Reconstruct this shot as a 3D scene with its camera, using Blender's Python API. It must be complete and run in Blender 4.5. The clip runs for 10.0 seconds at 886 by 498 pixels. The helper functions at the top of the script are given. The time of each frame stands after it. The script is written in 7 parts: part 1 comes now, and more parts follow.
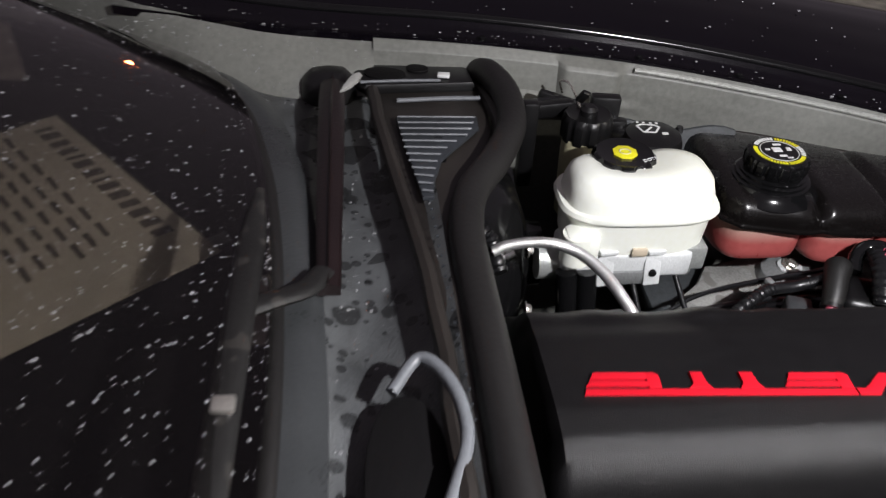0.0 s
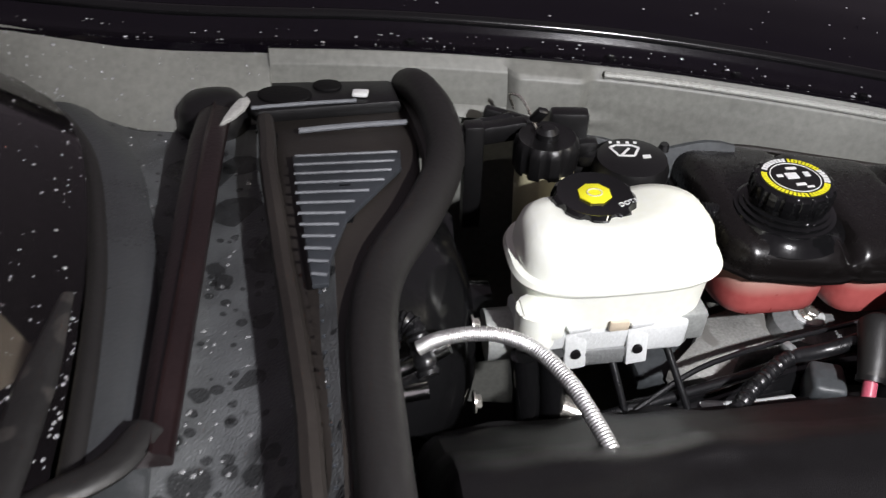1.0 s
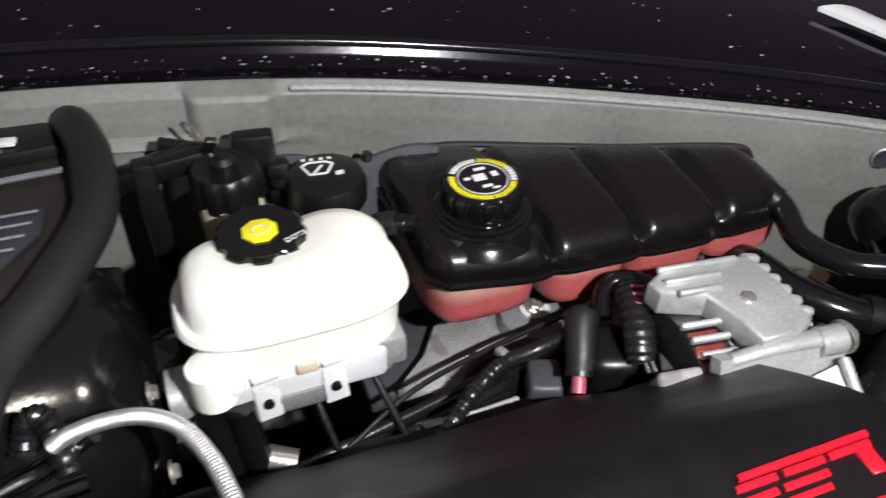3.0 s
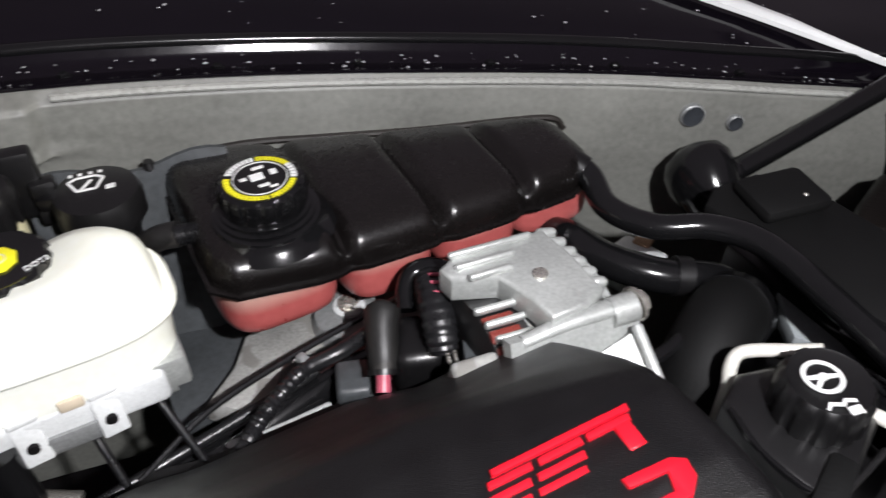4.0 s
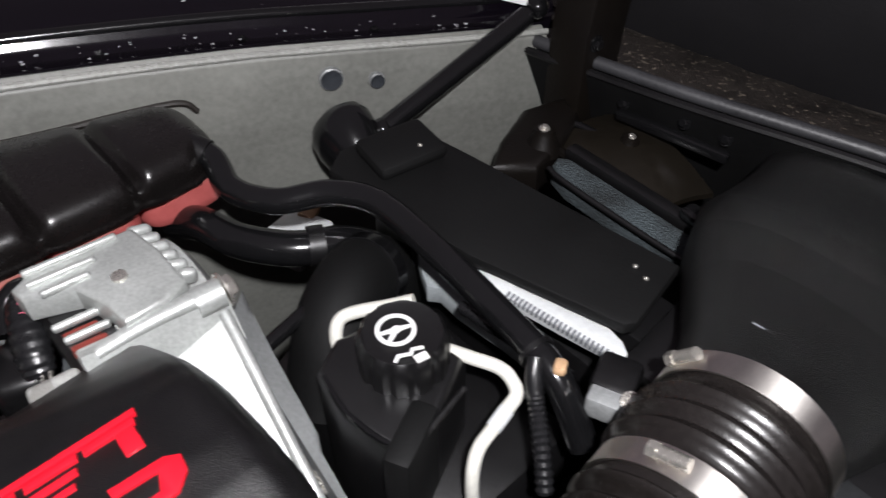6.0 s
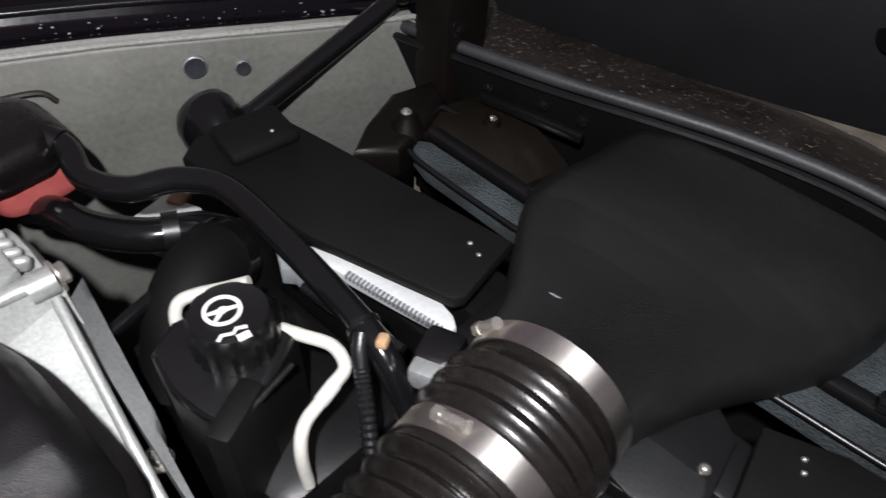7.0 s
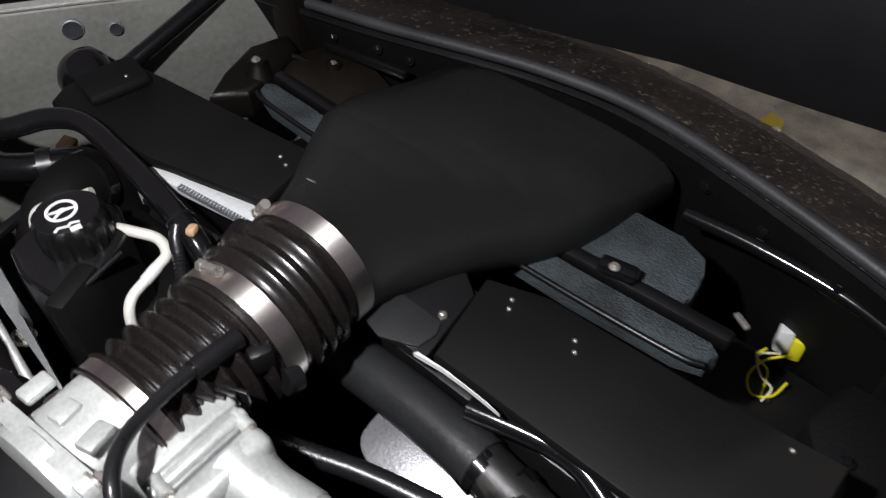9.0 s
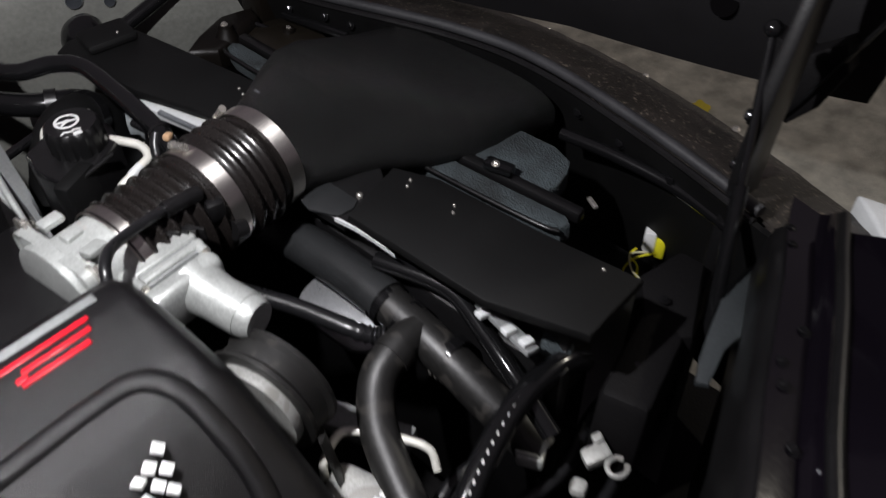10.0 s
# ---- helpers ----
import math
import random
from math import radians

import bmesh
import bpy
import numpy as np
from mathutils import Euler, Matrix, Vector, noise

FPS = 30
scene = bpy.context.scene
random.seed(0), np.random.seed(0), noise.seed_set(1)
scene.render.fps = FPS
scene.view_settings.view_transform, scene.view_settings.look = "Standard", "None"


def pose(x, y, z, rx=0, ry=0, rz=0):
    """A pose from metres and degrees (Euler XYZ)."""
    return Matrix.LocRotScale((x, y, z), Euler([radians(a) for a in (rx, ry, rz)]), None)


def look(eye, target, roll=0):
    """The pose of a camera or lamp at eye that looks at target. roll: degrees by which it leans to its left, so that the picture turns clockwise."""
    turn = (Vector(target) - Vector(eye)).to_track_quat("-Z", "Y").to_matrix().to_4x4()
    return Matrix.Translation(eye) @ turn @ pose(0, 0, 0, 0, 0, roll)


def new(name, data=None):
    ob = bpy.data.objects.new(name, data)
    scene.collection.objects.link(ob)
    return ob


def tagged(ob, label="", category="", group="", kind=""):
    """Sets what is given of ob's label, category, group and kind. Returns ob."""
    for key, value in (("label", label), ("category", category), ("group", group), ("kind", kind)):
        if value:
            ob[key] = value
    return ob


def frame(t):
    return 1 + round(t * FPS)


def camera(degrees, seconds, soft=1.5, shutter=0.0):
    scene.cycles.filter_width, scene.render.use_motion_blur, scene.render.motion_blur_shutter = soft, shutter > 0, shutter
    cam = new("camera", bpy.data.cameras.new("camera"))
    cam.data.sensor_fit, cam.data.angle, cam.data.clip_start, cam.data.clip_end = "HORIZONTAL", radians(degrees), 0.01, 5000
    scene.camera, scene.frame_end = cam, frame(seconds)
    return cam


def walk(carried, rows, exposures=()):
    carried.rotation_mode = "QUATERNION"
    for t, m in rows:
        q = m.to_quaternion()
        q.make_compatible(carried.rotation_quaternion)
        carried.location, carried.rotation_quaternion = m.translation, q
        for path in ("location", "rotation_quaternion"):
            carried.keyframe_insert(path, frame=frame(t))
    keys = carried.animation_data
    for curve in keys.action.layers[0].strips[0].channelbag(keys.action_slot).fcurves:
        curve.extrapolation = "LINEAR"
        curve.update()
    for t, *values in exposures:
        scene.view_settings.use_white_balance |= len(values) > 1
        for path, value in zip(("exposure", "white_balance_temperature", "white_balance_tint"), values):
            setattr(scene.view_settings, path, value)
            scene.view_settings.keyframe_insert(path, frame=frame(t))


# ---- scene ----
# Car axes: x towards the nose, y towards the driver's side, z up.
cam = camera(58.6, 10.0, soft=1.3, shutter=0.5)
PATH = [
    (0, (-0.034, 0.009, 1.35), (0.16, 1.57, 0.116), 3.0),
    (0.5, (0.008, 0.127, 1.307), (0.228, 1.674, 0.058), 2.2),
    (1, (0.043, 0.204, 1.292), (0.267, 1.727, 0.015), 1.1),
    (1.5, (0.061, 0.239, 1.285), (0.424, 1.721, -0.008), 2.7),
    (2, (0.086, 0.249, 1.291), (0.527, 1.697, -0.016), 3.3),
    (2.2, (0.102, 0.246, 1.298), (0.574, 1.678, -0.016), 3.4),
    (3.3, (0.23, 0.23, 1.299), (0.805, 1.613, -0.027), -0.0),
    (3.5, (0.252, 0.227, 1.295), (0.866, 1.589, -0.035), -0.2),
    (4, (0.297, 0.218, 1.283), (1.008, 1.518, -0.06), 0.0),
    (4.5, (0.34, 0.199, 1.285), (1.132, 1.435, -0.073), -0.1),
    (5, (0.388, 0.18, 1.282), (1.257, 1.344, -0.092), -0.1),
    (6.5, (0.492, 0.082, 1.288), (1.477, 1.081, -0.138), 0.0),
    (7, (0.517, 0.043, 1.295), (1.529, 1.0, -0.141), 0.9),
    (7.5, (0.541, -0.011, 1.297), (1.558, 0.93, -0.145), -0.5),
    (8, (0.552, -0.062, 1.298), (1.56, 0.857, -0.164), -1.1),
    (8.5, (0.547, -0.109, 1.314), (1.542, 0.804, -0.161), -0.5),
    (9, (0.529, -0.18, 1.34), (1.522, 0.757, -0.122), -1.7),
    (9.5, (0.49, -0.277, 1.364), (1.505, 0.665, -0.079), -2.3),
    (10, (0.41, -0.396, 1.385), (1.452, 0.559, -0.029), -1.6),
]
EXPOSURES = [(0, -0.38), (1, -0.03), (2, -0.02), (4.5, -0.03), (6.5, -0.14), (8.5, -0.36), (9.5, -0.60), (10, -0.72)]
walk(cam, [(t, look(eye, target, roll)) for t, eye, target, roll in PATH], EXPOSURES)

# ---------------------------------------------------------------- light
world = bpy.data.worlds.new("night")
scene.world = world
world.use_nodes = True
world.node_tree.nodes["Background"].inputs[0].default_value = (0.88, 0.74, 0.86, 1)
world.node_tree.nodes["Background"].inputs[1].default_value = 0.18

lamp_data = bpy.data.lights.new("hand_lamp", "POINT")
lamp_data.energy, lamp_data.shadow_soft_size, lamp_data.color = 62.0, 0.014, (1.0, 0.985, 1.02)
lamp = new("hand_lamp", lamp_data)
lamp.location = (0.42, 0.01, 1.50)

# far red lamp whose reflection shows in the windshield
red_data = bpy.data.lights.new("red_street_signal", "POINT")
red_data.energy, red_data.shadow_soft_size, red_data.color = 50.0, 0.05, (1.0, 0.16, 0.05)
red = new("red_street_signal", red_data)
red.location = (-0.27, 12.6, 3.0)

# added lamp, unseen: brightens the concrete beyond the nose, ahead of the car
front_lamp_data = bpy.data.lights.new("added_front_lamp", "POINT")
front_lamp_data.energy, front_lamp_data.shadow_soft_size, front_lamp_data.color = 1100.0, 0.12, (1.0, 0.93, 0.80)
front_lamp = new("added_front_lamp", front_lamp_data)
front_lamp.location = (8.5, -3.5, 6.4)


# ---------------------------------------------------------------- tools
def V(*a):
    return Vector(a)


def part(name, bm, material, parent=None, label="", sharp=40):
    """Link a bmesh as one mesh object, under parent if there is one."""
    bmesh.ops.recalc_face_normals(bm, faces=bm.faces)
    me = bpy.data.meshes.new(name)
    bm.to_mesh(me)
    bm.free()
    me.polygons.foreach_set("use_smooth", [True] * len(me.polygons))
    me.set_sharp_from_angle(angle=radians(sharp))
    me.materials.append(material)
    ob = new(name, me)
    if parent is not None:
        ob.parent = parent
        if parent.parent is None:
            ob.matrix_parent_inverse = parent.matrix_basis.inverted()
    if label:
        ob["label"] = label
    return ob


def thing(name, at, label, category, group="", kind=""):
    ob = new(name)
    ob.empty_display_size = 0.02
    ob.matrix_basis = Matrix.Translation(at)
    return tagged(ob, label, category, group, kind)


def spline(pts, n=6):
    pts = [Vector(p) for p in pts]
    if len(pts) < 3 or n < 2:
        return pts
    ext = [2 * pts[0] - pts[1]] + pts + [2 * pts[-1] - pts[-2]]
    out = []
    for i in range(1, len(ext) - 2):
        a, b, c, d = ext[i - 1:i + 3]
        for k in range(n):
            t = k / n
            out.append(0.5 * (2 * b + (c - a) * t + (2 * a - 5 * b + 4 * c - d) * t * t + (3 * b - a - 3 * c + d) * t ** 3))
    return out + [pts[-1]]


def loft(bm, rings, cap=True, closed=True):
    vs = [[bm.verts.new(p) for p in ring] for ring in rings]
    m = len(vs[0])
    for a, b in zip(vs, vs[1:]):
        for i in range(m if closed else m - 1):
            j = (i + 1) % m
            bm.faces.new((a[i], a[j], b[j], b[i]))
    if cap:
        bm.faces.new(vs[0][::-1])
        bm.faces.new(vs[-1])
    return vs


def tube(bm, pts, r, seg=14, n=6, radii=None, flat=1.0, cap=True):
    """Sweep a circle along a smooth line. radii(s): factor along the line, s from 0 to 1."""
    line = spline(pts, n)
    tan = [(line[min(i + 1, len(line) - 1)] - line[max(i - 1, 0)]).normalized() for i in range(len(line))]
    side = tan[0].orthogonal().normalized() if abs(tan[0].z) > 0.9 else tan[0].cross(V(0, 0, 1)).normalized()
    rings = []
    for i, p in enumerate(line):
        side = (side - tan[i] * side.dot(tan[i])).normalized()
        up = side.cross(tan[i])
        k = r * (radii(i / (len(line) - 1)) if radii else 1)
        rings.append([p + side * (k * math.cos(a)) + up * (k * flat * math.sin(a)) for a in (2 * math.pi * j / seg for j in range(seg))])
    loft(bm, rings, cap)


def lathe(bm, prof, m, seg=32):
    """Revolve (radius, height) pairs about the z axis of m."""
    rings = [[m @ V(r * math.cos(2 * math.pi * j / seg), r * math.sin(2 * math.pi * j / seg), h) for j in range(seg)] for r, h in prof]
    loft(bm, rings, True)


def rbox(bm, c, size, bev=0.003, rot=(0, 0, 0), seg=2):
    m = pose(*c, *rot) @ Matrix.Diagonal((*size, 1))
    made = bmesh.ops.create_cube(bm, size=1, matrix=m)
    edges = list({e for v in made["verts"] for e in v.link_edges})
    if bev > 0:
        bmesh.ops.bevel(bm, geom=edges, offset=bev, segments=seg, affect="EDGES", profile=0.5)


def prism(bm, poly, z0, z1, bev=0.0, m=None, seg=2):
    m = m or Matrix()
    low = [bm.verts.new(m @ V(x, y, z0)) for x, y in poly]
    high = [bm.verts.new(m @ V(x, y, z1)) for x, y in poly]
    k = len(poly)
    faces = [bm.faces.new(low[::-1]), bm.faces.new(high)]
    faces += [bm.faces.new((low[i], low[(i + 1) % k], high[(i + 1) % k], high[i])) for i in range(k)]
    if bev > 0:
        bmesh.ops.recalc_face_normals(bm, faces=faces)
        bmesh.ops.bevel(bm, geom=list({e for f in faces[:2] for e in f.edges}), offset=bev, segments=seg, affect="EDGES", profile=0.5)


def sheet(bm, f, nu, nv, thick):
    """A grid f(u, v) with a thickness: a vector by which its back is set off."""
    top = [[Vector(f(i / nu, j / nv)) for j in range(nv + 1)] for i in range(nu + 1)]
    th = Vector(thick)
    a = [[bm.verts.new(p) for p in row] for row in top]
    b = [[bm.verts.new(p + th) for p in row] for row in top]
    for i in range(nu):
        for j in range(nv):
            bm.faces.new((a[i][j], a[i + 1][j], a[i + 1][j + 1], a[i][j + 1]))
            bm.faces.new((b[i][j + 1], b[i + 1][j + 1], b[i + 1][j], b[i][j]))
    for i in range(nu):
        bm.faces.new((a[i][0], b[i][0], b[i + 1][0], a[i + 1][0]))
        bm.faces.new((a[i + 1][nv], b[i + 1][nv], b[i][nv], a[i][nv]))
    for j in range(nv):
        bm.faces.new((a[0][j + 1], b[0][j + 1], b[0][j], a[0][j]))
        bm.faces.new((a[nu][j], b[nu][j], b[nu][j + 1], a[nu][j + 1]))


def curve_at(table, x):
    """Smooth reading of a small (x, value) table."""
    if x <= table[0][0]:
        return table[0][1]
    for (x0, a), (x1, b) in zip(table, table[1:]):
        if x <= x1:
            t = (x - x0) / (x1 - x0)
            return a + (b - a) * t
    return table[-1][1]


def stadium(a, b, n=40, power=3.0):
    """Outline of a rounded oblong, half sizes a and b."""
    out = []
    for i in range(n):
        t = 2 * math.pi * i / n
        c, s = math.cos(t), math.sin(t)
        out.append((a * math.copysign(abs(c) ** (2 / power), c), b * math.copysign(abs(s) ** (2 / power), s)))
    return out


def hexbolt(name, at, r, parent, axis=(0, 0, 1), h=None, label="", metal=None):
    m = Matrix.Translation(at) @ V(*axis).to_track_quat("Z", "Y").to_matrix().to_4x4()
    h = h or r * 1.1
    bm = bmesh.new()
    lathe(bm, [(r * 1.5, 0), (r * 1.5, h * 0.25), (r * 1.2, h * 0.3)], m, 20)
    lathe(bm, [(r, h * 0.28), (r, h * 0.85), (r * 0.8, h)], m, 6)
    return part(name, bm, metal or ZINC, parent, label, 30)


def drops(name, place, count, r0, r1, label, on_z=None):
    """Many small flat beads of water; place() gives a point and a normal."""
    bm = bmesh.new()
    for _ in range(count):
        p, nrm = place()
        r = random.uniform(r0, r1) * random.choice((0.5, 0.7, 1, 1))
        q = Vector(nrm).to_track_quat("Z", "Y").to_matrix().to_4x4()
        m = Matrix.Translation(p) @ q @ Matrix.Diagonal((r * random.uniform(0.8, 1.3), r * random.uniform(0.8, 1.2), r * 0.55, 1))
        rings = [[m @ V(c * math.cos(a), c * math.sin(a), h) for a in (k * math.pi / 4 for k in range(8))] for c, h in ((1, -0.1), (0.92, 0.35), (0.6, 0.8), (0.15, 1))]
        loft(bm, rings, True)
    return tagged(part(name, bm, WATER, None, "", 80), label, "raindrops", kind="stuff")


# ---------------------------------------------------------------- materials
def pbr(name, col, rough, metal=0.0, scale=60.0, var=0.3, bump=0.1, rvar=0.15, col2=None, spec=0.5, coat=0.0, stretch=None, blot=None, depth=0.002):
    """Principled surface with a large and a fine variation of colour and gloss, and fine relief."""
    ma = bpy.data.materials.new(name)
    ma.use_nodes = True
    nt = ma.node_tree
    b = nt.nodes["Principled BSDF"]
    tc = nt.nodes.new("ShaderNodeTexCoord")
    mp = nt.nodes.new("ShaderNodeMapping")
    mp.inputs["Scale"].default_value = stretch or (1, 1, 1)
    nt.links.new(tc.outputs["Object"], mp.inputs[0])
    big = nt.nodes.new("ShaderNodeTexNoise")
    big.inputs["Scale"].default_value = scale * 0.22
    big.inputs["Detail"].default_value = 4
    fine = nt.nodes.new("ShaderNodeTexNoise")
    fine.inputs["Scale"].default_value = scale * 6
    fine.inputs["Detail"].default_value = 3
    nt.links.new(mp.outputs[0], big.inputs["Vector"])
    nt.links.new(mp.outputs[0], fine.inputs["Vector"])
    ramp = nt.nodes.new("ShaderNodeValToRGB")
    ramp.color_ramp.elements[0].position, ramp.color_ramp.elements[1].position = 0.35, 0.68
    c2 = col2 or tuple(c * (1 - var) for c in col)
    ramp.color_ramp.elements[0].color, ramp.color_ramp.elements[1].color = (*c2, 1), (*col, 1)
    mix = nt.nodes.new("ShaderNodeMath")
    mix.operation = "MULTIPLY_ADD"
    nt.links.new(fine.outputs["Fac"], mix.inputs[0])
    mix.inputs[1].default_value = 0.35
    add = nt.nodes.new("ShaderNodeMath")
    add.operation = "MULTIPLY_ADD"
    nt.links.new(big.outputs["Fac"], add.inputs[0])
    add.inputs[1].default_value, add.inputs[2].default_value = 0.65, 0.0
    nt.links.new(add.outputs[0], mix.inputs[2])
    nt.links.new(mix.outputs[0], ramp.inputs[0])
    colour = ramp.outputs[0]
    rr = nt.nodes.new("ShaderNodeMapRange")
    rr.inputs["To Min"].default_value, rr.inputs["To Max"].default_value = max(0.03, rough - rvar), min(1, rough + rvar)
    nt.links.new(mix.outputs[0], rr.inputs["Value"])
    if blot:
        bc, bs, bt = blot
        vo = nt.nodes.new("ShaderNodeTexNoise")
        vo.inputs["Scale"].default_value, vo.inputs["Detail"].default_value, vo.inputs["Distortion"].default_value = bs, 1.0, 0.3
        nt.links.new(mp.outputs[0], vo.inputs["Vector"])
        br = nt.nodes.new("ShaderNodeValToRGB")
        br.color_ramp.elements[0].position, br.color_ramp.elements[1].position = bt, bt + 0.03
        nt.links.new(vo.outputs["Fac"], br.inputs[0])
        mx = nt.nodes.new("ShaderNodeMix")
        mx.data_type = "RGBA"
        nt.links.new(br.outputs[0], mx.inputs["Factor"])
        nt.links.new(colour, mx.inputs["A"])
        mx.inputs["B"].default_value = (*bc, 1)
        colour = mx.outputs["Result"]
    nt.links.new(colour, b.inputs["Base Color"])
    nt.links.new(rr.outputs[0], b.inputs["Roughness"])
    b.inputs["Metallic"].default_value = metal
    b.inputs["Specular IOR Level"].default_value = spec
    b.inputs["Coat Weight"].default_value = coat
    b.inputs["Coat Roughness"].default_value = 0.06
    if bump:
        bp = nt.nodes.new("ShaderNodeBump")
        bp.inputs["Strength"].default_value, bp.inputs["Distance"].default_value = bump, depth
        nt.links.new(fine.outputs["Fac"], bp.inputs["Height"])
        nt.links.new(bp.outputs[0], b.inputs["Normal"])
    return ma


def clear(name, col, rough, ior=1.45, trans=1.0):
    ma = pbr(name, col, rough, 0, 30, 0.05, 0.0, 0.02)
    b = ma.node_tree.nodes["Principled BSDF"]
    b.inputs["Transmission Weight"].default_value, b.inputs["IOR"].default_value = trans, ior
    return ma


def wet_spots(ma, layers):
    """Round dark wet patches of two sizes over a surface."""
    nt = ma.node_tree
    b = nt.nodes["Principled BSDF"]
    colour = b.inputs["Base Color"].links[0].from_socket
    rough = b.inputs["Roughness"].links[0].from_socket
    tc = nt.nodes["Texture Coordinate"]
    for scale, size, dark in layers:
        vo = nt.nodes.new("ShaderNodeTexVoronoi")
        vo.inputs["Scale"].default_value = scale
        nt.links.new(tc.outputs["Object"], vo.inputs["Vector"])
        wob = nt.nodes.new("ShaderNodeTexNoise")
        wob.inputs["Scale"].default_value = scale * 1.7
        nt.links.new(tc.outputs["Object"], wob.inputs["Vector"])
        sep = nt.nodes.new("ShaderNodeSeparateColor")
        nt.links.new(vo.outputs["Color"], sep.inputs[0])
        lim = nt.nodes.new("ShaderNodeMath")
        lim.operation = "MULTIPLY_ADD"
        nt.links.new(sep.outputs[0], lim.inputs[0])
        lim.inputs[1].default_value, lim.inputs[2].default_value = size * 1.6, -size * 0.5
        dis = nt.nodes.new("ShaderNodeMath")
        dis.operation = "MULTIPLY_ADD"
        nt.links.new(wob.outputs["Fac"], dis.inputs[0])
        dis.inputs[1].default_value = 0.25
        nt.links.new(vo.outputs["Distance"], dis.inputs[2])
        off = nt.nodes.new("ShaderNodeMath")
        off.operation = "SUBTRACT"
        nt.links.new(lim.outputs[0], off.inputs[0])
        nt.links.new(dis.outputs[0], off.inputs[1])
        ed = nt.nodes.new("ShaderNodeMapRange")
        ed.inputs["From Min"].default_value, ed.inputs["From Max"].default_value = -0.14, -0.09
        nt.links.new(off.outputs[0], ed.inputs["Value"])
        mx = nt.nodes.new("ShaderNodeMix")
        mx.data_type, mx.blend_type = "RGBA", "MULTIPLY"
        nt.links.new(ed.outputs[0], mx.inputs["Factor"])
        nt.links.new(colour, mx.inputs["A"])
        mx.inputs["B"].default_value = (1 - dark, 1 - dark, 1 - dark, 1)
        colour = mx.outputs["Result"]
        rx = nt.nodes.new("ShaderNodeMath")
        rx.operation = "MULTIPLY_ADD"
        nt.links.new(ed.outputs[0], rx.inputs[0])
        rx.inputs[1].default_value = -0.12
        nt.links.new(rough, rx.inputs[2])
        rough = rx.outputs[0]
    nt.links.new(colour, b.inputs["Base Color"])
    nt.links.new(rough, b.inputs["Roughness"])


def level_tint(ma, z0, z1, upper):
    """Liquid below a soft level, paler plastic above it."""
    nt = ma.node_tree
    b = nt.nodes["Principled BSDF"]
    colour = b.inputs["Base Color"].links[0].from_socket
    sep = nt.nodes.new("ShaderNodeSeparateXYZ")
    nt.links.new(nt.nodes["Texture Coordinate"].outputs["Object"], sep.inputs[0])
    mr = nt.nodes.new("ShaderNodeMapRange")
    mr.inputs["From Min"].default_value, mr.inputs["From Max"].default_value = z0, z1
    nt.links.new(sep.outputs[2], mr.inputs["Value"])
    mx = nt.nodes.new("ShaderNodeMix")
    mx.data_type = "RGBA"
    nt.links.new(mr.outputs[0], mx.inputs["Factor"])
    nt.links.new(colour, mx.inputs["A"])
    mx.inputs["B"].default_value = (*upper, 1)
    nt.links.new(mx.outputs["Result"], b.inputs["Base Color"])


PAINT = pbr("black_paint", (0.004, 0.003, 0.005), 0.12, 0, 30, 0.3, 0.02, 0.04, spec=0.28, coat=0.18)
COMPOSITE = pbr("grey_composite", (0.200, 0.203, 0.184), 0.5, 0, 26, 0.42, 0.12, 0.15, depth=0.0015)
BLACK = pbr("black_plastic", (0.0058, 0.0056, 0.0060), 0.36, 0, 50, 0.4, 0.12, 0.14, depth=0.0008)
GLOSS = pbr("glossy_black_plastic", (0.006, 0.006, 0.0065), 0.15, 0, 40, 0.4, 0.08, 0.06, depth=0.0008)
GRAIN = pbr("grained_black_plastic", (0.0040, 0.0040, 0.0040), 0.36, 0, 260, 0.4, 1.0, 0.08, depth=0.0022, spec=0.38)
MATT = pbr("matt_black_plate", (0.0042, 0.0042, 0.0043), 0.66, 0, 60, 0.45, 0.25, 0.1, depth=0.0008, spec=0.18)
COVER = pbr("engine_cover_black", (0.0046, 0.0043, 0.0047), 0.38, 0, 240, 0.35, 0.45, 0.10, depth=0.0012, spec=0.33)
RUBBER = pbr("rubber", (0.012, 0.0115, 0.011), 0.48, 0, 40, 0.5, 0.2, 0.18, depth=0.0012, blot=((0.024, 0.022, 0.020), 45.0, 0.60))
FOAM = pbr("weatherstrip_rubber", (0.0115, 0.0106, 0.0102), 0.52, 0, 35, 0.35, 0.25, 0.12, depth=0.0010)
COWL = pbr("wet_grey_plastic", (0.112, 0.118, 0.121), 0.36, 0, 110, 0.66, 0.5, 0.2, depth=0.0025)
wet_spots(COWL, ((15.0, 0.50, 0.66), (24.0, 0.46, 0.66), (42.0, 0.42, 0.62), (95.0, 0.40, 0.60)))
GRILLE = pbr("dusty_brown_black_plastic", (0.020, 0.0165, 0.0140), 0.5, 0, 40, 0.45, 0.2, 0.15, depth=0.001)
SLATS = pbr("slat_grey", (0.17, 0.18, 0.195), 0.4, 0, 50, 0.4, 0.1)
SLATDARK = pbr("slat_recess", (0.030, 0.034, 0.040), 0.5, 0, 50, 0.5, 0.2)
WHITE = pbr("yellowed_white_plastic", (0.80, 0.82, 0.77), 0.36, 0, 25, 0.10, 0.05, 0.08, col2=(0.75, 0.76, 0.65))
IVORY = pbr("ivory_plastic", (0.62, 0.58, 0.38), 0.4, 0, 25, 0.2, 0.05)
PINK = pbr("red_coolant_plastic", (0.43, 0.105, 0.098), 0.30, 0, 22, 0.3, 0.08, 0.1, col2=(0.32, 0.066, 0.062))
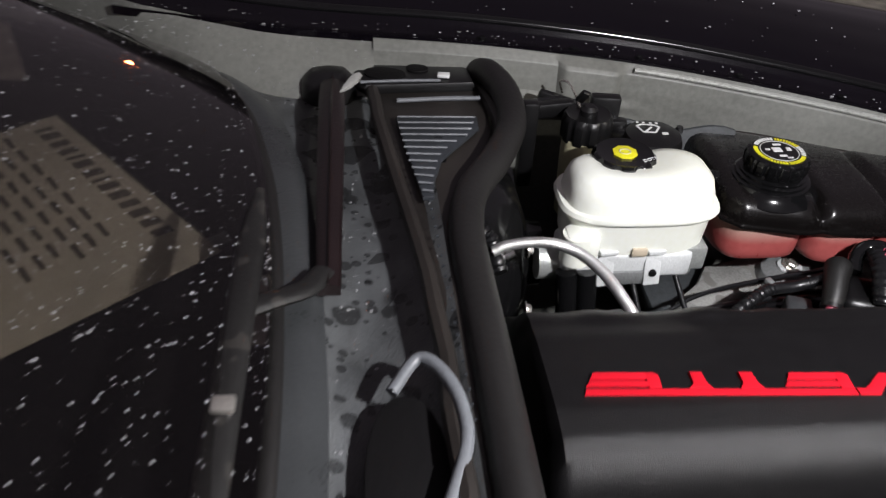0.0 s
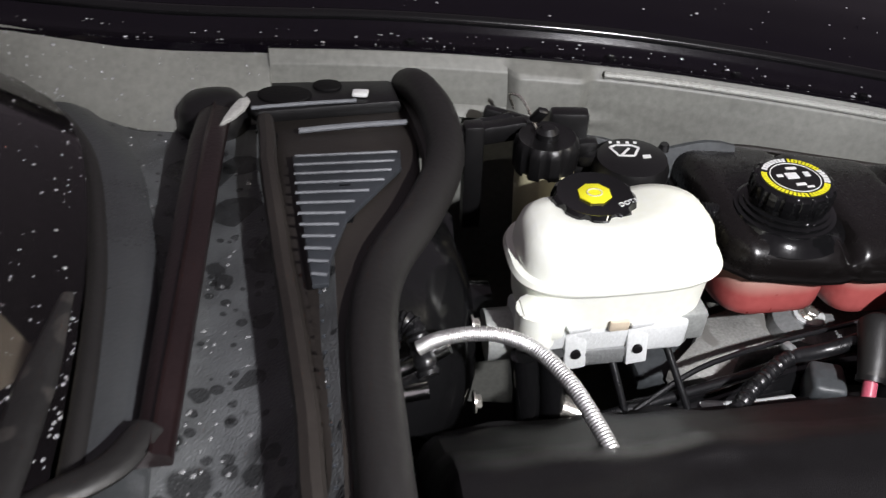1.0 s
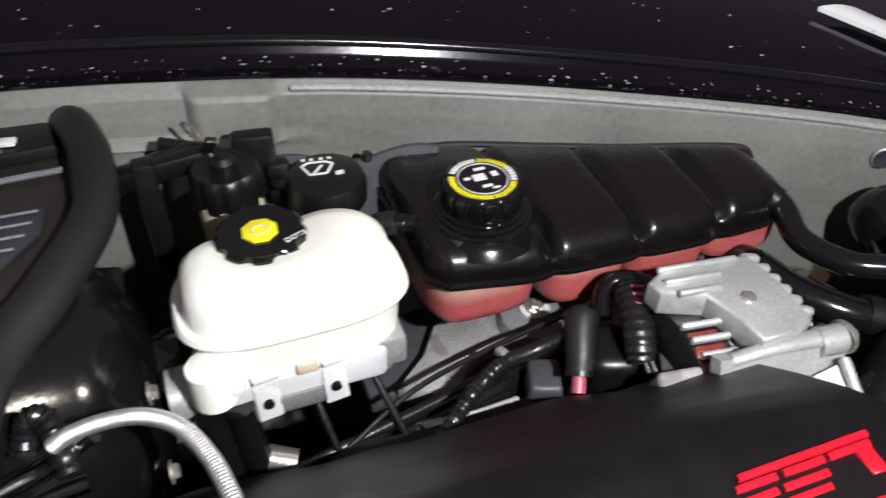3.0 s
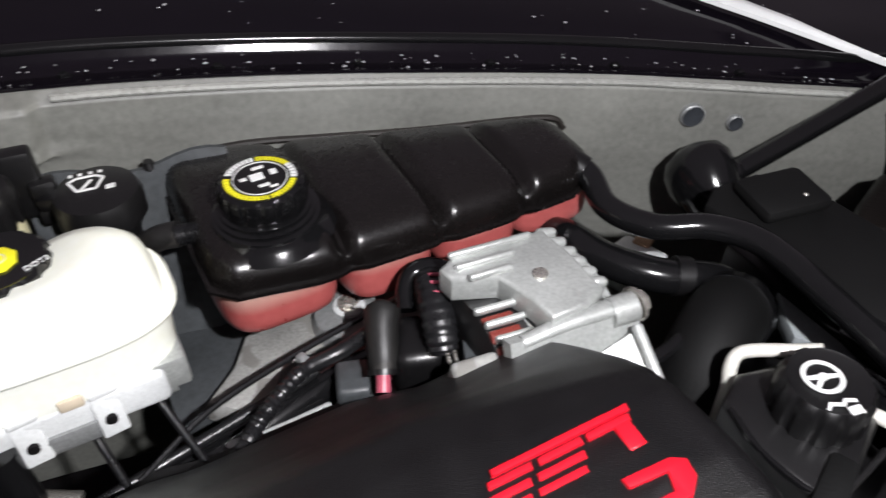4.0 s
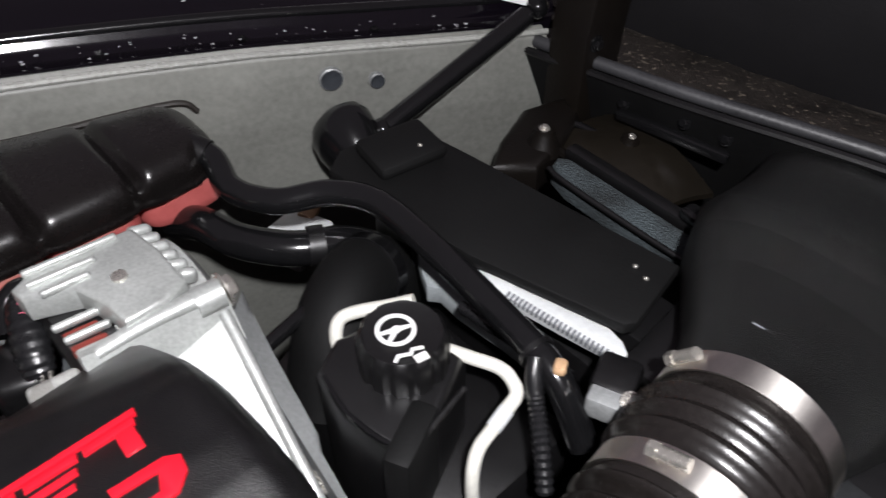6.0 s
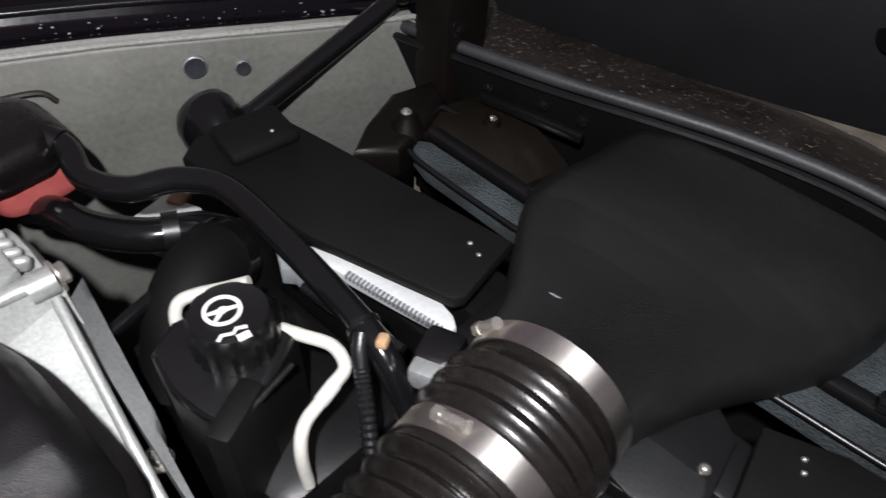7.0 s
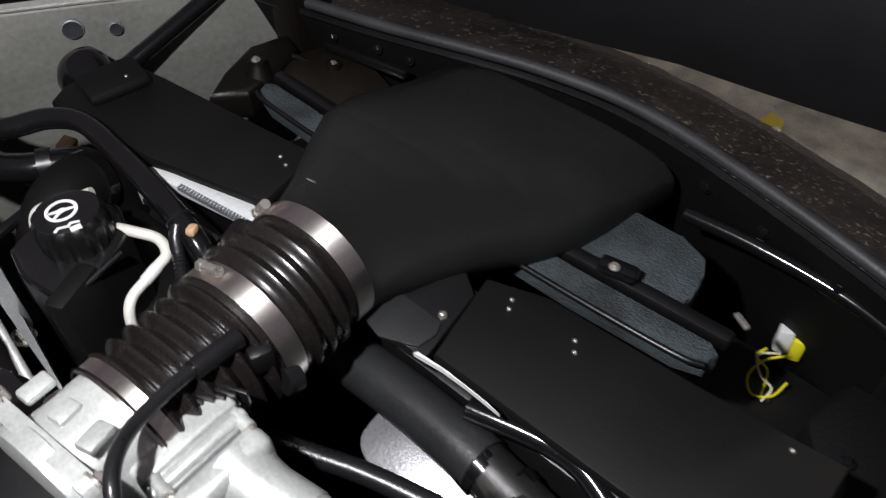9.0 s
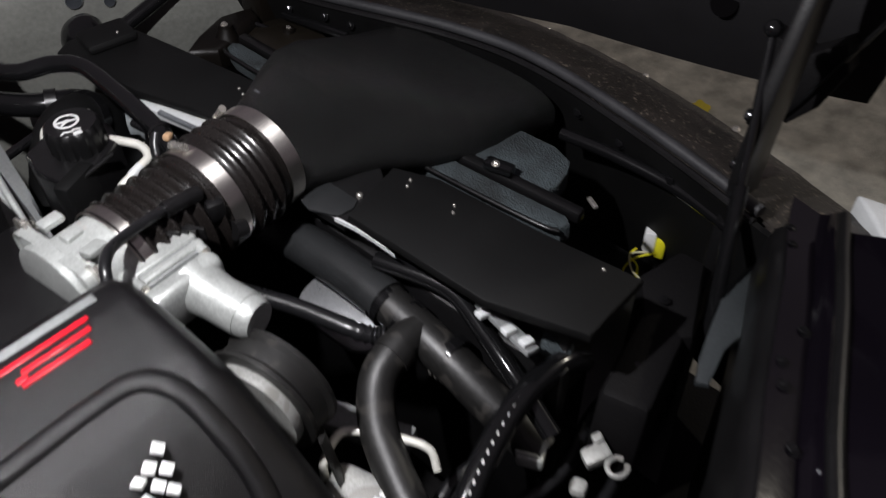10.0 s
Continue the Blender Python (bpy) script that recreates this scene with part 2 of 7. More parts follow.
level_tint(PINK, 0.842, 0.864, (0.48, 0.33, 0.27))
TANKTOP = pbr("satin_black_tank", (0.0060, 0.0050, 0.0048), 0.27, 0, 40, 0.4, 0.10, 0.10, depth=0.0008)
PALE = pbr("pale_tank_plastic", (0.55, 0.47, 0.36), 0.4, 0, 25, 0.2, 0.08)
YELLOW = pbr("yellow_print", (0.75, 0.70, 0.02), 0.45, 0, 60, 0.15, 0.05)
PRINT = pbr("white_print", (0.72, 0.73, 0.72), 0.5, 0, 80, 0.15, 0.05)
RED = pbr("red_paint", (0.56, 0.006, 0.018), 0.35, 0, 60, 0.12, 0.08, 0.06)
CAST = pbr("cast_aluminium", (0.57, 0.59, 0.57), 0.40, 0.48, 60, 0.42, 0.25, 0.14, depth=0.0010)
ZINC = pbr("zinc_steel", (0.72, 0.69, 0.63), 0.28, 0.85, 60, 0.3, 0.1)
BAND = pbr("steel_band", (0.86, 0.82, 0.77), 0.42, 1.0, 50, 0.3, 0.04, 0.05, stretch=(1, 6, 6))
brushed = BAND.node_tree.nodes.new("ShaderNodeTangent")
brushed.direction_type, brushed.axis = "RADIAL", "X"
BAND.node_tree.links.new(brushed.outputs[0], BAND.node_tree.nodes["Principled BSDF"].inputs["Tangent"])
BAND.node_tree.nodes["Principled BSDF"].inputs["Anisotropic"].default_value = 0.85
BAND.node_tree.nodes["Principled BSDF"].inputs["Anisotropic Rotation"].default_value = 0.25
CHROME = pbr("chrome", (0.86, 0.86, 0.85), 0.16, 1.0, 40, 0.2, 0.05, 0.06)
BELLOWS = pbr("brownish_bellows_rubber", (0.0110, 0.0092, 0.0085), 0.27, 0, 50, 0.5, 0.05, 0.08)
FADED = pbr("faded_red_plastic", (0.52, 0.10, 0.15), 0.4, 0, 60, 0.3, 0.1)
COPPER = pbr("copper_winding", (0.22, 0.035, 0.025), 0.35, 0.2, 80, 0.4, 0.3)
ALU = pbr("white_aluminium", (0.72, 0.74, 0.74), 0.45, 0.15, 60, 0.25, 0.2)
WTUBE = pbr("white_aluminium_tube", (0.78, 0.77, 0.70), 0.38, 0.25, 40, 0.2, 0.1)
STEEL = pbr("dull_grey_steel", (0.30, 0.31, 0.31), 0.42, 0.25, 50, 0.45, 0.25)
BRAID = pbr("braided_steel", (0.96, 0.96, 0.95), 0.46, 1.0, 60, 0.2, 0.1)
SATINBLACK = pbr("satin_dark_pipe", (0.020, 0.021, 0.022), 0.36, 0, 50, 0.4, 0.15)
SATINGREY = pbr("dull_pale_grey_alloy", (0.34, 0.37, 0.38), 0.5, 0.2, 60, 0.4, 0.2)
SATIN = pbr("satin_grey_metal", (0.62, 0.63, 0.65), 0.32, 0.8, 60, 0.3, 0.15)
WORN = pbr("worn_pale_metal", (0.42, 0.42, 0.40), 0.5, 0.2, 60, 0.6, 0.35, blot=((0.22, 0.215, 0.20), 34.0, 0.56))
GRIME = pbr("grimy_brown_black", (0.0034, 0.0026, 0.0023), 0.42, 0, 60, 0.5, 0.30, 0.22, depth=0.0012, col2=(0.0056, 0.0044, 0.0034), spec=0.22)
AMBER = pbr("smoky_brown_plastic", (0.013, 0.0105, 0.0075), 0.34, 0, 26, 0.55, 0.12, 0.18, spec=0.35)
SEALBAND = pbr("wet_grey_glass_trim", (0.042, 0.045, 0.047), 0.30, 0, 60, 0.35, 0.2, 0.12)
FILTER = pbr("grey_blue_filter_felt", (0.056, 0.073, 0.080), 0.85, 0, 75, 0.9, 0.8, 0.1, depth=0.004)
DIRT = pbr("dirty_black_bumper", (0.034, 0.026, 0.021), 0.55, 0, 95, 0.9, 0.7, 0.2, depth=0.004, blot=((0.16, 0.135, 0.105), 170.0, 0.64))
CONCRETE = pbr("concrete", (0.70, 0.68, 0.58), 0.75, 0, 70, 0.62, 0.8, 0.1, depth=0.006)
LINER = pbr("blue_grey_liner", (0.060, 0.066, 0.070), 0.45, 0, 30, 0.6, 0.2, 0.2)
SLATE = pbr("slate_grey_panel", (0.044, 0.050, 0.053), 0.5, 0, 40, 0.5, 0.2)
# lighter copy of the wall's composite, with the edge highlight in its colour
EDGE_HIGHLIGHT = pbr("composite_edge_highlight", (0.34, 0.345, 0.32), 0.28, 0, 40, 0.3, 0.1)
LIP = pbr("grey_lip_rubber", (0.034, 0.034, 0.037), 0.50, 0, 60, 0.5, 0.2, 0.18)
HOLE = pbr("dark_hole", (0.0015, 0.0012, 0.0015), 0.9, 0, 40, 0.3, 0.0, 0.05, spec=0.05)
HOOD = pbr("hood_liner", (0.006, 0.0055, 0.0065), 0.8, 0, 60, 0.35, 0.3, 0.1, depth=0.001, spec=0.25)
PAPER = pbr("paper", (0.30, 0.27, 0.21), 0.8, 0, 20, 0.18, 0.1)
INK = pbr("ink", (0.05, 0.04, 0.03), 0.7, 0, 40, 0.2, 0.0)
ORANGE = pbr("orange_plastic", (0.52, 0.33, 0.19), 0.5, 0, 40, 0.3, 0.1)
LEAF = pbr("yellow_leaf", (0.72, 0.58, 0.03), 0.6, 0, 40, 0.3, 0.2)
CABLE = pbr("cable_black", (0.010, 0.010, 0.011), 0.3, 0, 60, 0.4, 0.1)
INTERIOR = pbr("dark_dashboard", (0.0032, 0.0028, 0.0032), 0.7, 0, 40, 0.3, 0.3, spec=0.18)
WIPER = pbr("worn_wiper_black", (0.011, 0.0055, 0.0058), 0.34, 0, 60, 0.5, 0.2, 0.15)
# partly diffuse white instead of fully clear: the drops' glints are in the colour
WATER = clear("water", (0.97, 0.98, 1.0), 0.10, 1.33, 0.8)
GLASS = clear("windscreen_glass", (0.30, 0.28, 0.27), 0.03, 1.45)


# ---------------------------------------------------------------- ground and body shell
GROUND = 0.15


def make_ground():
    bm = bmesh.new()
    sheet(bm, lambda u, v: (-60 + 120 * u, -60 + 120 * v, GROUND), 40, 40, (0, 0, -0.2))
    tagged(part("ground", bm, CONCRETE), "damp speckled concrete ground under and round the car", "ground", kind="structure")
    leaf = bmesh.new()
    out = [(0.034 * math.cos(a) * (1 + 0.14 * math.cos(5 * a) + 0.08 * math.cos(3 * a + 1)), 0.026 * math.sin(a) * (1 + 0.14 * math.cos(5 * a))) for a in (k * math.pi / 20 for k in range(40))]
    prism(leaf, out, 0.004, 0.008, 0, pose(2.15, 0.262, GROUND, 0, 0, 30))
    tagged(part("fallen_leaf", leaf, LEAF), "yellow fallen leaf lying on the concrete ground", "leaf")


WALL_Y = [(-0.60, 1.0), (-0.33, 0.915), (-0.2, 0.893), (-0.17, 0.876), (-0.05, 0.872), (0.10, 0.862), (0.27, 0.842), (0.36, 0.828), (0.50, 0.797), (0.70, 0.742), (0.834, 0.692), (0.875, 0.668), (1.0, 0.62), (1.1, 0.585)]
WALL_Z = [(-0.55, 1.0), (-0.2, 0.985), (-0.05, 0.975), (0.10, 0.970), (0.30, 0.955), (0.50, 0.932), (0.73, 0.902), (0.85, 0.888), (1.0, 0.868), (1.1, 0.85)]
AXIS = 0.195


def smooth_at(table, x):
    return sum(curve_at(table, x + d) for d in (-0.06, -0.03, 0, 0.03, 0.06)) / 5


def make_fender(side):
    """side +1: driver's, -1: passenger's."""
    def wy(x):
        y = smooth_at(WALL_Y, x)
        return y if side > 0 else 2 * AXIS - y - 0.022 - 0.018 * min(1.0, max(0.0, (x - 0.80) / 0.15))

    def wz(x):
        return smooth_at(WALL_Z, x)
    x0, x1 = (-0.02, 1.06) if side > 0 else (-0.2, 1.03)
    fen = thing("fender", (0.5, wy(0.5), 0.5), "wet black painted fender with a bare grey composite inner wall" if side > 0 else "black painted fender, its shaded grey inner wall coloured black", "fender", "fenders")
    s = side
    bm = bmesh.new()
    # inner wall, a little bellied, from the top edge down
    prof = [(0.012, 0.0), (0.003, -0.010), (0.0, -0.03), (-0.003, -0.08), (0.0, -0.14), (0.01, -0.25), (0.02, -0.5)]

    def wall(u, v):
        x = x0 + (x1 - x0) * u
        k = v * (len(prof) - 1)
        i = min(int(k), len(prof) - 2)
        dy, dz = (prof[i][n] + (prof[i + 1][n] - prof[i][n]) * (k - i) for n in (0, 1))
        if s > 0:
            bx = min(1, max(0, (x - 0.196) / 0.006)) * min(1, max(0, (0.276 + 0.12 * dz - x) / 0.012))
            bz = min(1, max(0, (dz + 0.058) / 0.006))
            dy -= 0.011 * bx * bz * min(1, max(0, (-dz) / 0.006))
            lx = min(1, max(0, (x - 0.10) / 0.01)) * min(1, max(0, (0.31 - x) / 0.10))
            dy -= 0.010 * lx * max(0, 1 - abs(dz + 0.052) / 0.008) * (1 if dz > -0.052 else min(1, max(0, 1 - (-dz - 0.052) / 0.006)))
        return (x, wy(x) + s * dy, wz(x) + dz)
    sheet(bm, wall, 240 if s > 0 else 60, 66 if s > 0 else 12, (0, s * 0.012, 0))
    # passenger's wall carries its shade in the colour: black instead of the composite
    part("inner_wall", bm, COMPOSITE if s > 0 else BLACK, fen, "bare grey composite inner wall" if s > 0 else "grey inner wall coloured black for its shade")
    # glossy black gutter and the seal lip beyond it
    bm = bmesh.new()
    gut = [(0.0135, 0.003), (0.027, 0.000), (0.042, -0.004), (0.050, 0.000), (0.056, 0.010)]
    sheet(bm, lambda u, v: (x0 - 0.3 + (x1 + 0.05 - x0 + 0.3) * u, wy(x0 - 0.3 + (x1 + 0.35 - x0) * u) + s * curve_at([(k / 4, g[0]) for k, g in enumerate(gut)], v), wz(x0 - 0.3 + (x1 + 0.35 - x0) * u) + curve_at([(k / 4, g[1]) for k, g in enumerate(gut)], v)), 60, 8, (0, 0, -0.01))
    part("gutter", bm, PAINT, fen, "black drip gutter")
    bm = bmesh.new()
    tube(bm, [(x, wy(x) + s * 0.062, wz(x) + 0.012) for x in np.linspace(x0 - 0.3, x1 + 0.04, 24)], 0.0062, 10, 3)
    part("lip_seal", bm, GLOSS if s > 0 else BLACK, fen, "rubber lip seal")
    bm = bmesh.new()
    skin = [(0.068, 0.010), (0.085, 0.024), (0.12, 0.040), (0.16, 0.050), (0.20, 0.050), (0.235, 0.036), (0.255, -0.02), (0.262, -0.25), (0.255, -0.55)]

    def outer(u, v):
        x = x0 - 0.5 + (x1 + (0.30 if s > 0 else 0.02) - x0 + 0.5) * u
        w = wy(x)
        reach = (1.115 - AXIS) - abs(w - AXIS)
        k = v * (len(skin) - 1)
        i = min(int(k), len(skin) - 2)
        dy, dz = (skin[i][n] + (skin[i + 1][n] - skin[i][n]) * (k - i) for n in (0, 1))
        dy = 0.068 + (dy - 0.068) * (reach - 0.068) / 0.194
        return (x, w + s * dy, wz(x) + dz)
    sheet(bm, outer, 60, 24, (0, 0, -0.006))
    part("outer_skin", bm, PAINT, fen, "wet glossy black paint")
    for x in (0.11, 0.22, 0.30, 0.42, 0.54, 0.66, 0.78, 0.90):
        hexbolt("gutter_bolt", (x, wy(x) + s * 0.036, wz(x) - 0.003), 0.0042, fen, metal=GLOSS)
    if side > 0:
        for x, z, r in ((0.834, 0.856, 0.011), (0.876, 0.845, 0.0075)):
            bm = bmesh.new()
            m = Matrix.Translation((x, wy(x) - 0.004, z)) @ pose(0, 0, 0, 90, 0, math.degrees(math.atan2(wy(x + .03) - wy(x - .03), 0.06)))
            lathe(bm, [(r * 1.12, -0.004), (r * 1.12, 0.001), (r, 0.002), (r, -0.003), (r * 0.2, -0.0035)], m, 24)
            part("hole_rim", bm, STEEL, fen)
            bm = bmesh.new()
            lathe(bm, [(r * 0.95, -0.002), (r * 0.95, 0.0032), (r * 0.5, 0.0026)], m, 24)
            part("hole", bm, SLATDARK, fen, "drilled hole with grey backing")
        # rounded bead whose pale colour paints the highlight along the wall's top
        bm = bmesh.new()
        tube(bm, [(x, wy(x) + 0.004, wz(x) - 0.004) for x in np.linspace(0.285, x1, 20)], 0.0032, 8, 3)
        part("top_bead", bm, EDGE_HIGHLIGHT, fen, "rounded top edge, lightened to paint its highlight")
        # groove line above the tank
        bm = bmesh.new()
        tube(bm, [(x, wy(x) - 0.004, z) for x, z in ((0.345, 0.868), (0.36, 0.879), (0.42, 0.884), (0.50, 0.877), (0.58, 0.871), (0.66, 0.869), (0.70, 0.866), (0.712, 0.853))], 0.0030, 8, 5)
        part("groove", bm, GRILLE, fen, "dark moulded seam")
    if side < 0:
        for x, dy in ((1.027, 0.016), (1.002, 0.018), (0.852, 0.022), (0.83, 0.026)):
            hexbolt("edge_bolt", (x, wy(x) - dy, wz(x) + 0.001), 0.0036, fen, metal=GLOSS)
        bm = bmesh.new()
        prism(bm, [(1.050, -0.250), (1.035, -0.262), (0.997, -0.283), (0.962, -0.288), (0.930, -0.282), (0.882, -0.290), (0.876, -0.279), (0.905, -0.268), (0.945, -0.258), (1.00, -0.246)], 0.772, 0.780, 0.002)
        part("grey_panel", bm, SLATE, fen, "exposed slate grey panel")
    return wy, wz


def make_front():
    """Nose: seal, inner panel, bumper top and its front."""
    def sx(y):
        return smooth_at([(-0.30, 1.03), (-0.24, 1.055), (-0.15, 1.085), (-0.04, 1.115), (0.10, 1.145), (0.20, 1.142), (0.33, 1.112), (0.42, 1.084), (0.54, 1.062), (0.64, 1.04)], y)
    ys = np.linspace(-0.24, 0.64, 24)
    bm = bmesh.new()
    tube(bm, [(sx(y), y, 0.845) for y in ys], 0.0072, 10, 2)
    nws = thing("nose_weatherstrip", (1.14, 0.2, 0.83), "grey rubber weatherstrip along the nose panel", "weatherstrip")
    part("bulb", bm, LIP, nws)
    bm = bmesh.new()
    tube(bm, [(sx(y) - 0.012, y, 0.8385) for y in ys], 0.0045, 8, 2)
    part("clip_base", bm, BLACK, nws, "black clip-on base")
    nose = thing("bumper", (1.2, AXIS, 0.3), "dirty black bumper top with mud specks, unpainted inside", "bumper")
    bm = bmesh.new()

    def inner(u, v):
        y = -0.26 + 0.92 * u
        return (sx(y) - 0.016 + 0.12 * v, y, 0.838 - 0.40 * v)
    sheet(bm, inner, 30, 8, (0.008, 0, 0))
    part("inner_panel", bm, MATT, nose, "black plastic panel with bolts")
    for y, dz in ((0.495, 0.022), (0.43, 0.018), (0.389, 0.022), (0.293, 0.020), (0.20, 0.024), (0.164, 0.030), (0.086, 0.030), (0.02, 0.026), (-0.05, 0.030), (-0.13, 0.030)):
        hexbolt("panel_bolt", (sx(y) - 0.016 + 0.3 * dz, y, 0.838 - dz), 0.005, nose, (-1, 0, 0.3), metal=GLOSS)
    bm = bmesh.new()

    def top(u, v):
        y = -0.33 + 1.06 * u
        xe = 1.314 - (0.38 if y < AXIS + 0.03 else 0.06) * (y - AXIS - 0.03) ** 2
        x = sx(y) + 0.010 + (xe - sx(y) - 0.010) * min(1, v * 1.3)
        z = 0.838 - 0.06 * min(1, v * 1.3) ** 1.5 - 0.02 * abs(y - AXIS)
        if v > 0.77:
            z -= (v - 0.77) * 1.6
            x += 0.02 * (v - 0.77)
        return (x, y, z + 0.003 * noise.noise((x * 30, y * 30, 2)))
    sheet(bm, top, 60, 22, (0, 0, -0.012))
    part("bumper_top", bm, DIRT, nose, "mud-specked black bumper top")
    for y in (0.43, 0.196, 0.02, -0.13):
        hexbolt("bumper_clip", (1.300 - (0.38 if y < AXIS + 0.03 else 0.06) * (y - AXIS - 0.03) ** 2, y, 0.782), 0.0036, nose)
    bm = bmesh.new()
    tube(bm, [(1.085, 0.02, 0.80), (1.087, -0.05, 0.802), (1.083, -0.14, 0.80), (1.06, -0.22, 0.80)], 0.008, 10, 4)
    part("cross_bar", bm, GLOSS, nose, "glossy black round cross bar")


def make_hood():
    hood = thing("hood", (1.2, AXIS, 0.87), "open black hood raised on its front hinges with a dark liner", "hood")
    bm = bmesh.new()

    def under(u, v):
        half = 0.43 + 0.32 * v
        y = AXIS - 0.02 + (2 * u - 1) * half
        x = 1.195 + 0.42 * v + 0.10 * v * v
        z = 0.870 + 0.95 * v + 0.018 * abs(2 * u - 1) ** 3
        z += (0.07 * max(0.0, 0.2 - y) - 0.06 * max(0.0, y - 0.2)) * max(0.0, 1 - v / 0.3) - 0.001
        x -= 0.17 * max(0.0, y - 0.15) * max(0.0, 1 - v / 0.3)
        k = max(0.0, 1 - v / 0.14) ** 2
        return (x + 0.085 * k, y, z - 0.058 * k)
    sheet(bm, under, 30, 66, (0.022, 0, 0.01))
    part("liner", bm, HOOD, hood, "dark grey textured hood liner")
    bm = bmesh.new()
    sheet(bm, lambda u, v: Vector(under(u, v)) + V(0.024, 0, 0.011), 30, 66, (0.006, 0, 0.003))
    part("hood_skin", bm, PAINT, hood, "glossy black painted outside")
    for y, z in ((0.182, 0.932), (-0.078, 0.940), (0.42, 0.95)):
        v = next(q / 1000 for q in range(400) if under(0.5 + (y - AXIS + 0.02) / 0.9, q / 1000)[2] >= z)
        u = 0.5 + (y - AXIS + 0.02) / (2 * (0.43 + 0.32 * v))
        p = Vector(under(u, v))
        m = Matrix.Translation(p + V(-0.001, 0, 0)) @ V(-1, 0, 0.43).to_track_quat("Z", "Y").to_matrix().to_4x4()
        bm = bmesh.new()
        lathe(bm, [(0.017, -0.002), (0.017, 0.001), (0.013, 0.0015), (0.002, 0.0016)], m, 24)
        part("plug", bm, HOLE, hood, "dark round plug")
    for y, s, x in ((0.574, 1, 1.055), (-0.205, -1, 1.075)):
        bm = bmesh.new()
        prism(bm, [(-0.020, -0.22), (0.03, -0.22), (0.05, 0.02), (0.09, 0.20), (0.05, 0.23), (0.0, 0.10), (-0.015, 0.02)], -0.008 if s < 0 else -0.010, 0.008 if s < 0 else 0.038, 0.004, Matrix.Translation((x, y, 0.86)) @ pose(0, 0, 0, 90, 0, 0))
        arm = part("hinge_arm", bm, GRIME if s > 0 else BLACK, hood, "grimy steel hinge arm" if s > 0 else "black steel hinge arm")
        for dz in (0.01, 0.07):
            hexbolt("hinge_bolt", (x, y - (0.038 if s > 0 else -0.008), 0.86 + dz), 0.006, arm, (0, -s, 0), metal=GLOSS)
    bm = bmesh.new()
    prism(bm, [(-0.151, 0.945), (-0.177, 0.854), (-0.196, 0.847), (-0.222, 0.880), (-0.240, 0.930), (-0.228, 0.962), (-0.195, 0.936)], 0.0, 0.03, 0.003, Matrix.Translation((1.205, 0, 0)) @ Matrix(((0, 0, 1, 0), (1, 0, 0, 0), (0, 1, 0, 0), (0, 0, 0, 1))))
    part("latch_block", bm, INTERIOR, hood, "dark latch block under the hood")
    bm = bmesh.new()
    tube(bm, [(1.20, -0.186, 0.850), (1.20, -0.205, 0.885), (1.20, -0.232, 0.945), (1.205, -0.262, 1.01)], 0.0025, 8, 3)
    part("edge_bead", bm, GLOSS, hood, "thin glossy edge bead")
    return hood


def gas_strut(base, top, label, r=0.011, body=0.55):
    st = thing("gas_strut", base, label, "gas strut", "gas struts")
    b, t = Vector(base), Vector(top)
    bm = bmesh.new()
    tube(bm, [b, b.lerp(t, body)], r, 16, 1)
    part("cylinder", bm, GLOSS, st)
    bm = bmesh.new()
    tube(bm, [b.lerp(t, body - 0.05), t], r * 0.55, 12, 1)
    part("rod", bm, GLOSS, st)
    for p in (b, t):
        bm = bmesh.new()
        bmesh.ops.create_uvsphere(bm, u_segments=16, v_segments=10, radius=r * 1.15, matrix=Matrix.Translation(p))
        part("ball_end", bm, GLOSS, st)


RIB = [(-0.3, 0.023), (0.40, 0.022), (0.453, 0.019), (0.533, 0.010), (0.643, -0.005), (0.755, -0.016), (0.83, -0.022)]


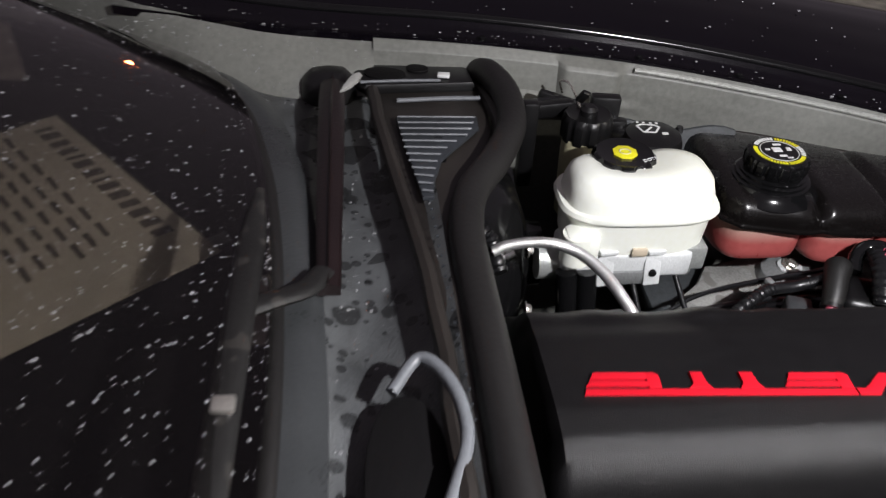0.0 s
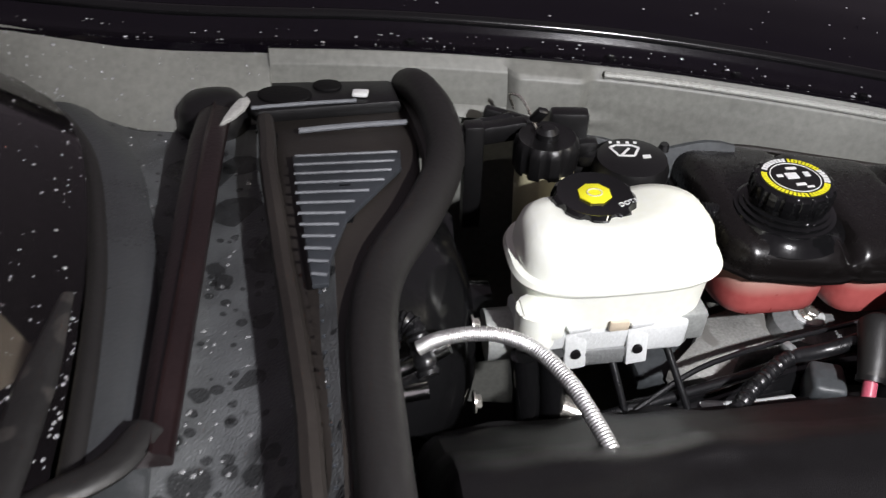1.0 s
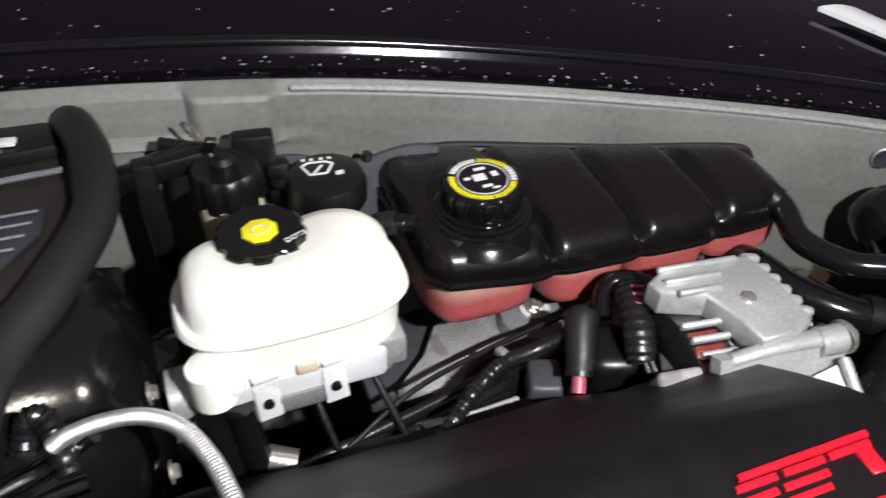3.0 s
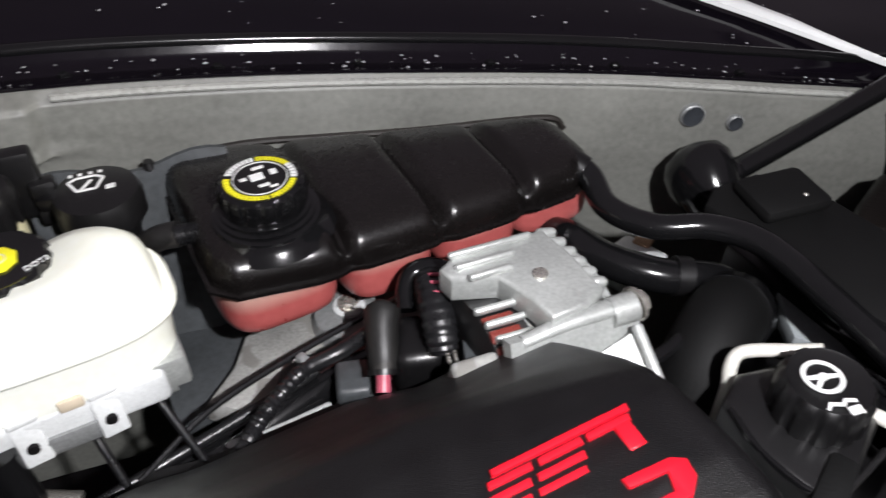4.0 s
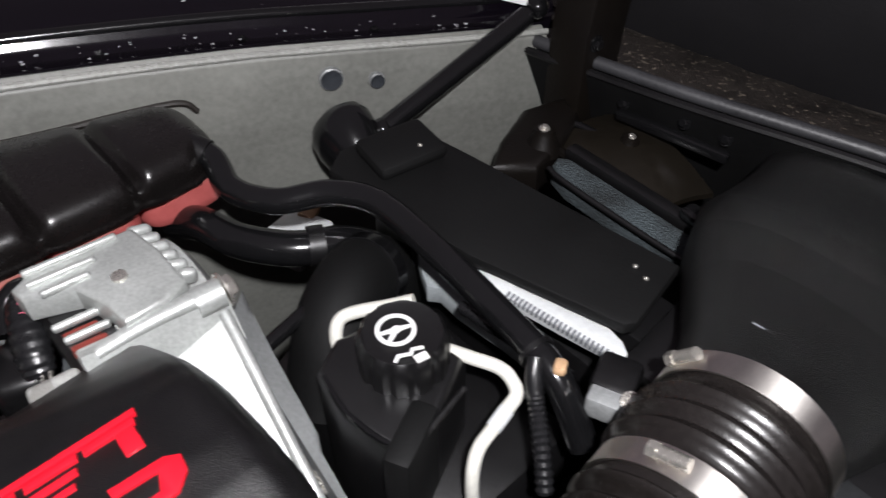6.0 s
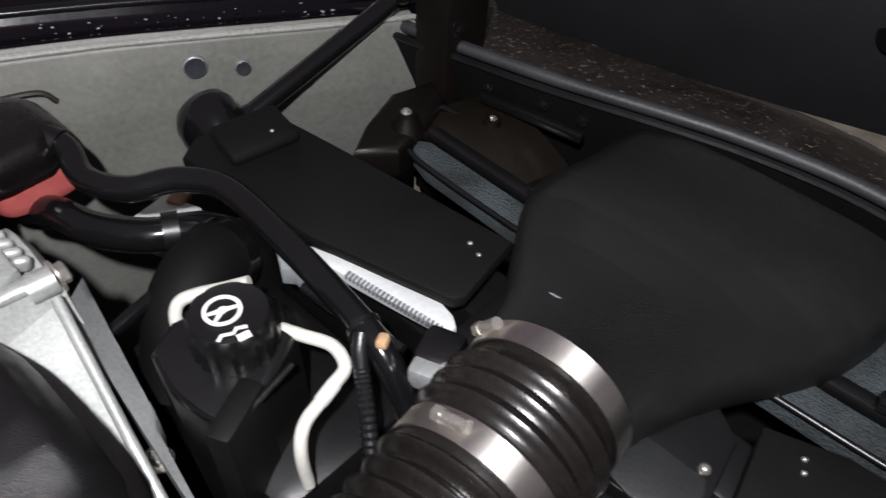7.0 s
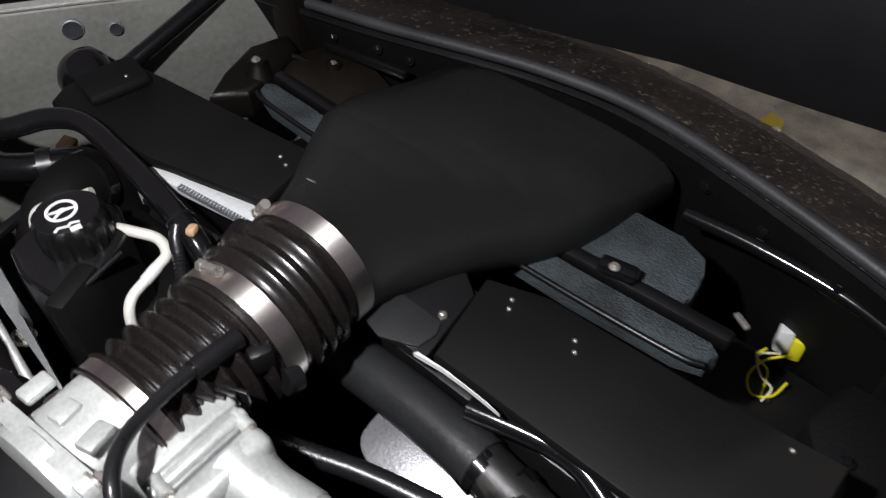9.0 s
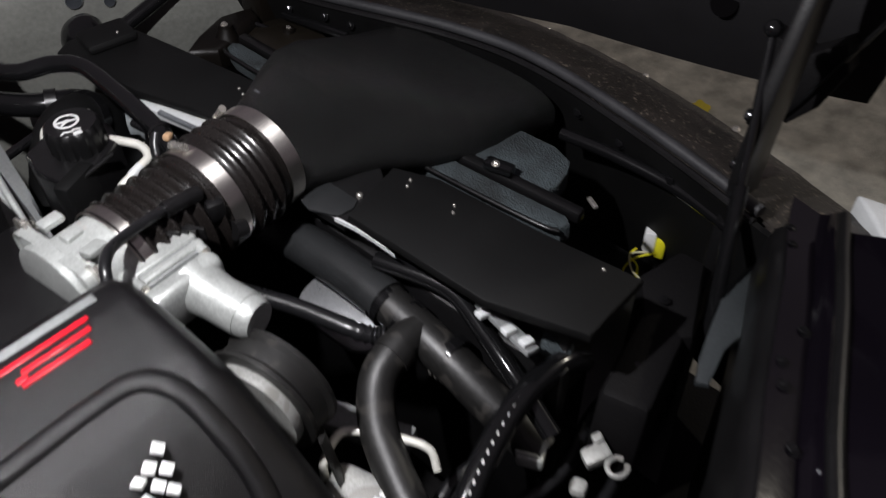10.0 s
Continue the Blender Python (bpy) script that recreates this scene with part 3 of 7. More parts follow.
def make_cowl():
    cowl = thing("cowl_panel", (-0.05, 0.5, 0.9), "wet blotchy grey plastic cowl panel below the windshield", "cowl panel", kind="structure")
    bm = bmesh.new()

    def base_x(y):
        return smooth_at([(-0.6, -0.09), (0.0, -0.084), (0.28, -0.082), (0.40, -0.086), (0.54, -0.098), (0.654, -0.117), (0.793, -0.156), (0.85, -0.20), (0.907, -0.26), (0.94, -0.33), (1.02, -0.46), (1.1, -0.56)], y)

    def top(u, v):
        y = -0.55 + 1.41 * u
        xa = base_x(y)
        xb = 0.030
        x = xa + (xb - xa) * v
        z = 0.935 + 0.030 * max(0, 0.8 - abs(y - 0.15)) / 0.8 - 0.02 * math.sin(math.pi * v) + 0.002 * noise.noise((x * 25, y * 25, 0))
        z += 0.035 * min(0.24, max(0.0, 0.80 - y)) * v ** 3
        z -= 0.016 * min(1.0, max(0.0, (y - 0.735) / 0.02)) * min(1.0, max(0.0, (x + 0.032) / 0.016))
        return (x, y, z)
    sheet(bm, top, 80, 14, (0, 0, -0.006))
    part("tray", bm, COWL, cowl)
    bm = bmesh.new()
    tube(bm, [(base_x(y) - 0.010, y, 0.943 + 0.030 * max(0, 0.8 - abs(y - 0.15)) / 0.8) for y in np.linspace(-0.55, 1.0, 40)], 0.007, 10, 2)
    part("glass_seal", bm, FOAM, cowl, "dull grey rubber glass seal")
    # smooth trim between the glass and the tray
    bm = bmesh.new()
    sheet(bm, lambda u, v: (base_x(-0.55 + 1.40 * u) - 0.004 + (0.028 + 0.010 * max(0.0, u - 0.7)) * v, -0.55 + 1.40 * u, 0.9455 + 0.030 * max(0, 0.8 - abs(-0.70 + 1.40 * u)) / 0.8 - 0.009 * v + 0.003 * math.sin(math.pi * v)), 60, 6, (0, 0, -0.006))
    part("glass_trim", bm, SEALBAND, cowl, "smooth wet grey trim along the glass")
    # rough edge strip beside the grille
    bm = bmesh.new()
    tube(bm, [(smooth_at(RIB, y) - 0.004 + 0.003 * noise.noise((0, y * 20, 0)), y, 0.943 + 0.030 * max(0, 0.8 - abs(y - 0.15)) / 0.8) for y in np.linspace(-0.5, 0.8, 40)], 0.007, 8, 2)
    part("edge_rib", bm, GRILLE, cowl)
    drops("cowl_raindrops", lambda: ((lambda u, v: (Vector(top(u, v)), (0, 0, 1)))(random.uniform(0.45, 0.98), random.uniform(0.05, 0.95))), 260, 0.0008, 0.0018, "small raindrops beaded on the grey cowl panel")
    return top, base_x


def make_side_corner(wy, wz):
    """Wet grey corner panel between windshield post and fender."""
    cor = thing("corner_panel", (-0.15, 0.93, 0.9), "rain-beaded grey corner panel at the foot of the windshield", "corner panel")
    bm = bmesh.new()

    def f(u, v):
        x = -0.55 + 0.53 * u
        y0 = smooth_at([(-0.55, 1.06), (-0.36, 0.955), (-0.25, 0.885), (-0.18, 0.835), (-0.10, 0.826), (-0.02, 0.836)], x)
        y1 = max(y0 + 0.012, wy(x) + 0.016)
        return (x, y0 + (y1 - y0) * v, 0.912 + 0.03 * max(0, -0.15 - x) / 0.4 + (wz(x) - 0.915) * v ** 0.7)
    sheet(bm, f, 24, 10, (0, 0.004, -0.006))
    part("panel", bm, COMPOSITE, cor)
    bm = bmesh.new()
    tube(bm, [Vector(f(u, 0)) for u in np.linspace(0, 1, 12)], 0.006, 8, 3)
    part("edge_trim", bm, FOAM, cor, "dull rubber edge trim")
    drops("corner_raindrops", lambda: ((lambda u, v: (Vector(f(u, v)), (0, -0.5, 0.85)))(random.uniform(0.1, 1), random.uniform(0, 1))), 230, 0.0007, 0.0017, "raindrops beaded on the grey corner panel")


def make_windshield(base_x):
    ws = thing("windshield", (-0.3, 0.3, 0.95), "dark rain-spotted windshield glass", "windshield")

    def f(u, v):
        y = -0.7 + 1.74 * u
        bx = base_x(y) - 0.012
        return (bx - 0.75 * v, y * (1 - 0.12 * v) + 0.12 * v * 0.15, 0.962 + 0.030 * max(0, 0.8 - abs(y - 0.15)) / 0.8 + 0.36 * v)
    bm = bmesh.new()
    sheet(bm, f, 40, 12, (-0.002, 0, -0.004))
    g = part("pane", bm, GLASS, ws, "wet glass")
    g.visible_shadow = False
    bm = bmesh.new()
    tube(bm, [Vector(f(1, v)) + V(0, 0.012, 0.0) for v in np.linspace(0, 1, 8)], 0.020, 10, 3)
    part("pillar", bm, PAINT, ws, "black painted windshield post")

    def place():
        u, v = random.choice((random.uniform(0.35, 0.72), random.uniform(0.35, 0.72), random.uniform(0.6, 1.0))), 0.6 * random.random() ** 1.5
        return Vector(f(u, v)) + V(0, 0, 0.0005), (0.43, 0, 0.9)
    drops("windshield_raindrops", place, 2200, 0.0005, 0.0012, "raindrops scattered over the windshield glass")
    bm = bmesh.new()
    sheet(bm, lambda u, v: (-0.16 - 0.8 * v, -0.7 + 1.65 * u, 0.880 + 0.02 * v), 10, 6, (0, 0, -0.05))
    tagged(part("dashboard", bm, INTERIOR), "dark dashboard top behind the windshield", "dashboard")
    bm = bmesh.new()
    rbox(bm, (-0.184, 0.611, 0.883), (0.045, 0.018, 0.003), 0.001, (0, -6, 30))
    tagged(part("pale_plate", bm, SLATS), "small pale plate on the dashboard behind the windshield", "plate")
    sh = thing("paper_sheet", (-0.32, 0.5, 0.94), "sheet of paper with printed lines on the dashboard behind glass", "paper")
    m = Matrix.Translation((-0.384, 0.848, 0.893)) @ pose(0, 0, 0, 0, 1, -49.4)
    bm = bmesh.new()
    prism(bm, [(0, 0), (0.332, 0), (0.330, -0.25), (0, -0.25)], 0, 0.0006, 0, m)
    part("page", bm, PAPER, sh)
    x0 = 0.022
    for w in (0.008, 0.016, 0.014, 0.013, 0.007, 0.016, 0.015, 0.006, 0.014, 0.015, 0.013, 0.015, 0.014, 0.013):
        bm = bmesh.new()
        prism(bm, [(x0, -0.015), (x0 + w * 0.85, -0.015), (x0 + w * 0.85 - 0.003, -0.034), (x0 - 0.003, -0.034)], 0.0008, 0.0012, 0, m)
        part("print_bar", bm, INK, sh, "heavy mark of print")
        x0 += w + 0.006
    for r in range(6):
        for c in range(7):
            bm = bmesh.new()
            x0 = 0.015 + c * 0.034 + 0.008 * (r % 3)
            prism(bm, [(x0, -0.06 - r * 0.016), (x0 + 0.024, -0.062 - r * 0.016), (x0 + 0.024, -0.067 - r * 0.016), (x0, -0.066 - r * 0.016)], 0.0008, 0.0012, 0, m)
            part("print_line", bm, INK, sh, "fine line of print")


def make_wiper():
    wi = thing("windshield_wiper", (-0.075, 0.83, 0.93), "black windshield wiper arm with worn reddish edges", "wiper")
    bm = bmesh.new()
    lathe(bm, [(0.030, -0.03), (0.033, 0.0), (0.030, 0.016), (0.022, 0.024), (0.008, 0.027)], Matrix.Translation((-0.072, 0.845, 0.925)), 24)
    part("pivot_cap", bm, BLACK, wi)
    bm = bmesh.new()
    lathe(bm, [(0.018, 0), (0.018, 0.012), (0.012, 0.018), (0.004, 0.019)], Matrix.Translation((-0.070, 0.874, 0.928)), 20)
    part("nut_cover", bm, BLACK, wi)
    bm = bmesh.new()
    rows = []
    for x, y, z, w in ((-0.072, 0.835, 0.944, 0.013), (-0.071, 0.76, 0.956, 0.0135), (-0.070, 0.66, 0.960, 0.0125), (-0.069, 0.56, 0.962, 0.0110), (-0.068, 0.50, 0.964, 0.0100), (-0.067, 0.450, 0.966, 0.0090)):
        rows.append([V(x + 0.005 + a * w, y, z + b) for a, b in ((-1, -0.006), (-1, 0.001), (-0.72, 0.0035), (-0.10, 0.0050), (0.0, 0.0075), (0.12, 0.0048), (0.75, 0.0030), (1, 0.0), (1, -0.006))])
    loft(bm, rows, True)
    part("arm", bm, WIPER, wi)
    bm = bmesh.new()
    tube(bm, [(-0.066, 0.468, 0.968), (-0.078, 0.442, 0.974), (-0.100, 0.422, 0.982), (-0.119, 0.405, 0.988)], 0.0095, 12, 5, flat=0.55)
    part("link", bm, RUBBER, wi)
    bm = bmesh.new()
    tube(bm, [(-0.119, 0.555, 0.985), (-0.118, 0.45, 0.989), (-0.118, 0.32, 0.992), (-0.118, 0.20, 0.993), (-0.117, 0.0, 0.993)], 0.0105, 12, 6, radii=lambda t: min(1.0, 0.35 + 4 * t), flat=0.55)
    part("blade", bm, RUBBER, wi)
    bm = bmesh.new()
    rbox(bm, (-0.117, 0.316, 0.998), (0.014, 0.012, 0.006), 0.002)
    part("clip", bm, ZINC, wi, "bright metal clip")
    bm = bmesh.new()
    prism(bm, [(-0.010, -0.010), (0.004, 0.001), (0.015, 0.014), (0.020, 0.028), (0.017, 0.034), (0.008, 0.030), (0.001, 0.018), (-0.006, 0.002)], 0, 0.004, 0.001, pose(-0.050, 0.790, 0.955, 15, 0, 0) @ Matrix.Diagonal((0.8, 0.72, 1, 1)))
    part("tab", bm, WORN, wi, "pale chipped plastic tab")


def make_grille():
    def lift(b):
        for v in b.verts:
            v.co.z += 0.105 * min(0.24, max(0.0, 0.80 - v.co.y))
    gr = thing("cowl_grille", (0.05, 0.7, 0.9), "dusty black cowl air grille with thin pale slats", "grille")
    bm = bmesh.new()
    prism(bm, [(-0.045, 0.915), (0.098, 0.870), (0.105, 0.80), (0.10, 0.72), (0.052, 0.56), (0.046, 0.44), (0.046, -0.3), (0.024, -0.3), (0.022, 0.40), (0.019, 0.453), (0.010, 0.533), (-0.005, 0.643), (-0.016, 0.755), (-0.016, 0.80)], 0.905, 0.934, 0.006)
    lift(bm)
    part("panel", bm, GRILLE, gr)
    bm = bmesh.new()
    prism(bm, [(0.000, 0.745), (0.086, 0.745), (0.084, 0.715), (0.040, 0.645), (0.028, 0.598), (0.026, 0.570), (0.016, 0.570)], 0.936, 0.9405, 0.001)
    lift(bm)
    part("recess", bm, SLATDARK, gr, "dark slotted recess")
    for k in range(12):
        t = k / 11
        y = 0.739 - 0.162 * t
        xr = curve_at([(0.570, 0.025), (0.600, 0.027), (0.644, 0.036), (0.669, 0.048), (0.70, 0.074), (0.74, 0.083)], y)
        bm = bmesh.new()
        tube(bm, [(0.002 + 0.014 * t * t, y + 0.002, 0.9425), (xr, y - 0.001, 0.9425)], 0.0012, 6, 1)
        lift(bm)
        part("slat", bm, SLATS, gr, "thin pale slat" if k == 0 else "")
    for k in range(20):
        y = 0.560 - 0.0125 * k
        bm = bmesh.new()
        rbox(bm, (0.0210 + 0.0005 * k, y, 0.9420), (0.0022, 0.0011, 0.0022), 0.0003)
        lift(bm)
        part("slat_nub", bm, SLATDARK, gr)
    # raised lid at the fender end, its recesses only painted on
    bm = bmesh.new()
    prism(bm, [(-0.044, 0.897), (0.088, 0.884), (0.094, 0.826), (-0.030, 0.820), (-0.044, 0.84)], 0.930, 0.946, 0.005)
    part("lid", bm, BLACK, gr)
    bm = bmesh.new()
    tube(bm, [(0.004, 0.797, 0.938), (0.050, 0.799, 0.939), (0.097, 0.800, 0.939)], 0.0026, 8, 4)
    part("lid_rib", bm, SLATS, gr, "thin pale rib")
    bm = bmesh.new()
    tube(bm, [(-0.036, 0.826, 0.946), (0.007, 0.827, 0.947), (0.055, 0.828, 0.947)], 0.0018, 8, 4)
    part("lid_edge", bm, SLATS, gr)
    # near-black ovals, slightly raised, paint the shade of hollows in the lid
    for x, y, a, b in ((-0.008, 0.845, 0.024, 0.015), (0.03, 0.858, 0.013, 0.010)):
        bm = bmesh.new()
        prism(bm, stadium(a, b, 24, 2.2), 0, 0.003, 0.001, pose(x, y, 0.9455, 0, 0, -12))
        part("oval_recess_shade", bm, INTERIOR, gr)
    bm = bmesh.new()
    rbox(bm, (0.042, 0.890, 0.954), (0.03, 0.022, 0.014), 0.003, (0, 0, -15))
    rbox(bm, (0.042, 0.890, 0.964), (0.024, 0.012, 0.008), 0.002, (0, 0, -15))
    part("clip", bm, GLOSS, gr)
    for x, y in ((0.064, 0.878), (0.059, 0.837)):
        bm = bmesh.new()
        rbox(bm, (x, y, 0.949), (0.030 if y > 0.85 else 0.014, 0.005 if y > 0.85 else 0.010, 0.004), 0.0015, (0, 0, -10))
        part("chip", bm, PRINT, gr, "bright wet chip")
    # weatherstrip
    bm = bmesh.new()
    tube(bm, [(0.103, 0.865, 0.941), (0.112, 0.835, 0.951), (0.122, 0.78, 0.954), (0.119, 0.72, 0.948), (0.092, 0.650, 0.951), (0.062, 0.593, 0.953), (0.050, 0.535, 0.955), (0.049, 0.46, 0.956), (0.050, 0.36, 0.958), (0.050, 0.22, 0.959), (0.050, 0.0, 0.959), (0.050, -0.3, 0.959)], 0.0155, 16, 6)
    wst = thing("cowl_weatherstrip", (0.05, 0.5, 0.94), "thick hollow grey-black rubber weatherstrip along the cowl", "weatherstrip")
    part("bulb", bm, FOAM, wst)
    bm = bmesh.new()
    tube(bm, [(0.100, 0.860, 0.927), (0.109, 0.78, 0.936), (0.108, 0.72, 0.938), (0.078, 0.650, 0.942), (0.049, 0.593, 0.944), (0.038, 0.535, 0.946), (0.037, 0.46, 0.947), (0.038, 0.22, 0.948), (0.038, -0.3, 0.948)], 0.008, 8, 5)
    part("clip_base", bm, GRILLE, wst, "dusty clip-on base strip")
    # hose loop lying on the cowl
    bm = bmesh.new()
    tube(bm, [(-0.020, 0.352, 0.962), (0.000, 0.376, 0.968), (0.018, 0.350, 0.972), (0.024, 0.31, 0.972), (0.012, 0.27, 0.970), (-0.01, 0.22, 0.965)], 0.0045, 10, 6)
    tagged(part("washer_hose", bm, SLATS), "thin grey washer hose looped over the cowl", "hose")
    # near-black plate laid on the tray; paints the shade inside the access opening
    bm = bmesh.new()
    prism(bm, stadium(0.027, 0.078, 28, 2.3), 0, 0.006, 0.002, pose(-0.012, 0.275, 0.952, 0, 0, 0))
    tagged(part("cowl_opening_shade", bm, INTERIOR), "near-black oval plate painting the shade of a cowl opening", "opening")


# ---------------------------------------------------------------- brake and clutch hydraulics
def ribbed_cap(name, at, r, h, parent, material, n=12, label="", deep=0.10):
    bm = bmesh.new()
    seg = n * 6
    m = Matrix.Translation(at)
    rings = []
    for f, z in ((0.97, 0.0), (1.0, h * 0.12), (1.0, h * 0.72), (0.95, h * 0.92), (0.86, h), (0.80, h * 0.97)):
        rings.append([m @ V(*(f * r * (1 - (deep if (j % 6) in (0, 1) and f > 0.9 else 0)) * c for c in (math.cos(2 * math.pi * j / seg), math.sin(2 * math.pi * j / seg))), z) for j in range(seg)])
    loft(bm, rings, True)
    return part(name, bm, material, parent, label, 35)


def make_brakes():
    boo = thing("brake_booster", (0.07, 0.665, 0.70), "glossy black round brake booster behind the master cylinder", "brake booster")
    m = Matrix.Translation((0.0, 0.675, 0.818)) @ pose(0, 0, 0, 0, 90, 0)
    bm = bmesh.new()
    lathe(bm, [(0.02, 0.02), (0.118, 0.02), (0.130, 0.035), (0.130, 0.045), (0.120, 0.055), (0.105, 0.09), (0.088, 0.118), (0.055, 0.132), (0.038, 0.135), (0.036, 0.152)], m, 48)
    part("shell", bm, GLOSS, boo)
    bm = bmesh.new()
    lathe(bm, [(0.130, 0.033), (0.135, 0.036), (0.135, 0.044), (0.130, 0.047)], m, 48)
    part("crimped_rim", bm, GLOSS, boo)
    bm = bmesh.new()
    rbox(bm, (0.112, 0.71, 0.885), (0.026, 0.034, 0.024), 0.006, (20, 10, 0))
    part("check_valve", bm, GLOSS, boo)
    for y, z in ((0.60, 0.80), (0.625, 0.86), (0.70, 0.75)):
        hexbolt("nut", (0.128, y, z), 0.006, boo, (1, 0, 0))

    mc = thing("master_cylinder", (0.23, 0.625, 0.82), "pale cast aluminium brake master cylinder", "master cylinder")
    bm = bmesh.new()
    tube(bm, [(0.14, 0.632, 0.842), (0.20, 0.632, 0.842), (0.275, 0.632, 0.842), (0.300, 0.632, 0.842)], 0.021, 20, 2)
    part("bore", bm, CAST, mc)
    bm = bmesh.new()
    rbox(bm, (0.228, 0.628, 0.852), (0.135, 0.050, 0.032), 0.006, seg=3)
    part("casting", bm, ALU, mc, "pale blue-grey casting under the reservoir")
    bm = bmesh.new()
    rbox(bm, (0.228, 0.605, 0.838), (0.060, 0.010, 0.018), 0.004)
    part("lower_step", bm, STEEL, mc)
    bm = bmesh.new()
    rbox(bm, (0.297, 0.622, 0.856), (0.028, 0.030, 0.028), 0.003)
    part("end_block", bm, CAST, mc)
    bm = bmesh.new()
    tube(bm, [(0.172, 0.605, 0.862), (0.172, 0.605, 0.894)], 0.0155, 18, 1)
    rbox(bm, (0.176, 0.606, 0.882), (0.034, 0.026, 0.030), 0.006)
    part("sensor", bm, WHITE, mc, "white plastic level sensor")
    for x in (0.205, 0.254):
        bm = bmesh.new()
        rbox(bm, (x, 0.603, 0.852), (0.018, 0.004, 0.042), 0.0015, (-12, 0, 6))
        rbox(bm, (x, 0.612, 0.870), (0.019, 0.024, 0.005), 0.0015, (0, 0, 6))
        part("bracket", bm, ALU, mc, "bent bright steel bracket")
        bm = bmesh.new()
        lathe(bm, [(0.004, 0), (0.004, 0.003), (0.002, 0.0035)], Matrix.Translation((x, 0.6005, 0.846)) @ pose(0, 0, 0, 90, 0, 0), 12)
        part("slot", bm, INTERIOR, mc)
    for x, dx in ((0.238, 0.02), (0.285, 0.03)):
        bm = bmesh.new()
        tube(bm, [(x, 0.612, 0.832), (x + dx * 0.2, 0.598, 0.815), (x + dx * 0.6, 0.572, 0.780), (x + dx, 0.548, 0.735), (x + dx * 1.2, 0.53, 0.66)], 0.0030, 10, 5)
        part("brake_line", bm, CABLE, mc, "black brake line")
    bm = bmesh.new()
    tube(bm, [(0.19, 0.595, 0.795), (0.215, 0.585, 0.788)], 0.011, 14, 1)
    part("fitting", bm, ZINC, mc)
    bm = bmesh.new()
    for k, x in enumerate((0.165, 0.185)):
        tube(bm, [(x, 0.600, 0.850), (x + 0.004, 0.592, 0.80), (x + 0.01, 0.585, 0.70)], 0.011, 12, 3)
    part("boot", bm, GLOSS, mc, "dark rubber boots")

    res = thing("brake_fluid_reservoir", (0.238, 0.645, 0.87), "white plastic brake fluid reservoir with a black screw cap", "reservoir")
    c = (0.238, 0.646)
    bm = bmesh.new()
    rings = []
    for a, b, z, p in ((0.066, 0.038, 0.862, 3.2), (0.073, 0.043, 0.867, 3.2), (0.075, 0.045, 0.898, 3.2), (0.077, 0.046, 0.904, 3.2), (0.080, 0.049, 0.906, 3.2), (0.082, 0.050, 0.909, 3.2), (0.080, 0.049, 0.913, 3.2), (0.075, 0.046, 0.914, 3.2), (0.074, 0.045, 0.925, 3.0), (0.071, 0.042, 0.937, 2.8), (0.064, 0.036, 0.945, 2.7), (0.052, 0.026, 0.949, 2.6), (0.03, 0.012, 0.950, 2.4)):
        rings.append([V(c[0] + x, c[1] + y, z - (0.018 * math.exp(-(((x + 0.012) / 0.030) ** 2 + ((y - 0.02) / 0.03) ** 2)) if z > 0.93 else 0)) for x, y in stadium(a, b, 56, p)])
    loft(bm, rings, True)
    body = part("body", bm, WHITE, res)
    bm = bmesh.new()
    rbox(bm, (0.236, 0.6008, 0.872), (0.016, 0.004, 0.010), 0.002)
    part("notch", bm, PALE, res, "yellowish moulded notch")
    cap = ribbed_cap("cap", (0.225, 0.666, 0.922), 0.033, 0.026, res, GLOSS, 9, "black lobed screw cap", 0.10)
    bm = bmesh.new()
    prism(bm, [(0.013 * math.cos(k * math.pi / 4 + 0.3), 0.013 * math.sin(k * math.pi / 4 + 0.3)) for k in range(8)], 0, 0.0015, 0.0004, Matrix.Translation((0.225, 0.666, 0.947)))
    part("warning_mark", bm, YELLOW, cap, "yellow octagonal mark")
    bm = bmesh.new()
    rings = [[V(0.225 + r * math.cos(a), 0.666 + r * math.sin(a) * 0.85, z) for a in (k * math.pi / 12 for k in range(24))] for r, z in ((0.0062, 0.9484), (0.0062, 0.9492), (0.0050, 0.9492), (0.0050, 0.9484))]
    loft(bm, rings, False)
    part("mark_ring", bm, IVORY, cap)
    write("DOT3", (0.240, 0.648, 0.9475), 0.0062, 20, PRINT, cap)

    clu = thing("clutch_fluid_reservoir", (0.213, 0.77, 0.84), "small yellowed clutch fluid reservoir with a dull black cap", "reservoir")
    bm = bmesh.new()
    lathe(bm, [(0.016, 0.80), (0.023, 0.81), (0.0260, 0.890), (0.0260, 0.910)], Matrix.Translation((0.214, 0.765, 0)), 24)
    part("body", bm, IVORY, clu)
    cap = ribbed_cap("cap", (0.214, 0.767, 0.907), 0.0285, 0.030, clu, BLACK, 10, "dull black ribbed cap", 0.07)
    bm = bmesh.new()
    lathe(bm, [(0.010, 0), (0.010, 0.010), (0.006, 0.014)], Matrix.Translation((0.214, 0.767, 0.932)), 16)
    rbox(bm, (0.207, 0.775, 0.953), (0.010, 0.006, 0.018), 0.002, (30, 20, 0))
    part("vent_boot", bm, BLACK, cap)
    bm = bmesh.new()
    rbox(bm, (0.242, 0.800, 0.912), (0.035, 0.016, 0.06), 0.004, (0, 0, -8))
    rbox(bm, (0.19, 0.812, 0.925), (0.05, 0.010, 0.022), 0.003, (0, 15, -10))
    part("holder", bm, BLACK, clu)
    bm = bmesh.new()
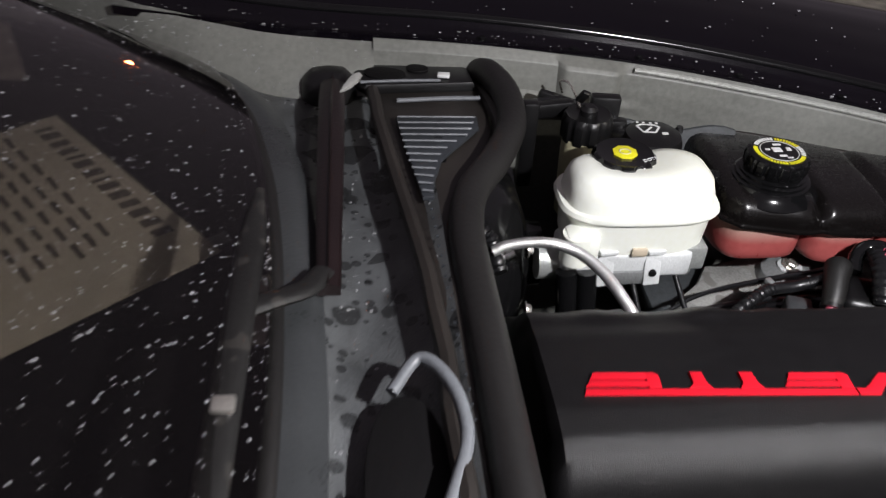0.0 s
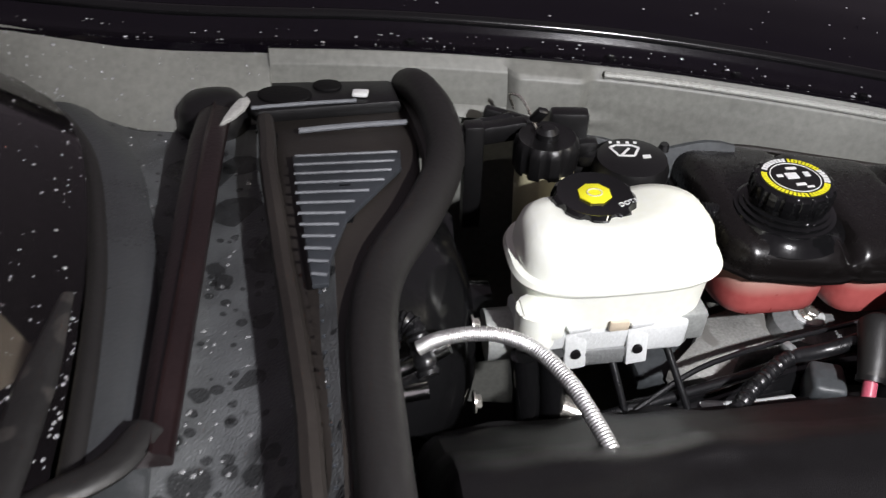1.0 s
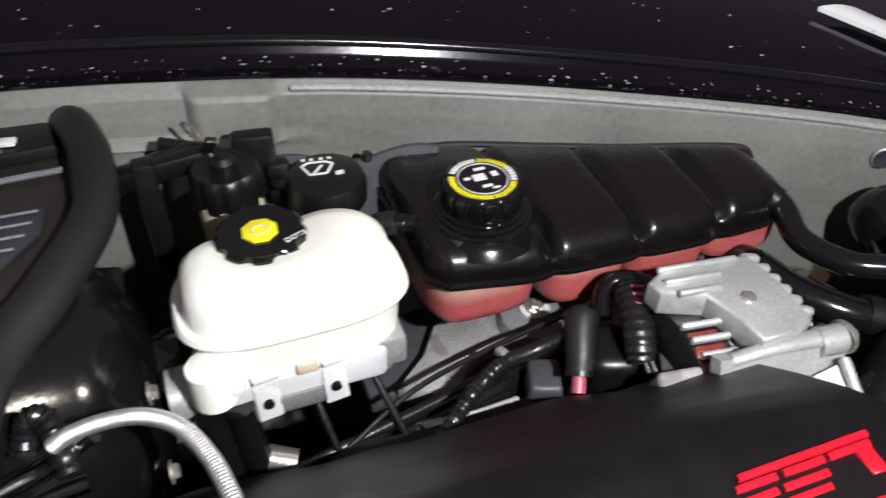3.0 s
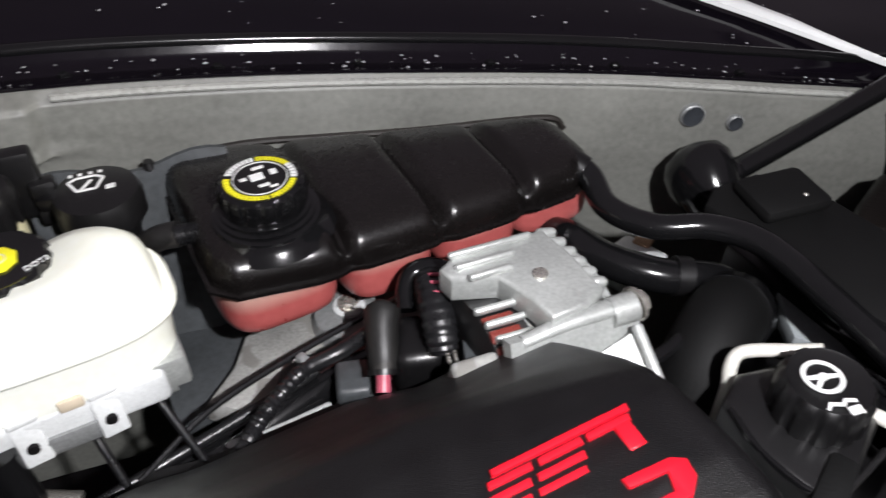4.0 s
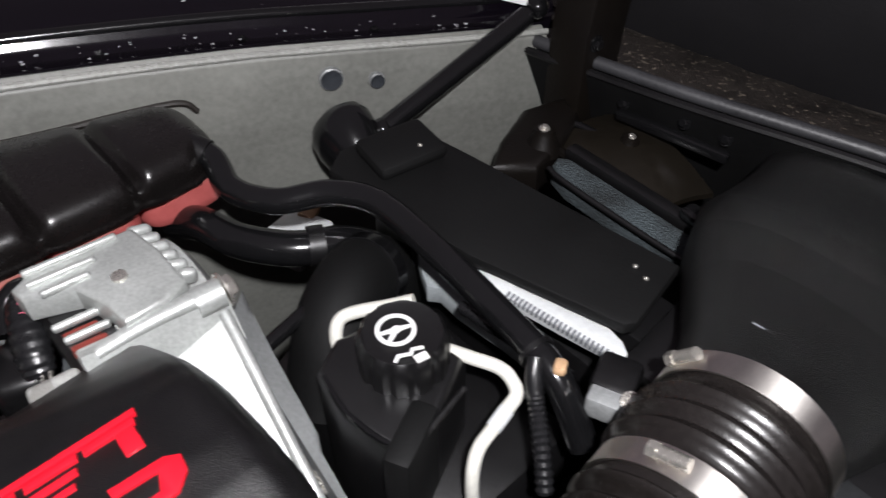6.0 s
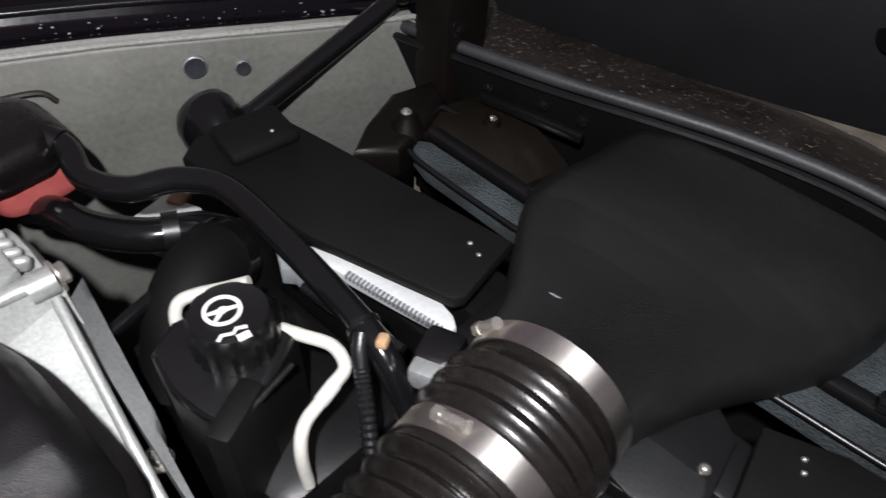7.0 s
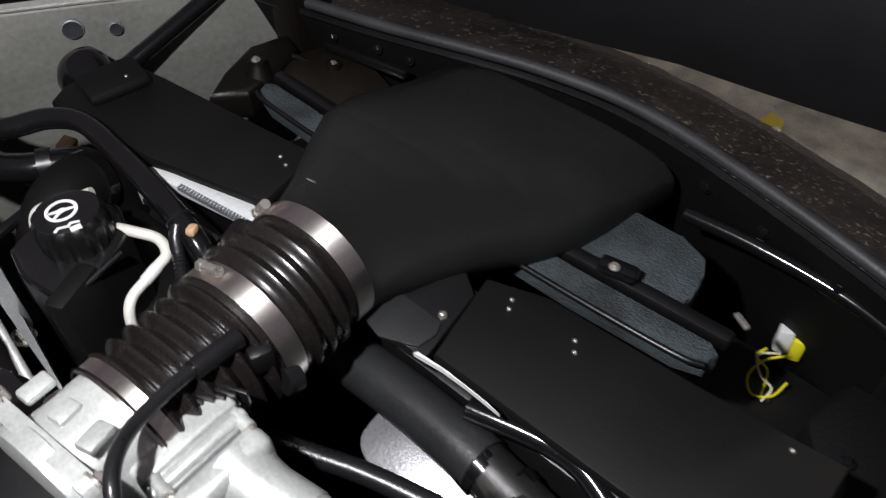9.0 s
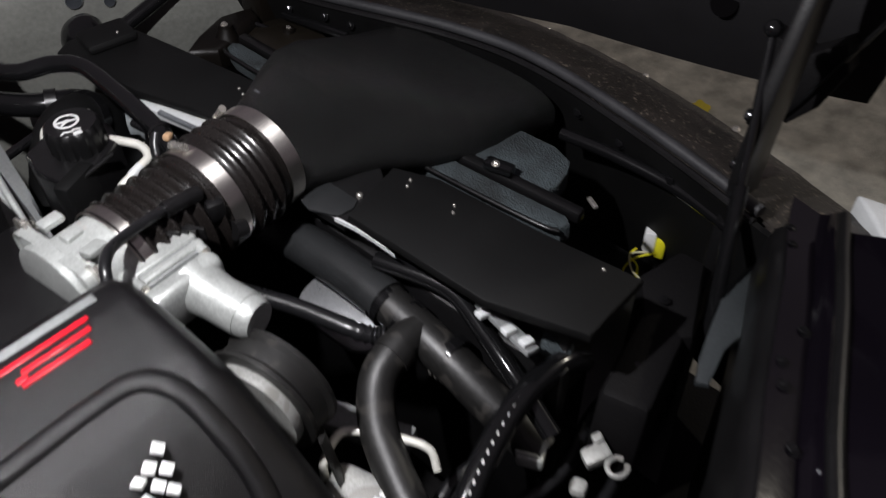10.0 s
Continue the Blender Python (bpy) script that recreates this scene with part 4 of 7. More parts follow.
    tube(bm, [(0.208, 0.78, 0.936), (0.198, 0.80, 0.955), (0.190, 0.815, 0.952), (0.196, 0.82, 0.935)], 0.0013, 6, 5)
    part("wire_clip", bm, ZINC, clu, "thin wire clip")
    br = thing("harness_bracket", (0.155, 0.79, 0.8), "black plastic wiring harness bracket beside the booster", "bracket")
    bm = bmesh.new()
    rbox(bm, (0.154, 0.79, 0.885), (0.018, 0.016, 0.11), 0.003)
    rbox(bm, (0.165, 0.792, 0.928), (0.075, 0.014, 0.018), 0.003, (0, -6, 0))
    part("post", bm, BLACK, br)
    bm = bmesh.new()
    tube(bm, [(0.115, 0.80, 0.905), (0.15, 0.80, 0.925), (0.19, 0.805, 0.93)], 0.009, 12, 4)
    part("conduit", bm, CABLE, br)
    bm = bmesh.new()
    for k in range(2):
        rbox(bm, (0.258, 0.79, 0.885 + 0.024 * k), (0.020, 0.014, 0.016), 0.004)
    part("relay", bm, BLACK, br)


def write(text, at, size, turn, material, parent, tilt=0):
    cu = bpy.data.curves.new("letters", "FONT")
    cu.body, cu.size, cu.extrude = text, size, 0.0003
    tmp = new("letters", cu)
    dg = bpy.context.evaluated_depsgraph_get()
    me = bpy.data.meshes.new_from_object(tmp.evaluated_get(dg))
    bpy.data.objects.remove(tmp)
    bm = bmesh.new()
    bm.from_mesh(me)
    bpy.data.meshes.remove(me)
    bmesh.ops.transform(bm, matrix=pose(*at, tilt, 0, turn), verts=bm.verts)
    return part("lettering", bm, material, parent, "small white lettering")


def ring(bm, at, r0, r1, z0, z1, a0=0.0, a1=360.0, seg=36):
    """A flat arc of print."""
    n = max(4, int(seg * (a1 - a0) / 360))
    full = a1 - a0 >= 360
    pts = [radians(a0 + (a1 - a0) * k / n) for k in range(n + (0 if full else 1))]
    rows = [[Matrix.Translation(at) @ V(r * math.cos(a), r * math.sin(a), z) for r, z in ((r0, z0), (r1, z0), (r1, z1), (r0, z1))] for a in pts]
    if full:
        rows.append(rows[0])
        vs = [[bm.verts.new(p) for p in row] for row in rows[:-1]]
        vs.append(vs[0])
    else:
        vs = [[bm.verts.new(p) for p in row] for row in rows]
        bm.faces.new(vs[0])
        bm.faces.new(vs[-1][::-1])
    for a, b in zip(vs, vs[1:]):
        for i in range(4):
            bm.faces.new((a[i], a[(i + 1) % 4], b[(i + 1) % 4], b[i]))


def make_washer():
    wa = thing("washer_filler", (0.291, 0.765, 0.85), "black washer filler cap with a white printed wiper mark", "filler cap")
    at = (0.293, 0.765, 0.0)
    bm = bmesh.new()
    lathe(bm, [(0.022, 0.80), (0.024, 0.87), (0.030, 0.885), (0.0335, 0.888), (0.034, 0.903), (0.031, 0.911), (0.02, 0.9135), (0.004, 0.914)], Matrix.Translation(at), 36)
    part("cap", bm, BLACK, wa)
    bm = bmesh.new()
    rbox(bm, (0.262, 0.782, 0.902), (0.022, 0.018, 0.012), 0.004, (0, -15, -30))
    part("tab", bm, BLACK, wa)
    m = pose(0.288, 0.771, 0.9142, 0, 0, -8)
    bm = bmesh.new()
    for p, q in (((-0.013, 0.005), (-0.007, 0.009)), ((-0.007, 0.009), (0.007, 0.009)), ((0.007, 0.009), (0.013, 0.005)), ((0.013, 0.005), (0.007, -0.008)), ((0.007, -0.008), (-0.007, -0.008)), ((-0.007, -0.008), (-0.013, 0.005)), ((-0.004, -0.007), (0.004, 0.004))):
        d = (Vector(q) - Vector(p)).normalized()
        w = Vector((-d.y, d.x)) * 0.0011
        prism(bm, [(p[0] + w.x, p[1] + w.y), (p[0] - w.x, p[1] - w.y), (q[0] - w.x, q[1] - w.y), (q[0] + w.x, q[1] + w.y)], 0, 0.0006, 0, m)
    part("screen_mark", bm, PRINT, wa, "white printed screen mark")
    bm = bmesh.new()
    for a in (-0.011, -0.004, 0.004, 0.011):
        prism(bm, [(a - 0.0015, 0.012), (a + 0.0015, 0.012), (a + 0.0015, 0.015), (a - 0.0015, 0.015)], 0, 0.0006, 0, m)
    part("spray_mark", bm, PRINT, wa)
    bm = bmesh.new()
    prism(bm, [(0.014, -0.012), (0.021, -0.011), (0.021, -0.006), (0.014, -0.007)], 0, 0.0006, 0, m)
    part("book_mark", bm, PRINT, wa)


# ---------------------------------------------------------------- coolant tank
def make_tank():
    ta = thing("coolant_tank", (0.5, 0.70, 0.80), "black-topped coolant surge tank with a red see-through lower half", "coolant tank")

    def far(x):
        return curve_at([(0.34, 0.806), (0.40, 0.812), (0.50, 0.786), (0.66, 0.742), (0.70, 0.720)], x)

    def near(x):
        return curve_at([(0.34, 0.665), (0.36, 0.647), (0.42, 0.638), (0.58, 0.639), (0.66, 0.645), (0.70, 0.668)], x)

    def outline(inset, n=12):
        xs = [0.345 + inset + (0.348 - 2 * inset) * k / n for k in range(n + 1)]
        lobe = lambda x: 0.002 - 0.004 * math.exp(-(min(abs(x - g) for g in (0.449, 0.530, 0.608)) / 0.008) ** 2)
        mid = lambda x: (near(x) + far(x)) / 2
        a = [(x, min(near(x) + inset - lobe(x), mid(x) - 0.002)) for x in xs]
        b = [(x, max(far(x) - inset * 0.7, mid(x) + 0.002)) for x in xs[::-1]]
        return a + b
    # pillowed lobes: one cross-section after another along the car
    grooves = (0.445, 0.528, 0.611)
    rings = []
    for k in range(111):
        x = 0.345 + 0.348 * k / 110
        e = min(1.0, max(0.0, (x - 0.3445) / 0.022), max(0.0, (0.6935 - x) / 0.030))
        e = (1 - (1 - e) ** 2.2) ** (1 / 2.2)
        dip = max(math.exp(-((x - g) / 0.0065) ** 2) for g in grooves)
        yn, yf = near(x) - 0.002 + 0.0035 * dip, far(x)
        mid, half = (yn + yf) / 2, (yf - yn) / 2 * (0.90 + 0.10 * e)
        top = 0.0330 * (0.25 + 0.75 * e)
        ring_ = []
        for j in range(41):
            c, sn = math.cos(math.pi * j / 40), math.sin(math.pi * j / 40)
            y = mid - half * math.copysign(abs(c) ** (2 / 4.6), c)
            lean = (y - mid) / max(half, 1e-6)
            dz = 0.0095 * dip * min(1.0, sn * 1.6) * (1.0 - 0.25 * lean)
            ring_.append(V(x, y, 0.866 - 0.055 * (x - 0.40) + top * abs(sn) ** (2 / 3.4) - dz))
        rings.append(ring_)
    bm = bmesh.new()
    loft(bm, rings, True)
    part("top_shell", bm, TANKTOP, ta, "satin black moulded top")
    bm = bmesh.new()
    loft(bm, [[V(x, y, z - 0.055 * (x - 0.40)) for x, y in outline(ins, 60)] for ins, z in ((0.002, 0.8635), (-0.003, 0.8645), (-0.003, 0.8675), (0.001, 0.8685))], True)
    part("seam_flange", bm, TANKTOP, ta)
    # red lower half in lobes
    for x, w, zb in ((0.3965, 0.049, 0.819), (0.4875, 0.0405, 0.819), (0.570, 0.040, 0.825), (0.650, 0.040, 0.829)):
        yn, yf = near(x) + 0.004, far(x) - 0.012

        def section(f, z):
            return [V(x + px, (yn + yf) / 2 + py, z - 0.055 * (x - 0.40)) for px, py in stadium(w * (0.9 + 0.1 * f) + 0.001, (yf - yn) / 2 * (0.92 + 0.08 * f), 40, 4.2)]
        bm = bmesh.new()
        loft(bm, [section(f, z) for f, z in ((0.2, zb), (0.75, zb + 0.003), (0.95, zb + 0.010), (1.0, zb + 0.020), (1.0, 0.8665))], True)
        part("lower_lobe", bm, PINK, ta, "red see-through coolant chamber")
    at = (0.402, 0.690, 0)
    bm = bmesh.new()
    lathe(bm, [(0.052, 0.889), (0.046, 0.894), (0.042, 0.899), (0.041, 0.902), (0.038, 0.903), (0.038, 0.906), (0.035, 0.907), (0.035, 0.910), (0.032, 0.911), (0.032, 0.916)], Matrix.Translation(at), 40)
    part("neck", bm, GLOSS, ta, "stepped black filler neck")
    cap = ribbed_cap("cap", (0.402, 0.690, 0.913), 0.0335, 0.019, ta, GLOSS, 16, "black pressure cap with a printed ring", 0.05)
    bm = bmesh.new()
    lathe(bm, [(0.0285, 0.930), (0.0285, 0.9322), (0.01, 0.9324)], Matrix.Translation(at), 40)
    part("label_disc", bm, BLACK, cap)
    for a0, a1, step, mat_ in ((18, 78, 7, YELLOW), (84, 148, 8, PRINT), (156, 262, 7, YELLOW), (270, 328, 7, YELLOW), (336, 374, 9, PRINT)):
        k = a0
        while k < a1:
            bm = bmesh.new()
            ring(bm, (at[0], at[1], 0.9324), 0.0222, 0.0268, 0, 0.0004, k, k + step * 0.74)
            part("print_dash", bm, mat_, cap)
            k += step
    bm = bmesh.new()
    ring(bm, (at[0], at[1], 0.9324), 0.0195, 0.0203, 0, 0.0004)
    part("print_ring", bm, PRINT, cap)
    for x, y, w, h in ((-0.002, 0.002, 0.010, 0.008), (0.011, 0.003, 0.005, 0.006), (0.0, -0.010, 0.008, 0.003), (0.002, 0.0125, 0.009, 0.003), (-0.012, 0.003, 0.005, 0.003), (0.006, -0.014, 0.006, 0.002)):
        bm = bmesh.new()
        prism(bm, [(-w / 2, -h / 2), (w / 2, -h / 2), (w / 2, h / 2), (-w / 2, h / 2)], 0.9325, 0.9331, 0, Matrix.Translation((at[0] + x, at[1] + y, 0)))
        part("print_block", bm, PRINT, cap, "small block of print")
    bm = bmesh.new()
    tube(bm, [(0.375, 0.70, 0.888), (0.350, 0.706, 0.889), (0.330, 0.713, 0.888)], 0.0082, 12, 24, radii=lambda t: 1 + 0.09 * math.sin(t * 95))
    part("nipple", bm, CABLE, ta, "ribbed black hose end")
    bm = bmesh.new()
    tube(bm, [(0.338, 0.711, 0.889), (0.322, 0.72, 0.883), (0.312, 0.735, 0.862), (0.315, 0.75, 0.80)], 0.0105, 12, 5, radii=lambda t: 1 + 0.05 * math.sin(t * 90))
    part("overflow_hose", bm, RUBBER, ta)
    bm = bmesh.new()
    lathe(bm, [(0.006, 0), (0.006, 0.018), (0.0045, 0.020), (0.0045, 0.03), (0.006, 0.032), (0.004, 0.038)], Matrix.Translation((0.338, 0.800, 0.862)), 14)
    part("mount_stud", bm, BLACK, ta)
    # outlet pipe from the tank's end, over to the radiator
    ho = thing("coolant_pipe", (0.74, 0.45, 0.85), "glossy black coolant pipe from tank to radiator", "pipe")
    bm = bmesh.new()
    tube(bm, [(0.665, 0.672, 0.872), (0.680, 0.650, 0.862), (0.675, 0.613, 0.853), (0.692, 0.572, 0.855), (0.726, 0.545, 0.861), (0.745, 0.505, 0.865), (0.742, 0.436, 0.866), (0.733, 0.352, 0.865), (0.726, 0.298, 0.858), (0.720, 0.262, 0.82)], 0.0105, 16, 7, radii=lambda t: 1.10 - 0.08 * t)
    part("pipe", bm, GLOSS, ho)
    for p, q in (((0.670, 0.668, 0.869), (0.678, 0.654, 0.864)), ((0.7292, 0.320, 0.8615), (0.7285, 0.316, 0.861))):
        bm = bmesh.new()
        tube(bm, [p, q], 0.0135, 16, 1)
        part("clip", bm, BLACK, ho)
    hb = thing("heater_hose", (0.68, 0.58, 0.8), "thick matt black rubber hose below the coolant pipe", "hose")
    bm = bmesh.new()
    tube(bm, [(0.640, 0.668, 0.80), (0.648, 0.630, 0.818), (0.660, 0.590, 0.818), (0.69, 0.552, 0.816), (0.735, 0.530, 0.808), (0.77, 0.50, 0.78)], 0.0155, 16, 6)
    part("hose", bm, GLOSS, hb)
    bm = bmesh.new()
    tube(bm, [(0.7, 0.547, 0.8155), (0.712, 0.541, 0.814)], 0.0175, 16, 1)
    part("hose_clip", bm, BLACK, hb)


def make_rail():
    ra = thing("chassis_rail", (0.42, 0.66, 0.7), "dull grey chassis rail and shock mount below the tank", "chassis rail")
    bm = bmesh.new()
    prism(bm, [(0.314, 0.646), (0.345, 0.672), (0.365, 0.702), (0.41, 0.714), (0.60, 0.73), (0.60, 0.62), (0.455, 0.635), (0.43, 0.655), (0.40, 0.655), (0.381, 0.646), (0.352, 0.61)], 0.74, 0.770, 0.008)
    part("plate", bm, WORN, ra)
    bm = bmesh.new()
    lathe(bm, [(0.034, 0.72), (0.035, 0.752), (0.031, 0.764), (0.022, 0.768), (0.004, 0.769)], Matrix.Translation((0.453, 0.672, 0.017)), 28)
    part("mount", bm, STEEL, ra, "dull grey shock mount")
    bm = bmesh.new()
    lathe(bm, [(0.014, 0), (0.014, 0.002), (0.011, 0.003)], Matrix.Translation((0.453, 0.673, 0.786)), 24)
    part("washer", bm, ALU, ra)
    hexbolt("bolt", (0.453, 0.673, 0.788), 0.0068, ra, (0.1, -0.2, 1))
    bm = bmesh.new()
    tube(bm, [(0.26, 0.60, 0.755), (0.33, 0.60, 0.765), (0.45, 0.625, 0.77), (0.56, 0.62, 0.76)], 0.018, 14, 5)
    part("lower_tube", bm, GLOSS, ra, "glossy black tube")
    bm = bmesh.new()
    rbox(bm, (0.34, 0.73, 0.74), (0.10, 0.16, 0.02), 0.004)
    part("shelf", bm, LINER, ra, "blue-grey inner shelf")
    bm = bmesh.new()
    sheet(bm, lambda u, v: (0.24 + 0.16 * u, 0.815 - 0.055 * v - 0.03 * u, 0.90 - 0.15 * v + 0.006 * math.sin(9 * u)), 12, 10, (0, 0.004, 0))
    part("liner", bm, LINER, ra, "blue-grey inner liner")
    bm = bmesh.new()
    tube(bm, [(0.295, 0.607, 0.770), (0.332, 0.588, 0.776), (0.36, 0.585, 0.777), (0.40, 0.590, 0.772)], 0.0065, 14, 5)
    part("bright_tube", bm, ALU, ra, "bright aluminium tube")


# ---------------------------------------------------------------- alternator
def make_alternator():
    al = thing("alternator", (0.55, 0.54, 0.76), "cast aluminium alternator with copper windings seen through slots", "alternator")
    cy, cz = 0.545, 0.818
    m = Matrix.Translation((0.50, cy, cz)) @ pose(0, 0, 0, 0, 90, 0)
    bm = bmesh.new()
    lathe(bm, [(0.03, 0.0), (0.050, 0.003), (0.055, 0.012), (0.055, 0.036), (0.066, 0.040), (0.066, 0.078), (0.064, 0.080), (0.062, 0.098), (0.050, 0.104), (0.03, 0.105)], m, 48)
    part("body", bm, CAST, al)
    # drum coloured black so that the gaps between the bars look shaded
    bm = bmesh.new()
    lathe(bm, [(0.050, -0.004), (0.0575, 0.0), (0.0575, 0.030), (0.050, 0.034)], m, 40)
    part("winding", bm, BLACK, al, "black drum painting the shade in the winding gaps")
    for y, z in ((0.531, 0.8755), (0.520, 0.8722), (0.5085, 0.8675), (0.498, 0.862)):
        bm = bmesh.new()
        rbox(bm, (0.512, y, z - 0.004), (0.024, 0.010, 0.008), 0.002, (25, 0, -8))
        part("copper_winding", bm, COPPER, al, "red copper winding")
    # flat cast top with grooves, slots on one side and short fins on the other
    bm = bmesh.new()
    prism(bm, [(0.490, 0.576), (0.513, 0.588), (0.578, 0.577), (0.582, 0.545), (0.581, 0.505), (0.562, 0.496), (0.533, 0.497), (0.531, 0.520), (0.522, 0.548), (0.492, 0.562)], 0.872, 0.8965, 0.004, seg=3)
    part("top_plate", bm, CAST, al, "flat mottled cast top")
    for y, x0, x1 in ((0.578, 0.500, 0.566), (0.566, 0.498, 0.545), (0.5535, 0.502, 0.536)):
        bm = bmesh.new()
        rbox(bm, ((x0 + x1) / 2, y, 0.8975), (x1 - x0, 0.0050, 0.006), 0.0022, (0, 0, -7), 3)
        part("top_ridge", bm, CAST, al)
    for y, z, x0, x1 in ((0.537, 0.880, 0.493, 0.528), (0.5255, 0.8765, 0.495, 0.528), (0.514, 0.8720, 0.497, 0.528), (0.503, 0.8670, 0.499, 0.526), (0.493, 0.860, 0.500, 0.522), (0.483, 0.852, 0.501, 0.520)):
        bm = bmesh.new()
        rbox(bm, ((x0 + x1) / 2 + 0.003, y, z), (x1 - x0 - 0.002, 0.0050, 0.008), 0.0022, (22, 0, -8), 3)
        part("slot_bar", bm, CAST, al)
    for k in range(6):
        bm = bmesh.new()
        rbox(bm, (0.5815 + 0.0010 * k, 0.577 - 0.0120 * k, 0.8875 - 0.0004 * k), (0.018 - 0.001 * k, 0.0086, 0.013), 0.0040, (0, 14, -6 - 2 * k), 3)
        part("fin", bm, CAST, al)
    # front face, sloping down to the cover
    bm = bmesh.new()
    sheet(bm, lambda u, v: (0.500 + 0.098 * u - 0.004 * v, 0.497 - 0.012 * u - 0.045 * v, 0.888 - 0.004 * u - 0.075 * v ** 0.8), 10, 8, (0, 0.010, -0.004))
    part("front_face", bm, CAST, al, "smooth cast front face")
    bm = bmesh.new()
    rbox(bm, (0.480, 0.505, 0.848), (0.034, 0.030, 0.040), 0.004, (20, 0, -8), 3)
    part("regulator", bm, WORN, al, "dull grey regulator housing")
    bm = bmesh.new()
    tube(bm, [(0.510, 0.498, 0.884), (0.545, 0.496, 0.887), (0.584, 0.492, 0.887)], 0.0072, 14, 3, radii=lambda t: 0.7 + 0.35 * t, flat=0.8)
    part("front_rib", bm, CAST, al, "bright rounded front rib")
    bm = bmesh.new()
    lathe(bm, [(0.0055, 0), (0.0055, 0.0022), (0.0035, 0.003)], Matrix.Translation((0.549, 0.536, 0.8962)), 18)
    part("rivet", bm, ZINC, al)
    bm = bmesh.new()
    tube(bm, [(0.578, 0.492, 0.883), (0.597, 0.489, 0.884)], 0.0110, 20, 1)
    part("mount_ear", bm, CAST, al)
    hexbolt("bolt", (0.597, 0.489, 0.885), 0.0085, al, (1, 0, 0.05))
    # bracket running forward and down beside the cover
    bk = thing("accessory_bracket", (0.59, 0.40, 0.8), "cast aluminium accessory bracket with long webs", "bracket")

    def crest(v):
        return V(0.589 - 0.034 * v, 0.475 - 0.205 * v, 0.880 - 0.100 * v)
    bm = bmesh.new()
    sheet(bm, lambda u, v: crest(v) + V(-0.052 * (1 - u), 0, (-0.014 - 0.012 * v) * (1 - u) - 0.004), 8, 14, (0, 0, -0.012))
    part("web", bm, CAST, bk, "broad cast web")
    bm = bmesh.new()
    tube(bm, [crest(v) for v in (0, 0.33, 0.66, 1.0)], 0.0042, 10, 4)
    part("rib", bm, CAST, bk)
    bm = bmesh.new()

    def flange(u, v):
        a = V(0.592 - 0.018 * v, 0.478 - 0.20 * v, 0.866 - 0.080 * v ** 0.7)
        b = V(0.616 - 0.036 * v - (0.004 if v > 0.5 else 0), 0.502 - 0.215 * v, 0.860 - 0.070 * v ** 0.6)
        return a.lerp(b, u)
    sheet(bm, flange, 4, 24, (0, 0, -0.030))
    part("flange", bm, STEEL, bk, "dull grey flange")
    for p in ((0.583, 0.378, 0.790), (0.574, 0.300, 0.782)):
        hexbolt("bolt", p, 0.0075, bk, (0.2, -0.1, 1))
    # plug and harness at its back
    pl = thing("alternator_plug", (0.46, 0.57, 0.82), "rounded black cable boot with a faded red tip beside the alternator", "plug")
    bm = bmesh.new()
    tube(bm, [(0.456, 0.604, 0.846), (0.453, 0.599, 0.846), (0.448, 0.590, 0.842), (0.441, 0.574, 0.832), (0.437, 0.566, 0.825)], 0.0140, 20, 5, radii=lambda t: (0.55 + 2.2 * t if t < 0.2 else 1.0) - 0.38 * max(0.0, t - 0.3))
    part("boot", bm, RUBBER, pl, "rounded rubber boot")
    bm = bmesh.new()
    tube(bm, [(0.437, 0.566, 0.825), (0.4355, 0.563, 0.8225)], 0.0112, 18, 1)
    part("collar", bm, BLACK, pl)
    bm = bmesh.new()
    tube(bm, [(0.4355, 0.563, 0.8225), (0.431, 0.554, 0.815)], 0.0055, 14, 1)
    part("red_tip", bm, FADED, pl, "faded red tip")
    bm = bmesh.new()
    rbox(bm, (0.421, 0.588, 0.788), (0.028, 0.034, 0.034), 0.005, (0, 0, -20), 3)
    part("lower_housing", bm, LINER, pl, "dull grey box")
    bm = bmesh.new()
    rbox(bm, (0.470, 0.575, 0.815), (0.040, 0.050, 0.045), 0.010, (0, 0, -20), 3)
    part("housing", bm, BLACK, pl)
    ps = thing("alternator_socket", (0.49, 0.575, 0.85), "ribbed black alternator socket with small faded red marks", "socket")
    bm = bmesh.new()
    tube(bm, [(0.500, 0.612, 0.852), (0.496, 0.600, 0.858), (0.489, 0.580, 0.858), (0.482, 0.560, 0.850), (0.478, 0.548, 0.838)], 0.0130, 18, 10, radii=lambda t: 1 + 0.06 * math.sin(t * 75) - 0.25 * (2 * t - 1) ** 4, flat=0.8)
    part("sleeve", bm, CABLE, ps, "ribbed black sleeve")
    for k in range(5):
        bm = bmesh.new()
        rbox(bm, (0.4975 - 0.0030 * k, 0.596 - 0.0075 * k, 0.8695 - 0.0006 * k * k), (0.011 - 0.001 * k, 0.0026, 0.0030), 0.0010, (0, 0, -28 - 6 * (k % 2)))
        part("mark", bm, FADED, ps, "faded red mark" if k == 0 else "")
    bm = bmesh.new()
    tube(bm, [(0.474, 0.600, 0.838), (0.482, 0.616, 0.848), (0.496, 0.621, 0.855), (0.510, 0.610, 0.858), (0.515, 0.592, 0.856), (0.510, 0.570, 0.848), (0.500, 0.545, 0.826)], 0.0078, 14, 6)
    part("guard_loop", bm, GLOSS, ps, "black cable looped round the socket")
    bm = bmesh.new()
    prism(bm, [(0.505, 0.574), (0.520, 0.571), (0.500, 0.515), (0.482, 0.523)], 0.822, 0.842, 0.004, seg=2)
    part("side_shell", bm, LINER, ps, "dull grey side shell")
    for dx in (0.0, 0.005):
        bm = bmesh.new()
